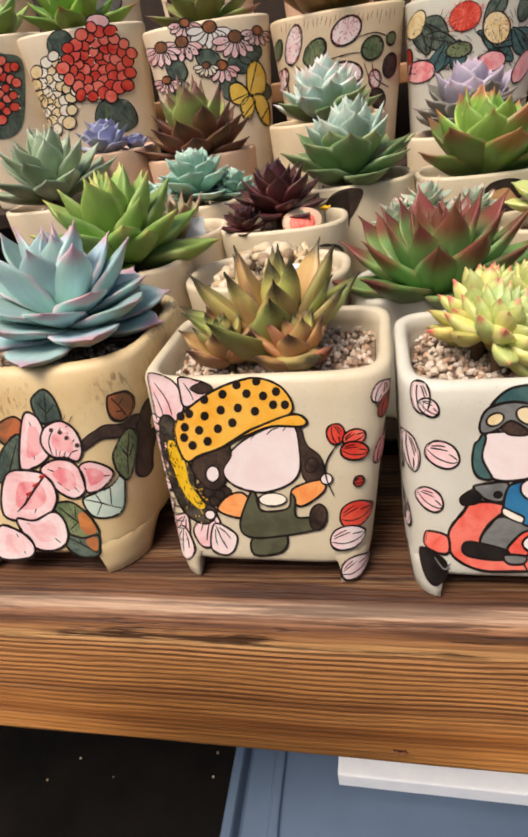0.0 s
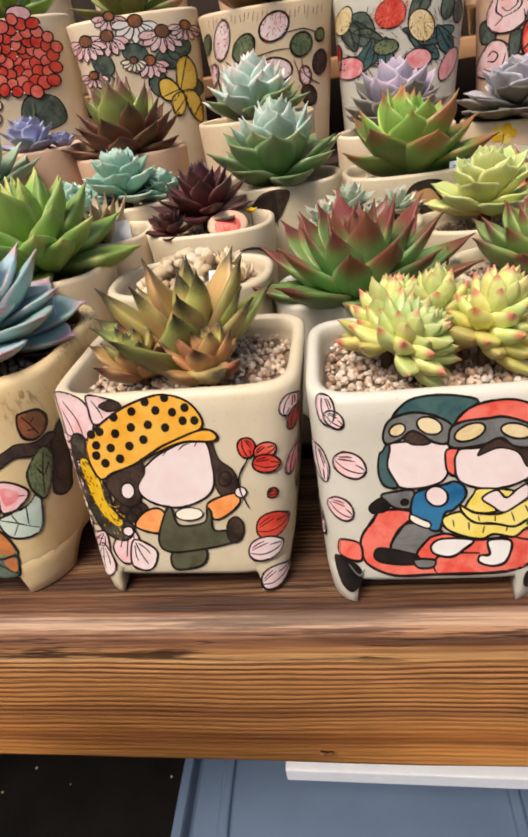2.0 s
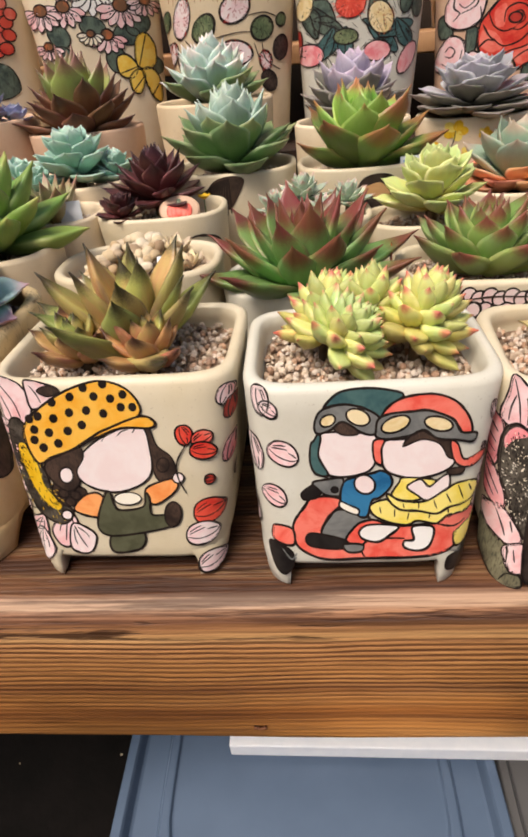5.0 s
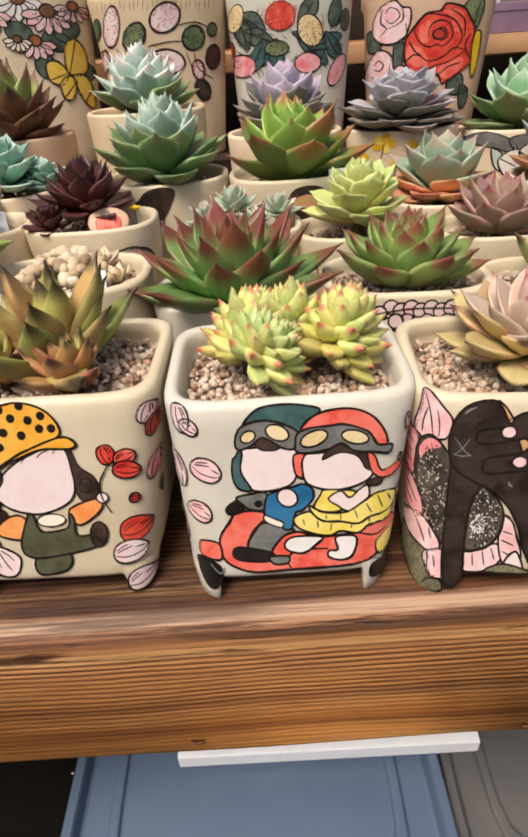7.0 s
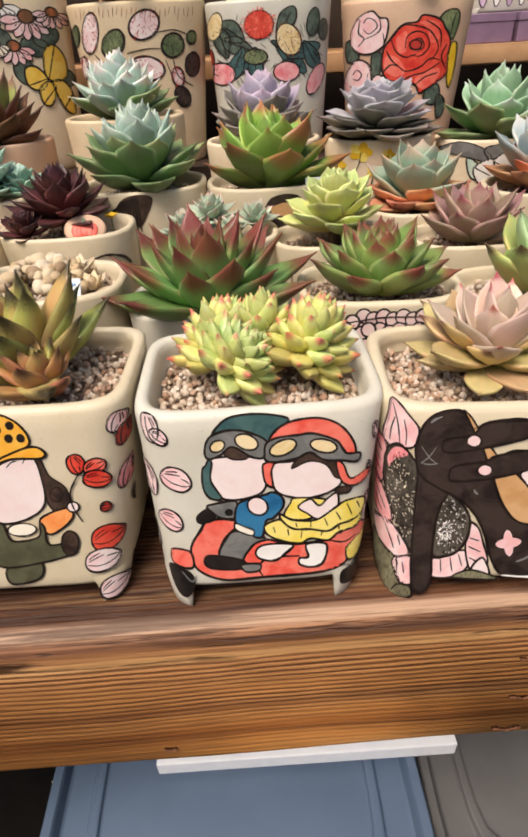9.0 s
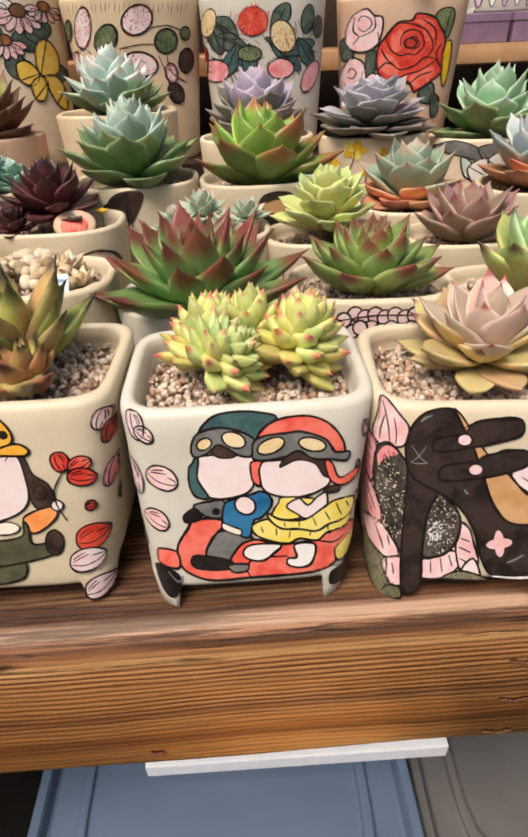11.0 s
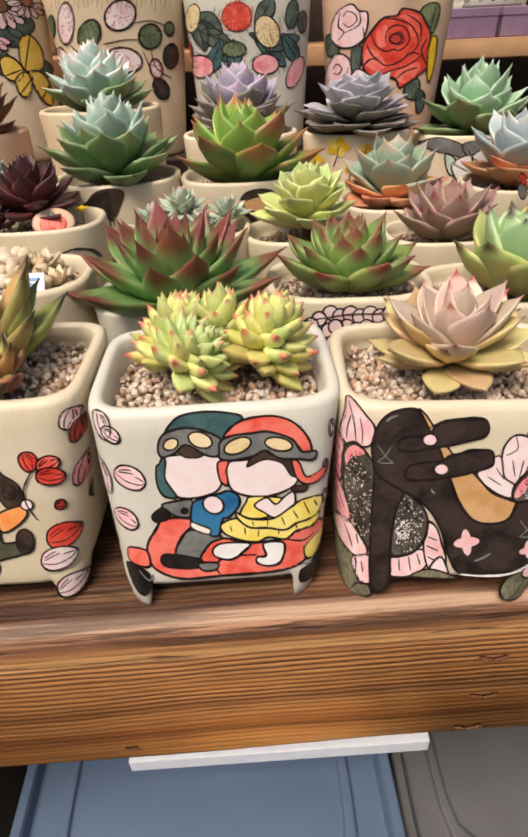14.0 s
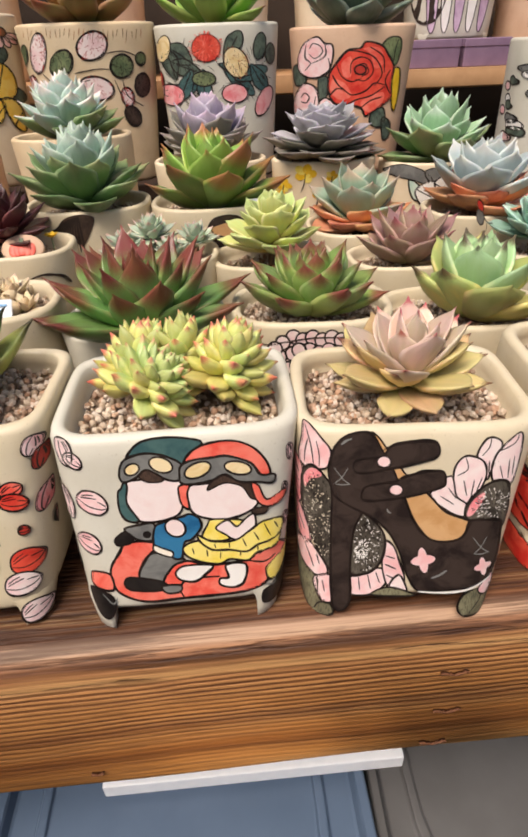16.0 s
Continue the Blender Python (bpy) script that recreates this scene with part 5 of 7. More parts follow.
b.blob([(298, 792), (316, 780), (332, 800), (346, 850), (364, 885), (374, 925), (408, 952), (388, 976), (345, 956), (316, 905), (300, 850)], SEED, 2, name="painted_seed_head")
b.blob([(312, 836), (326, 828), (346, 862), (358, 905), (386, 940), (374, 948), (346, 922), (326, 882)], GOLD, 3, 0, "painted_pollen")
stipple(b, 346, 888, 24, 66, -24, INK, 90, 6, 1.2, 41, 5)
stipple(b, 352, 902, 34, 78, -24, GOLD, 60, 5, 1.0, 42, 6)
for k_ in range(15):
    b.line([(284 + 3.2 * k_, 800 + 14 * k_), (296 + 3.0 * k_, 803 + 13.5 * k_), (308 + 3.0 * k_, 806 + 13 * k_)], 1.6, INK, 3, "painted_stroke")
b.blob([(374, 902), (402, 898), (434, 914), (422, 936), (396, 942), (376, 926)], HAIR, 4, 1.8)
for u_, v_ in ((392, 918), (414, 922), (404, 934)):
    b.ell(u_, v_, 10, 8, 20, HAIR, 5, 2.0, k=7)
b.blob([(545, 788), (562, 795), (574, 830), (600, 852), (608, 880), (592, 902), (570, 892), (560, 850)], HAIR, 3, 1.8)
b.ell(584, 868, 12, 14, 20, HAIR, 4, 1.8, k=7)
b.blob([(422, 856), (468, 816), (545, 792), (562, 846), (560, 884), (536, 906), (490, 918), (442, 906), (418, 882)], SKIN, 5, 2.4)
b.blob([(360, 868), (386, 844), (424, 830), (434, 850), (420, 876), (424, 900), (402, 914), (376, 898)], HAIR, 6, 1.8)
b.ell(400, 884, 13, 15, 0, SKIN, 7, 2.2)
for pts_ in ([(470, 822), (478, 812), (490, 806)], [(500, 812), (510, 803), (522, 800)], [(530, 806), (536, 798), (544, 796)]):
    b.line(pts_, 1.6, HAIR, 7)
b.blob([(350, 862), (330, 826), (330, 790), (368, 752), (420, 722), (480, 708), (530, 728), (546, 772), (472, 802), (424, 832), (378, 850)], YELLOW, 8, 2.8, name="painted_cap")
b.blob([(424, 832), (470, 804), (545, 775), (573, 784), (566, 797), (510, 797), (462, 814)], YELLOW, 9, 2.8, name="painted_brim")
for u_, v_ in ((443, 721), (480, 714), (383, 748), (417, 738), (462, 737), (493, 741), (517, 733), (355, 774), (384, 778), (414, 767), (446, 763), (478, 769), (512, 757), (534, 757), (347, 799), (374, 804), (409, 801), (436, 790), (346, 818), (362, 832), (390, 824), (339, 779)):
    b.ell(u_, v_, 8.0, 8.4, 0, INK, 9, 0, "painted_dot", 6)
b.blob([(410, 948), (428, 924), (456, 918), (474, 940), (470, 962), (440, 962)], ORANGE, 4)
b.blob([(548, 912), (600, 894), (610, 910), (590, 930), (560, 942)], ORANGE, 4)
b.ell(396, 958, 10, 9, 0, SKIN, 4)
b.ell(612, 893, 11, 10, 0, SKIN, 5)
b.ell(512, 930, 26, 12, 0, IVORY, 4, 1.6)
b.blob([(470, 920), (480, 920), (492, 950), (540, 946), (546, 920), (554, 930), (558, 962), (606, 960), (600, 982), (530, 996), (470, 998), (452, 974)], OLIVE, 5, name="painted_shape")
b.blob([(478, 998), (536, 994), (532, 1024), (480, 1030)], OLIVE, 4)
b.ell(597, 962, 16, 24, 8, HAIR, 6)
b.line([(630, 832), (612, 862), (612, 892), (626, 924)], 2.4, INK, 4)
loose_petal(b, 629, 811, 16, 18, -20, RED, 5)
loose_petal(b, 662, 820, 20, 15, -20, CORAL, 5)
loose_petal(b, 663, 844, 24, 16, 10, RED, 6)
loose_petal(b, 711, 744, 15, 19, 20, PINK, 2)
loose_petal(b, 719, 776, 12, 20, 10, DARKRED, 3)
loose_petal(b, 712, 860, 13, 23, 15, HOTPINK, 2)
loose_petal(b, 671, 902, 9, 9, 0, DARKRED, 2)
loose_petal(b, 716, 925, 5, 18, 5, HOTPINK, 2)
loose_petal(b, 665, 962, 27, 23, -8, RED, 3)
loose_petal(b, 650, 1003, 29, 21, -5, PALEPINK, 4)
loose_petal(b, 663, 1062, 23, 20, -12, PALEPINK, 3)

# pot with the scooter
b = Brush(pot_scooter, "scooter")
for u_, v_, a_, c_, r_ in ((336, 790, 15, 27, -15), (352, 806, 18, 13, 25), (334, 892, 13, 30, -18), (385, 882, 28, 20, 15), (375, 960, 22, 17, 20), (340, 1010, 10, 26, -15), (322, 935, 6, 18, -5), (768, 800, 6, 16, 0), (752, 870, 5, 13, 0), (748, 930, 5, 12, 0)):
    loose_petal(b, u_, v_, a_, c_, r_, (PALEPINK, PINK)[int(u_) % 2], 1)
b.blob([(413, 1003), (430, 974), (446, 955), (494, 954), (497, 966), (475, 990), (466, 1019), (508, 1025), (514, 1009), (529, 998), (556, 990), (599, 998), (669, 990), (723, 966), (743, 982), (739, 995), (704, 1010), (706, 1033), (658, 1049), (545, 1058), (475, 1063), (430, 1049), (416, 1030)], CORAL, 1, 2.8, "painted_scooter")
b.line([(546, 1057), (538, 1041), (551, 1026), (583, 1021), (615, 1020)], 2.6, INK, 2, "painted_line")
b.line([(704, 1010), (708, 1025), (698, 1041)], 2.6, INK, 2, "painted_line")
b.line([(669, 992), (701, 998), (723, 990)], 2.2, INK, 2, "painted_line")
b.blob([(376, 1022), (382, 1012), (411, 1014), (416, 1041), (395, 1044), (379, 1039)], CORAL, 2, 2.6, "painted_shape")
b.blob([(705, 1010), (744, 990), (751, 998), (747, 1020), (710, 1036)], LEMON, 2, 2.2, "painted_shape")
b.blob([(372, 1048), (389, 1045), (414, 1056), (416, 1081), (401, 1098), (383, 1084)], TYRE, 3, 2.2, "painted_wheel")
b.line([(395, 1052), (413, 1068), (422, 1056)], 2.0, GREYW, 4, "painted_line")
b.blob([(694, 1054), (712, 1046), (741, 1021), (736, 1052), (727, 1074), (694, 1075)], TYRE, 3, 2.2, "painted_wheel")
b.line([(697, 1041), (715, 1046), (717, 1037)], 2.0, GREYW, 4, "painted_line")
b.blob([(424, 949), (443, 934), (458, 940), (454, 954), (430, 960)], TYRE, 2, 2.2, "painted_handlebar")
b.blob([(443, 929), (470, 922), (496, 919), (500, 934), (496, 951), (469, 950), (455, 942)], GREYW, 3, 2.6, "painted_handlebar")
b.ell(484, 940, 7.0, 5.9, 0, TYRE, 4, 1.0, "painted_shape")
b.blob([(465, 1020), (480, 985), (499, 974), (551, 987), (530, 998), (512, 1019), (505, 1028)], GREYW, 3, 2.6, "painted_shape")
b.blob([(437, 1026), (451, 1018), (508, 1027), (509, 1041), (475, 1044), (443, 1039)], TYRE, 4, 2.2, "painted_shape")
b.blob([(506, 1035), (540, 1034), (538, 1046), (514, 1048)], GREYW, 4, 2.2, "painted_shape")
b.blob([(497, 962), (499, 928), (517, 917), (551, 908), (567, 903), (584, 912), (586, 929), (567, 950), (553, 956), (546, 984), (530, 984), (527, 973)], DENIM, 4, 2.6, "painted_shape")
b.blob([(496, 960), (513, 966), (530, 973), (527, 982), (508, 977), (495, 969)], IVORY, 5, 1.8, "painted_shape")
b.blob([(449, 848), (475, 838), (518, 838), (553, 840), (553, 894), (521, 913), (478, 916), (454, 899)], SKIN, 5, 2.4, "painted_shape")
b.blob([(441, 854), (447, 843), (453, 850), (451, 882), (471, 914), (448, 913), (436, 893), (435, 862)], TEALDARK, 6, 2.4, "painted_strap")
b.blob([(455, 800), (465, 781), (487, 765), (529, 758), (572, 760), (600, 769), (569, 794), (559, 811), (518, 799), (481, 799)], TEALDARK, 6, 2.8, "painted_helmet")
b.blob([(475, 829), (486, 818), (509, 826), (522, 839), (503, 843), (486, 840)], HAIR, 6, 1.8, "painted_shape")
b.blob([(440, 832), (443, 811), (456, 797), (491, 788), (529, 794), (559, 811), (552, 838), (529, 838), (503, 823), (487, 820), (470, 834), (448, 842)], GREYW, 7, 2.8, "painted_goggles")
b.ell(464, 818, 14.5, 10.2, -25, LENS, 8, 2.2, "painted_lens")
b.ell(519, 810, 22.6, 14.0, 18, LENS, 8, 2.2, "painted_lens")
b.ell(538, 928, 19.4, 16.1, 20, SKIN, 8, 2.2, "painted_shape")
b.blob([(567, 853), (604, 846), (637, 838), (690, 856), (697, 885), (675, 902), (637, 913), (594, 910), (569, 894)], SKIN, 8, 2.4, "painted_shape")
b.blob([(603, 859), (615, 840), (637, 829), (690, 842), (700, 875), (685, 875), (670, 853), (642, 845), (623, 850)], HAIR, 9, 1.8, "painted_shape")
b.blob([(685, 897), (714, 894), (710, 905), (690, 906)], HAIR, 7, 1.8, "painted_shape")
b.blob([(551, 850), (570, 848), (565, 865), (567, 892), (554, 886), (549, 865)], CORAL, 9, 2.4, "painted_strap")
b.blob([(561, 812), (577, 786), (610, 770), (658, 765), (696, 778), (720, 806), (726, 832), (715, 842), (690, 811), (637, 805), (594, 807)], CORAL, 9, 2.8, "painted_helmet")
b.blob([(689, 846), (702, 853), (715, 880), (751, 869), (744, 886), (717, 894), (699, 885), (690, 865)], CORAL, 10, 2.4, "painted_scarf")
b.blob([(553, 832), (556, 813), (577, 802), (615, 797), (647, 794), (690, 808), (706, 831), (734, 834), (728, 849), (701, 845), (665, 843), (639, 829), (613, 840), (572, 847), (554, 843)], GREYW, 10, 2.8, "painted_goggles")
b.ell(588, 820, 26.9, 13.4, -22, LENS, 11, 2.4, "painted_lens")
b.ell(665, 817, 25.8, 12.4, 10, LENS, 11, 2.4, "painted_lens")
b.blob([(587, 945), (599, 923), (609, 913), (663, 915), (670, 929), (638, 950), (604, 953)], LEMON, 9, 2.2, "painted_shape")
b.blob([(614, 929), (637, 915), (654, 927), (671, 913), (688, 905), (689, 929), (670, 948), (648, 951), (632, 942)], SKIN, 10, 2.2, "painted_shape")
b.blob([(551, 963), (583, 952), (615, 966), (658, 969), (712, 958), (734, 952), (724, 971), (690, 977), (669, 991), (637, 987), (615, 996), (583, 991), (556, 980)], LEMON, 9, 2.4, "painted_skirt", veins=[[(567, 966), (570, 977)], [(594, 969), (595, 982)], [(620, 974), (618, 986)], [(658, 974), (656, 982)], [(690, 966), (690, 973)]])
b.blob([(580, 942), (604, 953), (647, 953), (680, 934), (706, 920), (740, 923), (734, 950), (713, 959), (691, 963), (669, 974), (637, 970), (604, 969), (583, 954)], LEMON, 11, 2.4, "painted_skirt", veins=[[(609, 958), (611, 966)], [(637, 956), (637, 966)], [(663, 950), (669, 965)], [(685, 939), (694, 955)], [(706, 925), (716, 950)], [(725, 925), (731, 939)]])
b.blob([(533, 1010), (551, 998), (602, 998), (588, 1014), (567, 1027), (540, 1023)], WHITEP, 8, 2.4, "painted_shape")
b.blob([(628, 998), (665, 998), (659, 1030), (638, 1039), (615, 1034), (615, 1023), (631, 1020)], WHITEP, 8, 2.4, "painted_shape")

# pot with the shoe
b = Brush(pot_shoe, "shoe")
b.blob([(565, 885), (569, 834), (574, 800), (604, 827), (621, 849), (614, 878), (594, 885)], PINK, 1, 2.4, "painted_petal", veins=[[(574, 809), (584, 844), (589, 878)], [(579, 834), (574, 858), (573, 880)], [(594, 834), (599, 858), (599, 880)]])
b.blob([(550, 893), (564, 885), (571, 907), (565, 971), (555, 966), (549, 927)], HOTPINK, 1, 2.2, "painted_petal", veins=[[(555, 903), (564, 912)], [(554, 927), (564, 932)], [(555, 947), (564, 949)]])
b.blob([(552, 976), (564, 969), (581, 1001), (583, 1025), (564, 1032), (553, 1010)], HOTPINK, 2, 2.4, "painted_petal", veins=[[(559, 986), (574, 1010)], [(557, 1001), (569, 1020)]])
b.blob([(560, 1055), (579, 1025), (604, 1047), (614, 1069), (594, 1081), (567, 1077)], PINK, 2, 2.4, "painted_petal", veins=[[(574, 1035), (584, 1055), (589, 1069)], [(594, 1042), (599, 1059)]])
b.blob([(589, 1094), (599, 1079), (621, 1074), (622, 1104), (621, 1121), (601, 1123)], PINK, 3, 2.4, "painted_petal", veins=[[(604, 1086), (608, 1106)]])
b.blob([(559, 1084), (574, 1077), (594, 1086), (599, 1118), (618, 1126), (621, 1143), (594, 1148), (574, 1143), (561, 1113)], MOSS, 2, 2.4, "painted_leaf", veins=[[(589, 1145), (599, 1128), (621, 1126)]])
b.blob([(569, 927), (574, 893), (589, 880), (611, 898), (622, 927), (622, 1055), (604, 1045), (584, 1005), (571, 966)], SPECK, 4, 2.8, "painted_seed_head")
b.blob([(572, 912), (579, 892), (591, 885), (604, 895), (584, 908), (575, 927)], HOTPINK, 5, 0, "painted_tint")
stipple(b, 598, 966, 22, 74, -6, IVORY, 120, 3, 1.1, 9, 5)
stipple(b, 600, 968, 22, 74, -6, INK, 160, 4, 1.2, 19, 6)
b.blob([(656, 1094), (655, 1074), (677, 1064), (711, 1057), (724, 1074), (711, 1094), (687, 1105), (658, 1105)], PINK, 1, 2.2, "painted_petal", veins=[[(670, 1074), (672, 1096)], [(687, 1069), (692, 1094)], [(702, 1064), (709, 1084)]])
b.blob([(714, 1055), (719, 1010), (736, 1018), (746, 1045), (755, 1074), (746, 1094), (726, 1094)], PINK, 1, 2.2, "painted_petal", veins=[[(721, 1035), (738, 1040)], [(719, 1050), (741, 1059)], [(721, 1069), (741, 1079)]])
b.blob([(726, 1089), (746, 1069), (760, 1101), (741, 1105)], PALEPINK, 2, 2.2, "painted_petal")
b.blob([(692, 1104), (726, 1091), (775, 1105), (736, 1107)], MOSS, 2, 2.0, "painted_leaf")
b.blob([(655, 1064), (658, 1001), (667, 971), (677, 957), (702, 974), (719, 1001), (716, 1035), (699, 1059), (677, 1068)], SPECK, 3, 2.8, "painted_seed_head")
stipple(b, 686, 1012, 26, 48, 6, WHITEP, 90, 3, 1.2, 8, 5)
stipple(b, 686, 1012, 26, 50, 6, INK, 150, 4, 1.2, 18, 6)
stipple(b, 676, 1022, 10, 16, 0, WHITEP, 60, 4, 1.4, 28, 7)
b.blob([(854, 1123), (868, 1104), (907, 1094), (922, 1074), (917, 1104), (895, 1143), (873, 1147), (856, 1138)], MOSS, 2, 2.4, "painted_leaf", veins=[[(873, 1143), (893, 1123), (903, 1099)]])
b.blob([(893, 1104), (898, 1091), (920, 1074), (922, 1094), (907, 1112)], PINK, 3, 2.2, "painted_petal")
b.blob([(849, 922), (851, 878), (873, 854), (905, 863), (911, 888), (898, 917), (878, 947), (858, 937)], PALEPINK, 2, 2.4, "painted_petal", veins=[[(873, 856), (876, 878), (856, 890)], [(868, 898), (873, 927)], [(888, 898), (880, 932)], [(903, 893), (890, 922)]])
b.blob([(894, 854), (907, 829), (922, 820), (941, 829), (937, 854), (922, 878), (911, 898), (907, 868)], PALEPINK, 1, 2.4, "painted_petal", veins=[[(922, 821), (917, 839), (903, 854)], [(917, 863), (915, 888)]])
b.blob([(922, 898), (922, 873), (937, 844), (979, 814), (980, 849), (961, 907), (937, 903)], PALEPINK, 1, 2.4, "painted_petal", veins=[[(977, 817), (966, 834), (937, 846)], [(937, 873), (942, 898)], [(956, 863), (952, 898)], [(966, 858), (961, 893)]])
b.blob([(805, 922), (844, 890), (854, 927), (873, 942), (868, 964), (834, 952)], PALEPINK, 2, 2.2, "painted_petal", veins=[[(824, 927), (849, 942)], [(839, 912), (854, 932)]])
b.blob([(873, 969), (873, 942), (903, 912), (932, 900), (953, 907), (955, 942), (944, 986), (932, 976), (903, 970)], SPECK, 3, 2.8, "painted_seed_head")
b.blob([(873, 961), (883, 937), (907, 920), (903, 937), (883, 961)], HOTPINK, 4, 0, "painted_tint")
stipple(b, 922, 943, 34, 26, -20, WHITEP, 80, 4, 1.3, 10, 5)
stipple(b, 920, 945, 36, 28, -20, INK, 110, 4, 1.2, 20, 6)
b.blob([(697, 817), (709, 819), (731, 849), (765, 893), (805, 927), (834, 956), (879, 974), (868, 996), (844, 1008), (805, 1005), (775, 971), (746, 903)], TAN, 4, 2.2, "painted_insole")
b.blob([(621, 1118), (623, 922), (635, 932), (665, 949), (677, 956), (661, 991), (654, 1055), (652, 1118)], SHOE, 6, 2.8, "painted_heel")
b.blob([(617, 873), (628, 839), (648, 819), (677, 810), (699, 815), (716, 844), (736, 878), (755, 927), (775, 976), (805, 1005), (844, 1008), (868, 996), (879, 972), (912, 971), (937, 976), (938, 996), (934, 1035), (922, 1069), (893, 1089), (824, 1096), (780, 1096), (758, 1064), (746, 1025), (726, 991), (697, 966), (662, 949), (630, 930), (619, 903)], SHOE, 7, 2.8, "painted_shoe")
b.blob([(662, 871), (672, 861), (716, 854), (736, 834), (790, 825), (819, 829), (819, 854), (775, 868), (726, 878), (687, 885), (667, 883)], SHOE, 8, 2.8, "painted_strap")
b.blob([(677, 922), (689, 908), (741, 900), (760, 890), (824, 880), (834, 898), (824, 911), (775, 925), (716, 934), (682, 934)], SHOE, 8, 2.8, "painted_strap")
b.line([(716, 844), (746, 831), (814, 828)], 2.0, INK, 9, "painted_line")
b.line([(760, 894), (790, 880), (824, 880)], 2.0, INK, 9, "painted_line")
b.ell(719, 864, 13.2, 10.8, 0, PINK, 9, 2.2, "painted_button")
b.ell(741, 915, 13.2, 10.3, 0, PINK, 9, 2.2, "painted_button")
for u_, v_, k_ in ((790, 1042, 1.0), (902, 1057, 0.75)):
    for r_ in (-8, 82):
        b.ell(u_, v_, 23 * k_, 9 * k_, r_, PINK, 9, 0, "painted_cross")
    b.ell(u_, v_, 10 * k_, 10 * k_, 0, PINK, 10, 0, "painted_cross", 6)
for u_, v_ in ((640, 892), (898, 1018)):
    b.line([(u_ - 14, v_ - 16), (u_ + 2, v_ + 4), (u_ + 16, v_ + 14)], 1.2, GREYW, 9)
    b.line([(u_ + 12, v_ - 16), (u_, v_ + 2), (u_ - 14, v_ + 14)], 1.2, GREYW, 9)
    b.line([(u_ - 12, v_ + 14), (u_, v_ + 15), (u_ + 16, v_ + 13)], 1.2, GREYW, 9)
b.line([(780, 1098), (824, 1100), (873, 1096), (917, 1080)], 2.6, WHITEP, 9, "painted_line")
b.line([(724, 949), (726, 954), (731, 957)], 2.4, GREYW, 9, "painted_line")
b.line([(805, 1074), (819, 1069), (834, 1060)], 2.4, GREYW, 9, "painted_line")
b.line([(640, 834), (648, 827), (660, 822)], 2.4, GREYW, 9, "painted_line")

# pot with red flowers
b = Brush(pot_red, "red")
for u_, v_, a_, c_, r_, m_ in ((966, 900, 26, 24, 0, RED), (990, 930, 30, 26, 10, DARKRED), (962, 962, 26, 20, -20, CORAL), (985, 1000, 34, 26, 10, RED), (958, 1034, 24, 20, 0, DARKRED), (985, 1066, 36, 24, 0, RED), (955, 1080, 18, 16, 0, CORAL), (1040, 980, 40, 60, 0, RED), (1080, 900, 40, 40, 0, CORAL)):
    b.ell(u_, v_, a_, c_, r_, m_, 1 + (u_ % 3), 2.4, "painted_petal")

# crackled pot with blossoms
b = Brush(pot_flower, "flower", 0.0006, 0.80)
b.blob([(3, 789), (29, 776), (47, 789), (41, 814), (22, 826), (3, 814)], RUSTP, 1, 2.4, "painted_leaf")
b.blob([(10, 839), (41, 807), (51, 864), (41, 889), (10, 889)], DARKGREEN, 1, 2.4, "painted_leaf", veins=[[(38, 820), (32, 851), (25, 886)]])
b.blob([(61, 751), (69, 735), (85, 728), (107, 745), (123, 779), (104, 787), (79, 785)], DARKGREEN, 1, 2.6, "painted_leaf", veins=[[(85, 732), (88, 757), (91, 785)], [(73, 751), (88, 767)], [(107, 754), (90, 771)]])
b.blob([(220, 754), (225, 749), (252, 751), (266, 770), (264, 792), (249, 801), (230, 792), (221, 773)], RUSTP, 1, 2.6, "painted_leaf", veins=[[(227, 754), (242, 773), (255, 795)], [(241, 771), (249, 762)], [(236, 781), (249, 784)]])
b.blob([(271, 826), (286, 789), (299, 833), (294, 889), (293, 924), (274, 908), (273, 870)], BARK, 1, 1.8, "painted_leaf")
b.blob([(171, 820), (195, 807), (217, 800), (249, 807), (268, 801), (277, 814), (249, 828), (211, 823), (173, 838)], BARK, 2, 1.6, "painted_twig")
b.blob([(233, 851), (249, 826), (261, 820), (273, 839), (271, 877), (260, 908), (242, 889), (234, 870)], GREENP, 3, 2.2, "painted_leaf", veins=[[(260, 826), (258, 864), (260, 902)], [(249, 851), (259, 870)], [(268, 851), (260, 870)]])
b.blob([(172, 922), (195, 914), (230, 908), (249, 892), (254, 914), (249, 957), (205, 957), (183, 943)], MINT, 1, 2.4, "painted_leaf", veins=[[(176, 922), (211, 933), (249, 952)], [(198, 916), (211, 933)], [(227, 909), (230, 941)], [(202, 952), (211, 934)]])
b.blob([(110, 930), (142, 924), (173, 940), (192, 958), (206, 984), (173, 987), (145, 980), (129, 952)], GREENP, 1, 2.4, "painted_leaf", veins=[[(120, 932), (154, 955), (202, 981)], [(154, 932), (157, 955)], [(145, 971), (161, 960)], [(183, 952), (179, 970)]])
b.blob([(162, 947), (177, 946), (201, 977), (183, 982), (168, 971)], RUSTO, 2, 0, "painted_tint")
b.blob([(139, 980), (173, 987), (203, 985), (208, 1006), (203, 1020), (167, 1018), (142, 1002)], DARKGREEN, 1, 2.4, "painted_leaf", veins=[[(142, 985), (173, 999), (205, 1015)], [(164, 989), (173, 999)], [(189, 987), (190, 1006)]])
b.blob([(179, 991), (201, 989), (203, 1010), (189, 1006)], RUSTO, 2, 0, "painted_tint")
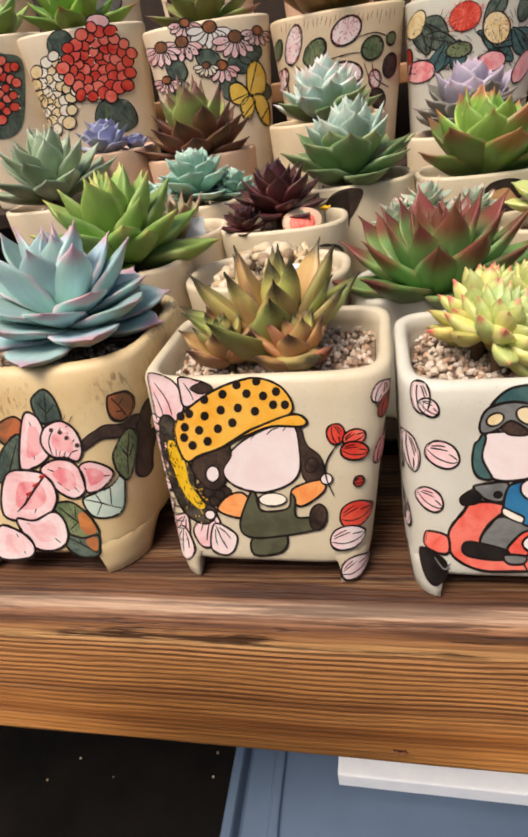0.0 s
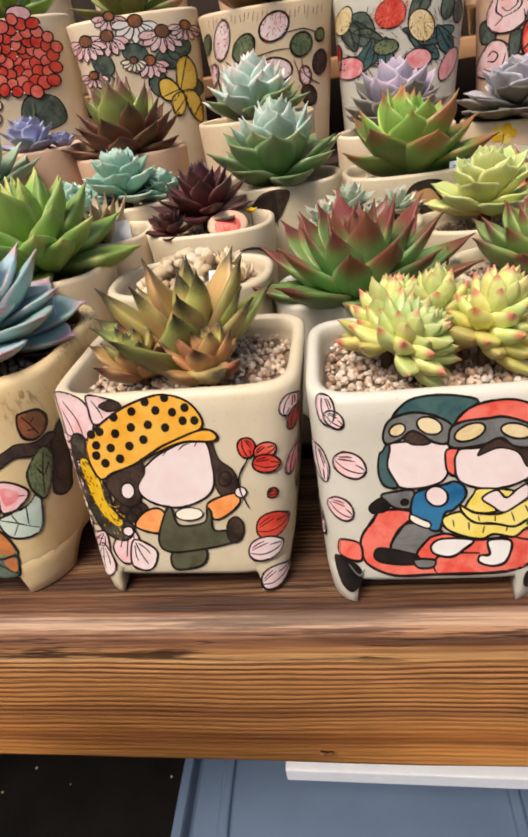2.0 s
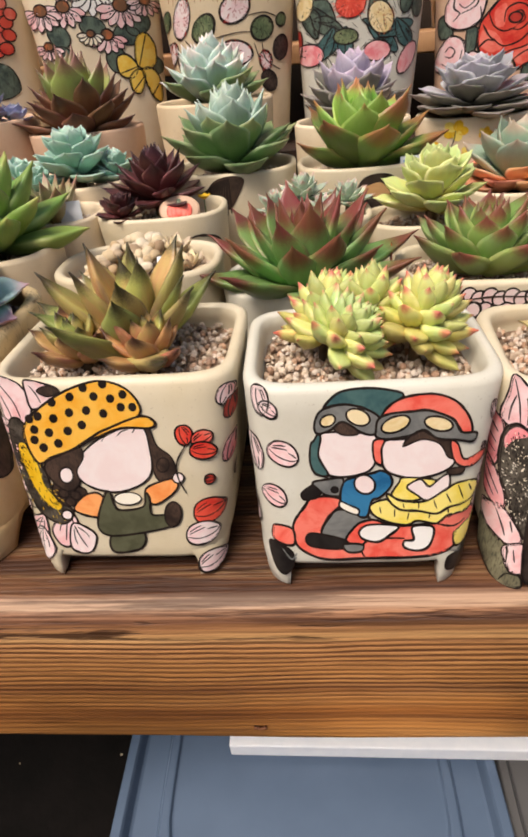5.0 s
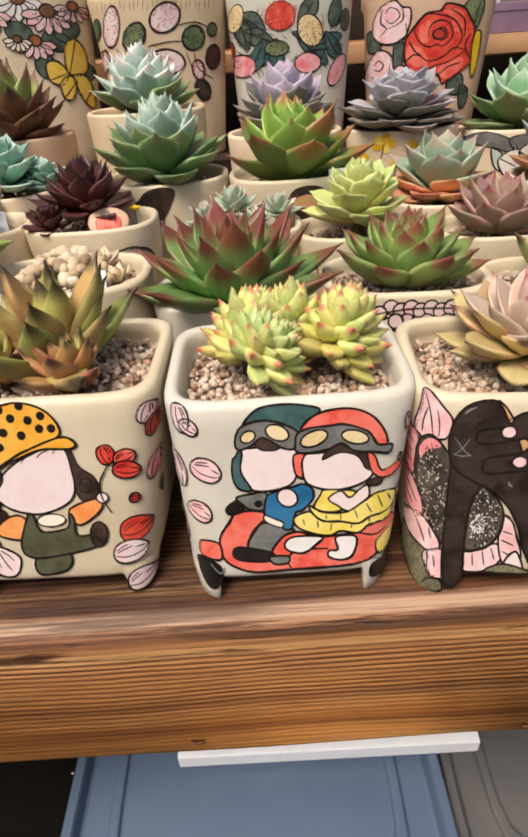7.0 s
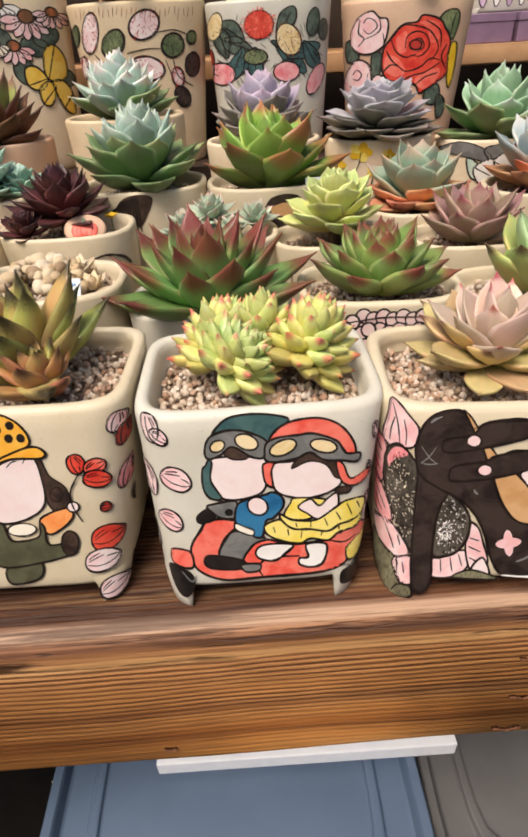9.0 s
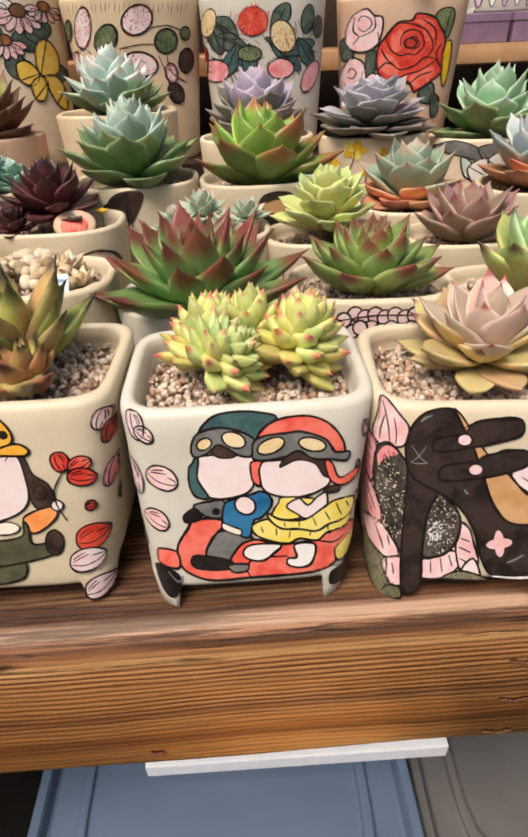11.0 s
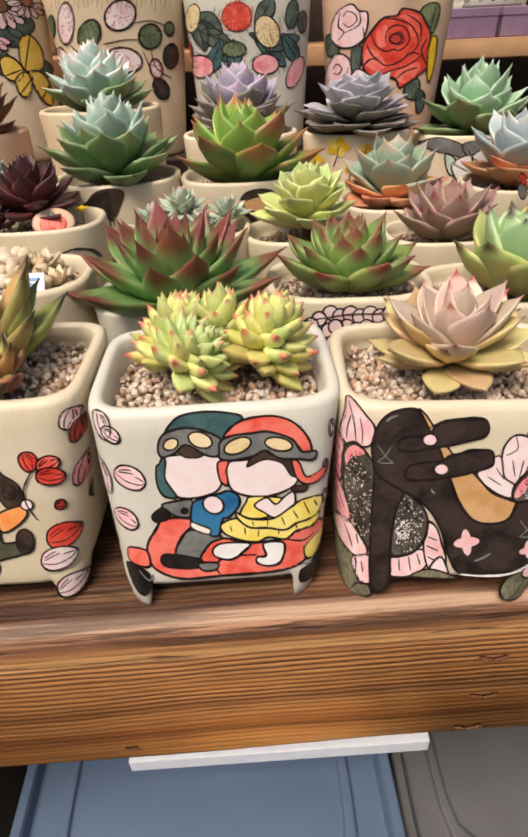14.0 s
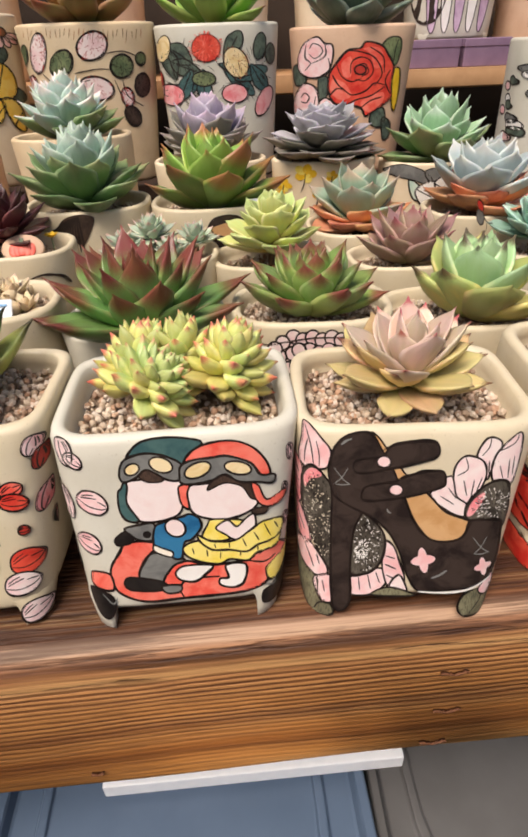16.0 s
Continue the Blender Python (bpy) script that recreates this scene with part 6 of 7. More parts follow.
b.blob([(47, 776), (69, 773), (85, 795), (88, 820), (99, 845), (73, 865), (47, 864)], PINK, 3, 2.6, "painted_petal", veins=[[(60, 785), (69, 814), (73, 851)]])
b.blob([(59, 796), (71, 794), (80, 806), (81, 820), (87, 834), (73, 845), (59, 844)], HOTPINK, 3.3, 0, "painted_tint")
b.blob([(83, 820), (91, 792), (123, 784), (154, 801), (170, 833), (161, 855), (135, 848), (104, 845)], PINK, 4, 2.6, "painted_petal", veins=[[(107, 845), (98, 820), (104, 798)], [(113, 845), (113, 814), (122, 795)], [(120, 846), (126, 820), (139, 804)], [(129, 848), (139, 829), (154, 817)], [(139, 850), (148, 839), (162, 836)]])
b.blob([(103, 821), (108, 805), (125, 801), (142, 811), (151, 828), (146, 840), (132, 837), (115, 835)], HOTPINK, 4.3, 0, "painted_tint")
b.blob([(85, 867), (110, 851), (148, 856), (172, 880), (176, 908), (154, 919), (123, 908), (101, 886)], PINK, 5, 2.6, "painted_petal", veins=[[(98, 867), (129, 880), (164, 908)], [(117, 864), (142, 873)], [(117, 889), (142, 905)]])
b.blob([(107, 875), (121, 866), (142, 869), (155, 882), (157, 897), (145, 904), (128, 897), (116, 885)], HOTPINK, 5.3, 0, "painted_tint")
b.blob([(164, 864), (186, 858), (217, 870), (233, 888), (211, 908), (183, 911), (172, 886)], PINK, 4, 2.6, "painted_petal", veins=[[(173, 867), (198, 883), (227, 889)]])
b.blob([(178, 873), (190, 869), (207, 876), (216, 886), (204, 897), (188, 899), (182, 885)], HOTPINK, 4.3, 0, "painted_tint")
b.blob([(22, 877), (73, 870), (104, 886), (118, 914), (110, 940), (79, 955), (22, 946)], PINK, 6, 2.6, "painted_petal", veins=[[(73, 889), (85, 914), (79, 943)]])
b.blob([(46, 893), (74, 889), (91, 898), (99, 914), (95, 927), (77, 936), (46, 931)], HOTPINK, 6.3, 0, "painted_tint")
b.blob([(47, 952), (79, 955), (113, 940), (135, 958), (141, 990), (117, 1006), (85, 1002), (60, 977)], PALEPINK, 7, 2.6, "painted_petal", veins=[[(66, 960), (98, 971), (129, 993)], [(79, 962), (91, 984)]])
b.blob([(70, 961), (87, 963), (106, 954), (118, 965), (121, 982), (108, 991), (91, 989), (77, 975)], PINK, 7.3, 0, "painted_tint")
b.blob([(16, 965), (60, 977), (82, 999), (73, 1018), (16, 1018)], PALEPINK, 8, 2.6, "painted_petal", veins=[[(47, 977), (60, 996), (66, 1012)]])
b.blob([(31, 979), (55, 985), (67, 998), (62, 1008), (31, 1008)], PINK, 8.3, 0, "painted_tint")
b.line([(47, 940), (60, 927), (65, 912)], 1.6, INK, 10, "painted_stamen")
b.ell(65, 910, 4, 3, 0, DARKRED, 10, 0, "painted_anther", 5)
b.line([(50, 938), (64, 921), (71, 909)], 1.6, INK, 10, "painted_stamen")
b.ell(70, 908, 4, 3, 0, DARKRED, 10, 0, "painted_anther", 5)
b.line([(52, 936), (68, 916), (76, 897)], 1.6, INK, 10, "painted_stamen")
b.ell(76, 895, 4, 3, 0, DARKRED, 10, 0, "painted_anther", 5)
b.line([(55, 934), (71, 910), (82, 894)], 1.6, INK, 10, "painted_stamen")
b.ell(82, 892, 4, 3, 0, DARKRED, 10, 0, "painted_anther", 5)
b.line([(57, 932), (75, 904), (88, 882)], 1.6, INK, 10, "painted_stamen")
b.ell(87, 880, 4, 3, 0, DARKRED, 10, 0, "painted_anther", 5)
b.line([(60, 930), (79, 899), (93, 879)], 1.6, INK, 10, "painted_stamen")
b.ell(93, 877, 4, 3, 0, DARKRED, 10, 0, "painted_anther", 5)
b.ell(102, 799, 5, 4, 0, BARK, 10, 0, "painted_anther", 5)
b.ell(121, 803, 5, 4, 0, BARK, 10, 0, "painted_anther", 5)
b.ell(136, 813, 5, 4, 0, BARK, 10, 0, "painted_anther", 5)
b.ell(159, 827, 5, 4, 0, BARK, 10, 0, "painted_anther", 5)
b.line([(126, 785), (130, 779), (132, 773)], 1.2, BARK, 3, "painted_stamen")
b.line([(139, 790), (144, 782), (149, 775)], 1.2, BARK, 3, "painted_stamen")
b.line([(134, 795), (141, 790), (146, 790)], 1.2, BARK, 3, "painted_stamen")

# tall pots
rngq = random.Random(7)


def florets(b, cu, cv, ru, rv, r, mats, n, layer=2):
    """A head of small round petals packed in an oval."""
    for i in range(n):
        f, a = math.sqrt((i + 0.5) / n), i * 2.39996
        u, v = cu + ru * f * math.cos(a), cv + rv * f * math.sin(a)
        b.ell(u, v, r * rngq.uniform(0.85, 1.15), r * rngq.uniform(0.8, 1.1), rngq.uniform(0, 180), mats[i % len(mats)], layer, 1.6, "painted_floret", 6)
        if i % 4 == 0:
            b.ell(u + r, v + r * 0.2, 1.6, 1.6, 0, IVORY, layer + 1.2, 0, "painted_floret_heart", 5)


b = Brush(pot_t0, "t0", 0.0006)
b.blob([(-30, 110), (10, 100), (44, 120), (40, 240), (-20, 250)], DARKGREEN, 1, 0, "painted_leaf")
florets(b, 5, 165, 32, 60, 10, (RED, CORAL), 20)
b = Brush(pot_t1, "t1", 0.0006)
b.ell(110, 80, 24, 26, 20, DARKGREEN, 1, 1.6, "painted_leaf")
b.blob([(190, 190), (240, 190), (258, 230), (220, 250), (180, 230)], DARKGREEN, 1, 1.6, "painted_leaf")
b.ell(182, 38, 22, 14, 0, PINK, 1, 1.6, "painted_petal")
florets(b, 98, 176, 46, 74, 12, (IVORY, LENS), 38, 2)
florets(b, 184, 118, 68, 72, 12, (RED, CORAL), 52, 4)
b.line([(196, 196), (200, 214), (196, 235)], 3, GREENP, 3)
b = Brush(pot_t2, "t2", 0.0006)
for u_, v_ in ((390, 110), (330, 130), (450, 120), (470, 100), (340, 170), (490, 170), (430, 165)):
    b.ell(u_, v_, 24, 18, rngq.uniform(0, 180), DARKGREEN, 1, 1.4, "painted_leaf")
for u_, v_, m_, s_ in ((345, 42, PINK, 0.8), (392, 50, WHITEP, 1.1), (340, 78, PINK, 1.0), (440, 68, PINK, 1.1), (300, 88, PINK, 1.0), (415, 122, PINK, 0.9), (482, 55, PINK, 0.8), (312, 150, PINK, 0.7), (386, 122, IVORY, 0.6)):
    for k_ in range(7):
        a_ = 10 + k_ * 26.6
        b.petal(u_ + 6 * s_ * math.cos(radians(a_)), v_ + 4 * s_, 34 * s_, 7.5 * s_, a_, m_, 2 + 0.15 * k_, 1.3, "painted_petal", 0)
    b.ell(u_, v_, 12 * s_, 11 * s_, 0, RUSTP, 4, 1.8, "painted_seed_head")
for pts_ in ([(462, 160), (465, 125), (482, 114), (497, 135), (498, 165), (485, 178), (468, 176)], [(430, 162), (448, 155), (466, 175), (455, 196), (434, 190)], [(452, 195), (466, 180), (478, 190), (470, 220), (456, 220)], [(474, 182), (492, 178), (505, 200), (506, 236), (490, 226)]):
    b.blob(pts_, YOLK, 4, 2.0, "painted_petal", veins=[[pts_[-1], (0.5 * (pts_[-1][0] + pts_[2][0]), 0.5 * (pts_[-1][1] + pts_[2][1])), pts_[2]]])
b = Brush(pot_t3, "t3", 0.0006)
for u_, v_, a_, c_, r_, m_ in ((70, 100, 15, 38, 0, PALEPINK), (172, 86, 30, 26, -35, PALEPINK), (115, 120, 20, 27, 20, GREENP), (228, 124, 21, 22, 0, GREENP), (180, 166, 34, 22, 10, PALEPINK), (240, 182, 11, 18, -15, PALEPINK), (40, 105, 7, 20, 0, GREENP), (264, 110, 9, 12, 0, GREENP), (268, 160, 14, 22, 0, BARK), (250, 218, 13, 20, -30, BARK), (55, 170, 12, 26, 10, PALEPINK), (100, 190, 14, 30, 0, GREENP)):
    b.ell(u_, v_, a_, c_, r_, m_, 2, 2.6, "painted_pod")
    if a_ > 10:
        stipple(b, u_, v_, a_ * 0.95, c_ * 0.95, r_, DARKRED if m_ is PALEPINK else INK, 46, 5, 0.8, int(u_))
for pts_ in ([(140, 138), (180, 130), (206, 130)], [(80, 140), (110, 160), (170, 150)], [(230, 150), (240, 180), (270, 200)], [(198, 100), (230, 96), (258, 106)], [(60, 140), (70, 180), (90, 230)], [(215, 150), (236, 200), (240, 230)]):
    b.line(pts_, 1.8, BARK, 1, "painted_stem")
for k_ in range(26):
    u_ = 40 + 9 * k_
    b.line([(u_, 52 + rngq.uniform(0, 6)), (u_ + rngq.uniform(-3, 3), 66 + rngq.uniform(0, 18))], 0.7, RUSTP, 0, "painted_scratch")
b = Brush(pot_t4, "t4", 0.0006)
for l_, w_, r_, u_, v_ in ((58, 20, 215, 360, 120), (64, 16, 200, 380, 140), (60, 16, 250, 330, 150), (80, 13, 20, 410, 120), (74, 13, 40, 420, 130), (66, 14, 340, 440, 150), (60, 16, 300, 420, 110), (60, 14, 150, 380, 150), (56, 12, 170, 350, 165), (60, 14, 60, 470, 120), (60, 14, 85, 380, 130), (64, 14, 110, 360, 130)):
    b.petal(u_, v_, l_, w_, r_, TEALDARK if w_ < 15 else DARKGREEN, 1 + 0.1 * (u_ % 7), 1.5, "painted_leaf", 1)
b.ell(386, 90, 27, 26, 20, RED, 4, 1.0, "painted_thistle", 10)
stipple(b, 386, 90, 28, 27, 20, CORAL, 70, 7, 1.0, 3, 6)
stipple(b, 386, 90, 28, 27, 20, DARKRED, 50, 6, 0.8, 4, 7)
b.ell(442, 117, 22, 30, -25, LENS, 4, 1.6, "painted_bud")
stipple(b, 442, 117, 21, 29, -25, RUSTP, 60, 5, 0.8, 5, 6)
for q_, (u_, v_) in enumerate(((340, 110), (340, 165), (420, 150), (455, 160), (395, 190), (480, 130))):
    stipple(b, u_, v_, 34, 24, 20 * q_, INK, 26, 16, 0.8, 20 + q_, 3)
b.ell(382, 148, 22, 14, 0, GREENP, 4, 1.6, "painted_bud")
stipple(b, 382, 148, 21, 13, 0, INK, 40, 4, 0.8, 6, 6)
b.ell(304, 92, 14, 26, 10, LENS, 2, 1.4, "painted_leaf")
b.ell(487, 86, 12, 26, 8, DARKGREEN, 3, 1.4, "painted_pod")
b.ell(508, 100, 10, 20, 0, DARKGREEN, 2, 1.4, "painted_leaf")
b.ell(298, 165, 8, 30, 0, DARKRED, 2, 1.4, "painted_petal")
b.ell(496, 190, 14, 30, 25, HOTPINK, 3, 1.6, "painted_petal")
b.ell(440, 175, 24, 18, 0, HOTPINK, 2, 1.4, "painted_petal")
b.ell(320, 180, 26, 20, 0, HOTPINK, 2, 1.4, "painted_petal")
b = Brush(pot_t5, "t5", 0.0006)
b.blob([(548, 130), (561, 123), (573, 153), (553, 162)], DARKGREEN, 1, 1.8, "painted_leaf")
b.blob([(597, 146), (615, 148), (612, 181), (598, 201)], DARKGREEN, 1, 1.8, "painted_leaf")
b.blob([(694, 216), (716, 202), (721, 222), (712, 239), (694, 234)], DARKGREEN, 1, 1.8, "painted_leaf")
b.blob([(716, 222), (730, 231), (728, 256), (716, 262)], DARKGREEN, 1, 1.8, "painted_leaf")
b.blob([(716, 88), (730, 71), (750, 70), (753, 89), (741, 123), (732, 106)], GREENP, 1, 2.0, "painted_leaf", veins=[[(748, 73), (741, 95), (738, 115)]])
b.blob([(738, 135), (750, 130), (748, 170), (738, 210), (733, 186)], GOLD, 2, 1.8, "painted_petal")
b.blob([(560, 134), (558, 109), (565, 89), (574, 78), (594, 69), (608, 81), (622, 84), (624, 104), (615, 135), (599, 145), (576, 146)], PINK, 3, 2.2, "painted_petal", veins=[[(579, 92), (586, 82), (599, 86), (604, 98), (590, 110), (579, 102)], [(573, 83), (571, 108), (581, 119), (571, 133)], [(608, 81), (609, 105), (582, 120)], [(615, 109), (617, 130), (600, 143)]])
b.blob([(551, 220), (550, 190), (561, 167), (574, 157), (592, 167), (597, 196), (590, 218)], PINK, 3, 2.2, "painted_petal", veins=[[(563, 185), (570, 176), (579, 183), (573, 194), (563, 192)], [(558, 205), (572, 211), (586, 202), (591, 181)]])
b.blob([(597, 207), (599, 191), (610, 184), (628, 195), (626, 208)], PINK, 3, 2.0, "painted_petal")
b.blob([(615, 170), (617, 140), (630, 119), (651, 95), (676, 90), (687, 78), (716, 85), (727, 101), (738, 125), (732, 156), (732, 181), (716, 197), (698, 209), (684, 218), (676, 203), (653, 197), (626, 194)], RED, 4, 2.4, "painted_rose")
b.blob([(681, 91), (712, 90), (720, 117), (702, 128), (694, 101)], CORAL, 5, 0, "painted_tint")
b.blob([(622, 150), (644, 155), (658, 178), (640, 188), (620, 175)], CORAL, 5, 0, "painted_tint")
b.blob([(676, 191), (716, 173), (716, 192), (690, 211)], CORAL, 5, 0, "painted_tint")
b.blob([(640, 118), (658, 107), (658, 142), (644, 143)], CORAL, 5, 0, "painted_tint")
b.line([(630, 120), (640, 143), (658, 153), (677, 147)], 1.9, INK, 6, "painted_line")
b.line([(657, 138), (659, 117), (676, 107), (694, 114), (699, 135), (684, 151), (666, 149)], 1.9, INK, 6, "painted_line")
b.line([(666, 140), (671, 124), (684, 120), (690, 135), (677, 144)], 1.9, INK, 6, "painted_line")
b.line([(651, 95), (676, 97), (702, 108), (716, 137), (702, 161)], 1.9, INK, 6, "painted_line")
b.line([(694, 88), (718, 106), (720, 137)], 1.9, INK, 6, "painted_line")
b.line([(640, 164), (658, 178), (684, 171), (702, 156), (722, 160)], 1.9, INK, 6, "painted_line")
b.line([(648, 197), (671, 186), (694, 180), (722, 162)], 1.9, INK, 6, "painted_line")
b.line([(616, 181), (630, 167), (641, 168)], 1.9, INK, 6, "painted_line")
b.line([(622, 140), (633, 159), (648, 172)], 1.9, INK, 6, "painted_line")
b.line([(676, 203), (694, 189), (716, 182)], 1.9, INK, 6, "painted_line")
b.line([(732, 131), (722, 152), (731, 176)], 1.9, INK, 6, "painted_line")
b.ell(675, 131, 11.0, 9.0, 0, DARKRED, 6, 2.0, "painted_rose_heart")
b = Brush(pot_t6, "t6", 0.0006)
for k_ in range(12):
    b.ell(950 + rngq.uniform(0, 60), 130 + 12 * k_, 10, 9, 0, (GREYW, WHITEP, DARKGREEN, PINK)[k_ % 4], 1 + 0.2 * k_, 1.8, "painted_petal")

# smaller paintings on the middle rows
b = Brush(pot_cherry, "cherry", 0.0006)
for k_ in range(11):
    for j_ in range(3):
        b.ell(550 + 18 * k_ - 6 * j_, 632 + 5 * (k_ % 2) + 24 * j_, 14, 14, 0, PALEPINK, 1 + 0.2 * (k_ % 3), 2.0, "painted_petal")
for u_, v_ in ((530, 642), (548, 662), (524, 668), (540, 690), (516, 654), (560, 655), (556, 684), (530, 706)):
    b.ell(u_, v_, 13, 13, 0, PALEPINK, 2 + 0.02 * (u_ % 9), 2.2, "painted_petal")
b.line([(470, 640), (500, 648), (540, 640), (600, 632), (700, 634)], 2.2, BARK, 1)
b = Brush(pot_grey, "grey", 0.0006)
b.blob([(108, 436), (118, 412), (148, 402), (176, 408), (170, 436), (156, 462), (138, 450)], HAIR, 1, 0, "painted_brush_mark")
for k_ in range(14):
    b.line([(146 - 1.5 * k_, 406 + 0.5 * k_), (150 - 4.5 * k_, 424 + 1.2 * k_), (160 - 7 * k_, 470 - 2.2 * k_ + 5 * (k_ % 3))], 2.2, INK, 2, "painted_bristle")
b = Brush(pot_grn, "grn", 0.0006)
b.blob([(388, 430), (398, 410), (424, 402), (450, 406), (462, 424), (450, 436), (430, 418), (404, 424)], SHOE, 2, 0, "painted_arch")
b.ell(426, 430, 30, 14, 0, TAN, 1, 1.6)
b.blob([(384, 448), (420, 446), (462, 446), (462, 462), (384, 462)], SHOE, 1, 0, "painted_band")
b = Brush(pot_silver, "silver", 0.0006)
for u_, v_, s_ in ((573, 326, 1.0), (535, 352, 0.7), (622, 330, 0.6), (596, 362, 0.6), (530, 372, 0.6)):
    for k_ in range(5):
        b.ell(u_ + 11 * s_ * math.cos(1.257 * k_), v_ + 9 * s_ * math.sin(1.257 * k_), 10 * s_, 8 * s_, 72 * k_, LEMON if k_ % 2 else GOLD, 1, 0, "painted_petal", 6)
    b.line([(u_, v_), (u_ - 2, v_ + 18), (u_ - 8, v_ + 36)], 1.3, INK, 2, "painted_stem")
b = Brush(pot_pale, "pale", 0.0006)
for pts_, m_ in (([(735, 330), (760, 312), (800, 324), (816, 350), (780, 340)], GREYW), ([(800, 320), (860, 312), (876, 322), (840, 340), (810, 344)], GREYW), ([(770, 340), (790, 352), (800, 378), (776, 374)], MINT)):
    b.blob(pts_, m_, 1, 1.8, "painted_leaf")
for pts_ in ([(782, 356), (810, 340), (838, 352), (836, 384), (800, 392), (784, 376)], [(814, 344), (846, 326), (878, 346), (862, 372), (838, 376)]):
    b.blob(pts_, WHITEP, 2, 1.8, "painted_lily", veins=[[pts_[0], ((pts_[0][0] + pts_[3][0]) / 2, (pts_[0][1] + pts_[3][1]) / 2)]])
b = Brush(pot_small, "small", 0.0006)
b.blob([(286, 464), (306, 456), (330, 474), (334, 498), (316, 510), (312, 486)], GOLD, 1, 2.2, "painted_leaf", veins=[[(292, 464), (312, 474), (324, 498)]])
b = Brush(pot_point, "point", 0.0006)
b.blob([(428, 590), (446, 575), (452, 600), (446, 640), (430, 650), (436, 620)], RED, 1, 2.2, "painted_petal")
b = Brush(pot_teal_r, "tealr", 0.0006)
b.ell(895, 420, 16, 9, 10, RED, 2, 1.8, "painted_wing")
b.ell(898, 440, 18, 14, 0, GREYW, 1, 1.8, "painted_wing")
b.line([(910, 432), (930, 446), (926, 460)], 1.6, INK, 2)
b.line([(912, 434), (934, 440), (952, 436)], 1.6, INK, 2)
b = Brush(pot_dark, "dark", 0.0006)
b.line([(320, 462), (345, 455), (372, 462), (385, 480)], 3.0, SHOE, 1)

# ---- tags and ornaments ----


def tag(m, w, h, label, printed=True):
    t = thing("plant_tag", m, label, "plant tag", "plant tags")
    bm = bmesh.new()
    box(bm, -w / 2, w / 2, -0.0005, 0.0005, 0, h, 0.0003, 1)
    card = part("card", bm, TAG, t, smooth=False)
    if printed:
        for k in range(2):
            bm = bmesh.new()
            box(bm, -w * 0.36, w * (0.30 - 0.2 * k), -0.0013, -0.0009, h * (0.62 - 0.28 * k), h * (0.74 - 0.28 * k))
            part("print_bar", bm, TAGBLUE, card, "blue printed bar", smooth=False)
    bm = bmesh.new()
    box(bm, -w * 0.12, w * 0.12, -0.0004, 0.0004, -0.03, 0.001)
    part("spike", bm, TAG, t, smooth=False)
    return t


tag(pot_flower.place(0.034, 0.012, 0.016, -8, -18), 0.030, 0.018, "blank white plastic plant tag beside the blue rosette", False)
tag(pot_grn.place(0.034, -0.030, 0.004, 4, -10), 0.015, 0.010, "small white plant tag with faint blue print")
tag(pot_pebble.place(0.022, -0.022, 0.006, -6, -30), 0.014, 0.011, "narrow white plant tag with blue print among pebbles")
tag(pot_small.place(0.012, -0.004, 0.004, 8, -14), 0.016, 0.014, "white plant tag behind the taupe-green succulent", False)

orn = thing("pumpkin_ornament", pot_dark.place(0.016, -0.022, 0.003, 6, -40), "round clay disc painted with an orange pumpkin, stuck in grit", "pot ornament")
bm = bmesh.new()
loft(bm, [[(r * math.cos(2 * math.pi * i / 28) * 1.15, y, 0.010 + r * 0.82 * math.sin(2 * math.pi * i / 28)) for i in range(28)] for r, y in ((0.0115, 0.002), (0.0125, 0.001), (0.0125, -0.001), (0.0115, -0.002))])
bmesh.ops.recalc_face_normals(bm, faces=bm.faces)
disc = part("disc", bm, ROSE, orn)
for k_, (dx_, w_) in enumerate(((-0.0058, 0.0032), (0.0058, 0.0032), (-0.0028, 0.0034), (0.0028, 0.0034), (0.0, 0.0032))):
    bm = bmesh.new()
    bmesh.ops.create_uvsphere(bm, u_segments=12, v_segments=8, radius=1.0)
    bmesh.ops.transform(bm, matrix=Matrix.Translation((dx_, -0.0022 - 0.0002 * k_, 0.0085)) @ Matrix.Diagonal((w_, 0.0007, 0.0048, 1)), verts=bm.verts)
    part("pumpkin_lobe", bm, CORAL, disc, "painted orange pumpkin lobe")
bm = bmesh.new()
box(bm, -0.0012, 0.0012, -0.0036, -0.0022, 0.0128, 0.0165)
part("pumpkin_stalk", bm, GREENP, disc, smooth=False)

bud = thing("yellow_flower", pot_dark.place(0.030, 0.006, 0.012), "tiny yellow flower on a thin stalk", "flower")
bm = bmesh.new()
loft(bm, [super_ring(0.0006, 0.0006, z, 2, 6) for z in (-0.014, 0.0)])
part("stalk", bm, GREENP, bud)
pm = leaf_mesh("petal", GOLD, 0.32, 0.06, 2.2, 0.6, 0.2, 0.1)
for k_ in range(6):
    o_ = new("petal", pm)
    o_.parent = bud
    o_.matrix_local = pose(0, 0, 0, 0, 0, 60 * k_) @ pose(0, 0, 0, 25, 0, 0) @ Matrix.Diagonal((0.006, 0.006, 0.006, 1))

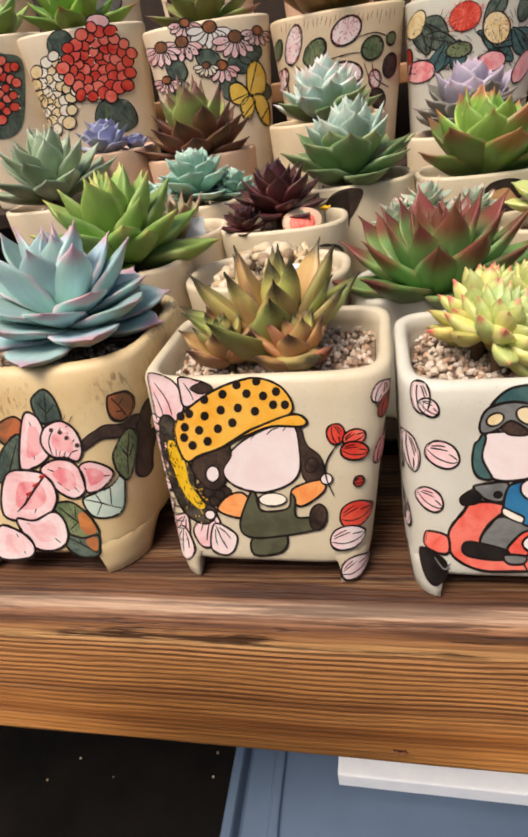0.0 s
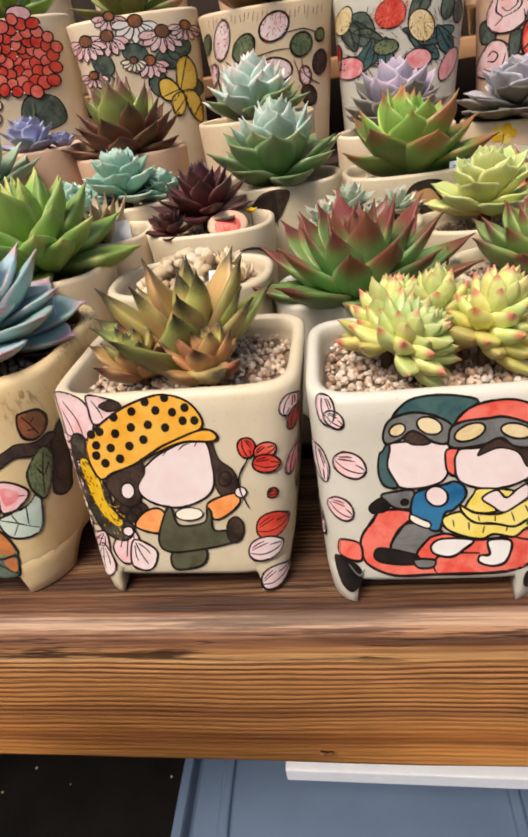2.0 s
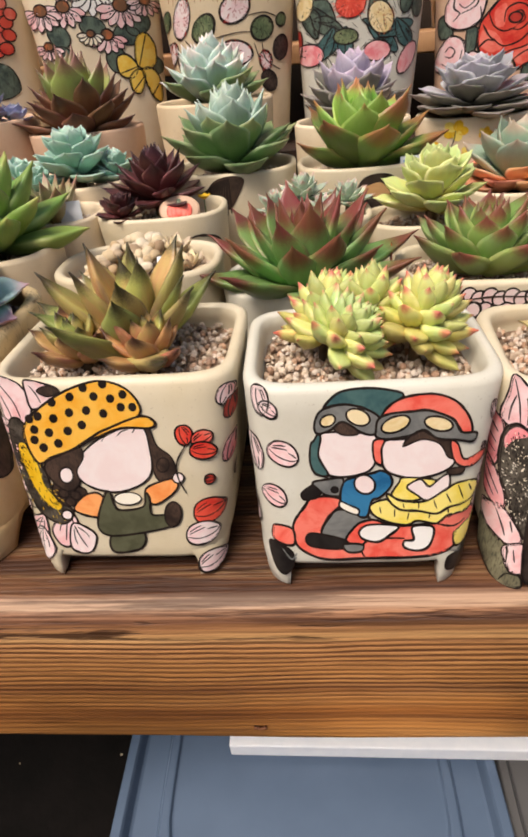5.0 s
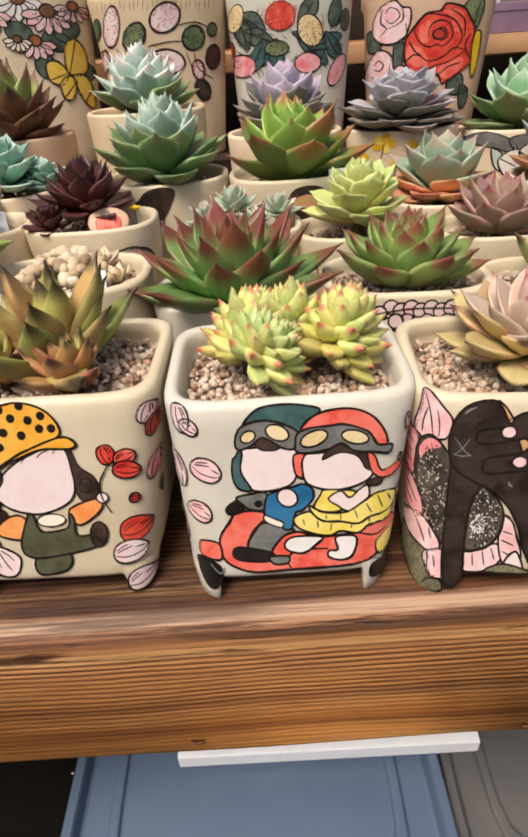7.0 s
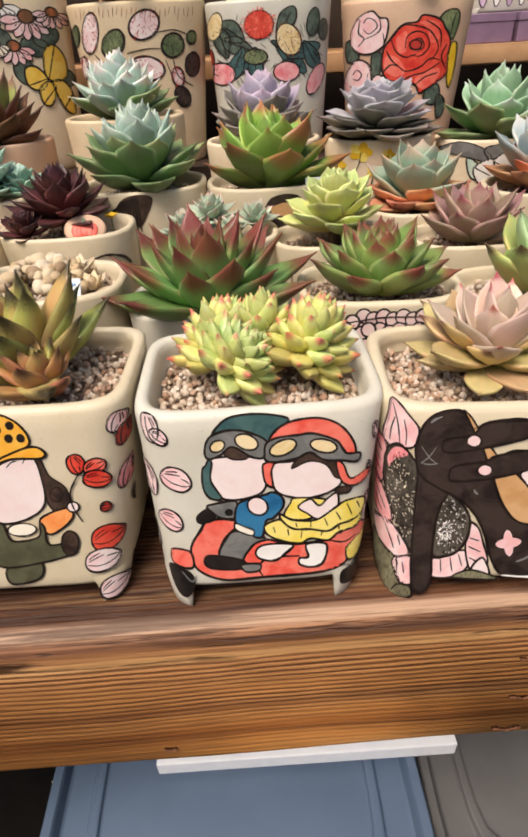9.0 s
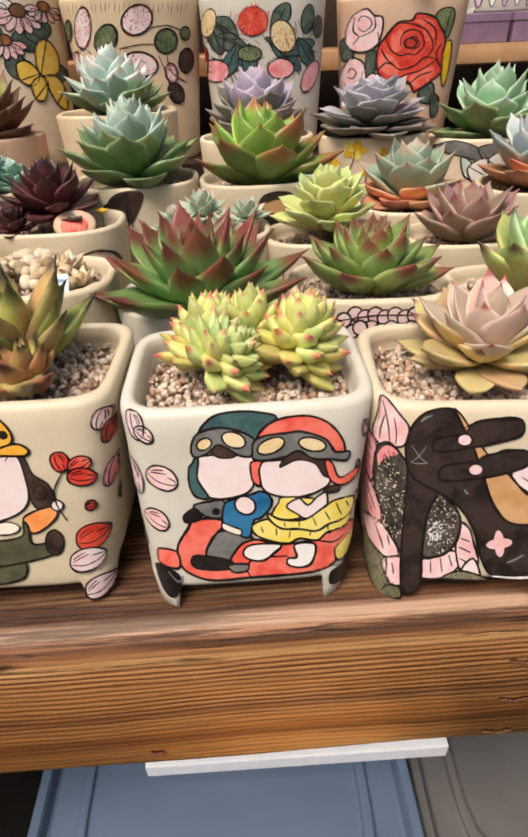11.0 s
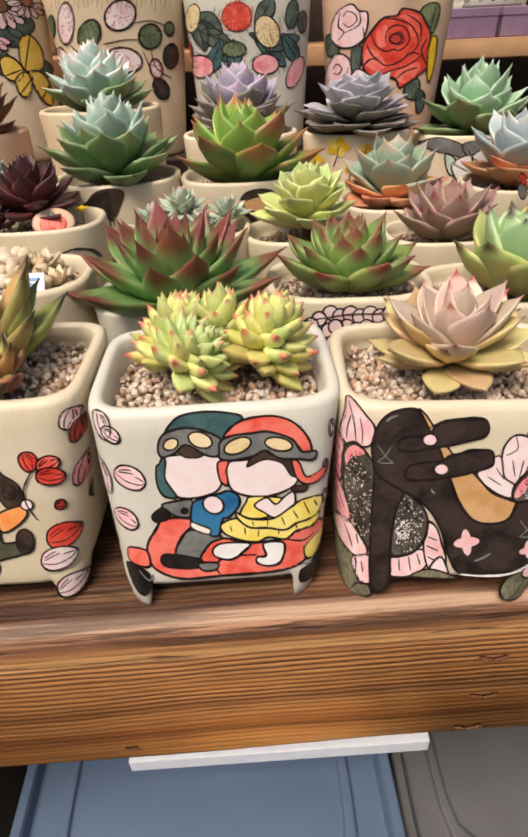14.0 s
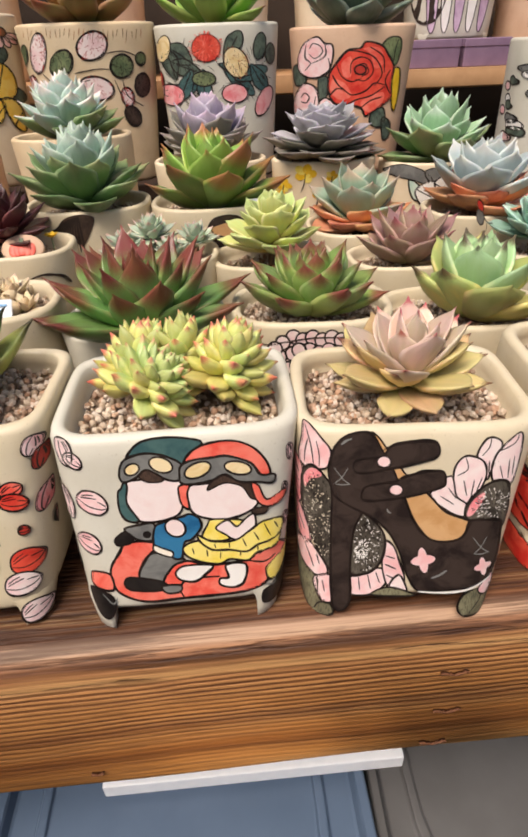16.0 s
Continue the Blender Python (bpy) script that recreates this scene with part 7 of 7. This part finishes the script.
# ---- shelf behind ----
for k_, (x0_, x1_, h_) in enumerate(((0.315, 0.388, 0.030), (0.394, 0.452, 0.030), (0.20, 0.262, 0.030), (0.10, 0.15, 0.03))):
    t = thing("card_box", pose((x0_ + x1_) / 2, 0.662, 0.197), "flat mauve cardboard box on the rear shelf", "box", "boxes on the rear shelf")
    bm = bmesh.new()
    box(bm, -(x1_ - x0_) / 2, (x1_ - x0_) / 2, -0.022, 0.022, 0, h_ - 0.003, 0.0008, 1)
    part("box_body", bm, MAUVE, t, smooth=False)
    bm = bmesh.new()
    box(bm, -(x1_ - x0_) / 2 - 0.0008, (x1_ - x0_) / 2 + 0.0008, -0.0228, 0.0228, h_ - 0.009, h_, 0.0008, 1)
    part("box_lid", bm, MAUVE, t, smooth=False)
SHEET["plain"] = (100.0, 0, 0, 0, 100.0, 0, 0, 0)
for k_, (x_, m_, lab_) in enumerate(((0.400, PALE, "tall pale footed pot painted with lilac ribbons on the rear shelf"), (0.530, ROSE, "tall pink pot painted with a large rose on the rear shelf"), (0.250, BUFF, "tall buff pot painted in black on the rear shelf"), (0.10, BUFF, "tall buff pot on the rear shelf"), (-0.06, ROSE, "tall dusty pink pot on the rear shelf"), (-0.22, BUFF, "tall buff pot painted in black and grey on the rear shelf"), (-0.38, PALE, "tall pale pot painted in black and grey on the rear shelf"), (-0.54, BEIGE, "tall beige pot on the rear shelf"))):
    hi_ = 0.03 if k_ in (0, 2) else 0.0
    p_ = Pot(x_, 0.735, 0.197, 0.15 + hi_, (0.062, 0.052), (0.052, 0.046), 2.8, m_, lab_, 0, 0.03 if hi_ else 0, 0.006, 0, group="pots on the rear shelf", segs=40)
    b = Brush(p_, "plain", 0.0006)
    if k_ == 0:
        for q_ in range(5):
            b.blob([(-0.05 + 0.02 * q_, 0.16), (-0.036 + 0.02 * q_, 0.16), (-0.03 + 0.016 * q_, 0.05), (-0.04 + 0.016 * q_, 0.05)], (LILACP, WHITEP)[q_ % 2], 1, 0.0008, "painted_ribbon")
        b.blob([(-0.055, 0.09), (-0.03, 0.12), (-0.02, 0.08), (-0.03, 0.05), (-0.05, 0.05)], SHOE, 2, 0, "painted_shape")
    elif k_ == 1:
        b.ell(0.0, 0.11, 0.045, 0.05, 0, HOTPINK, 1, 0.0009, "painted_petal", 10)
        for q_ in range(5):
            b.ell(0.022 * math.cos(1.257 * q_), 0.115 + 0.022 * math.sin(1.257 * q_), 0.02, 0.014, 72 * q_, PINK, 2 + 0.3 * q_, 0.0009, "painted_petal")
        b.ell(-0.022, 0.045, 0.012, 0.017, 20, GREENP, 2, 0.0009, "painted_leaf")
    else:
        for q_ in range(4):
            b.ell(-0.03 + 0.02 * q_, 0.10 + 0.02 * (q_ % 2), 0.016, 0.022, 30 * q_, (SHOE, GREYW)[q_ % 2], 1 + 0.4 * q_, 0.0008, "painted_shape")
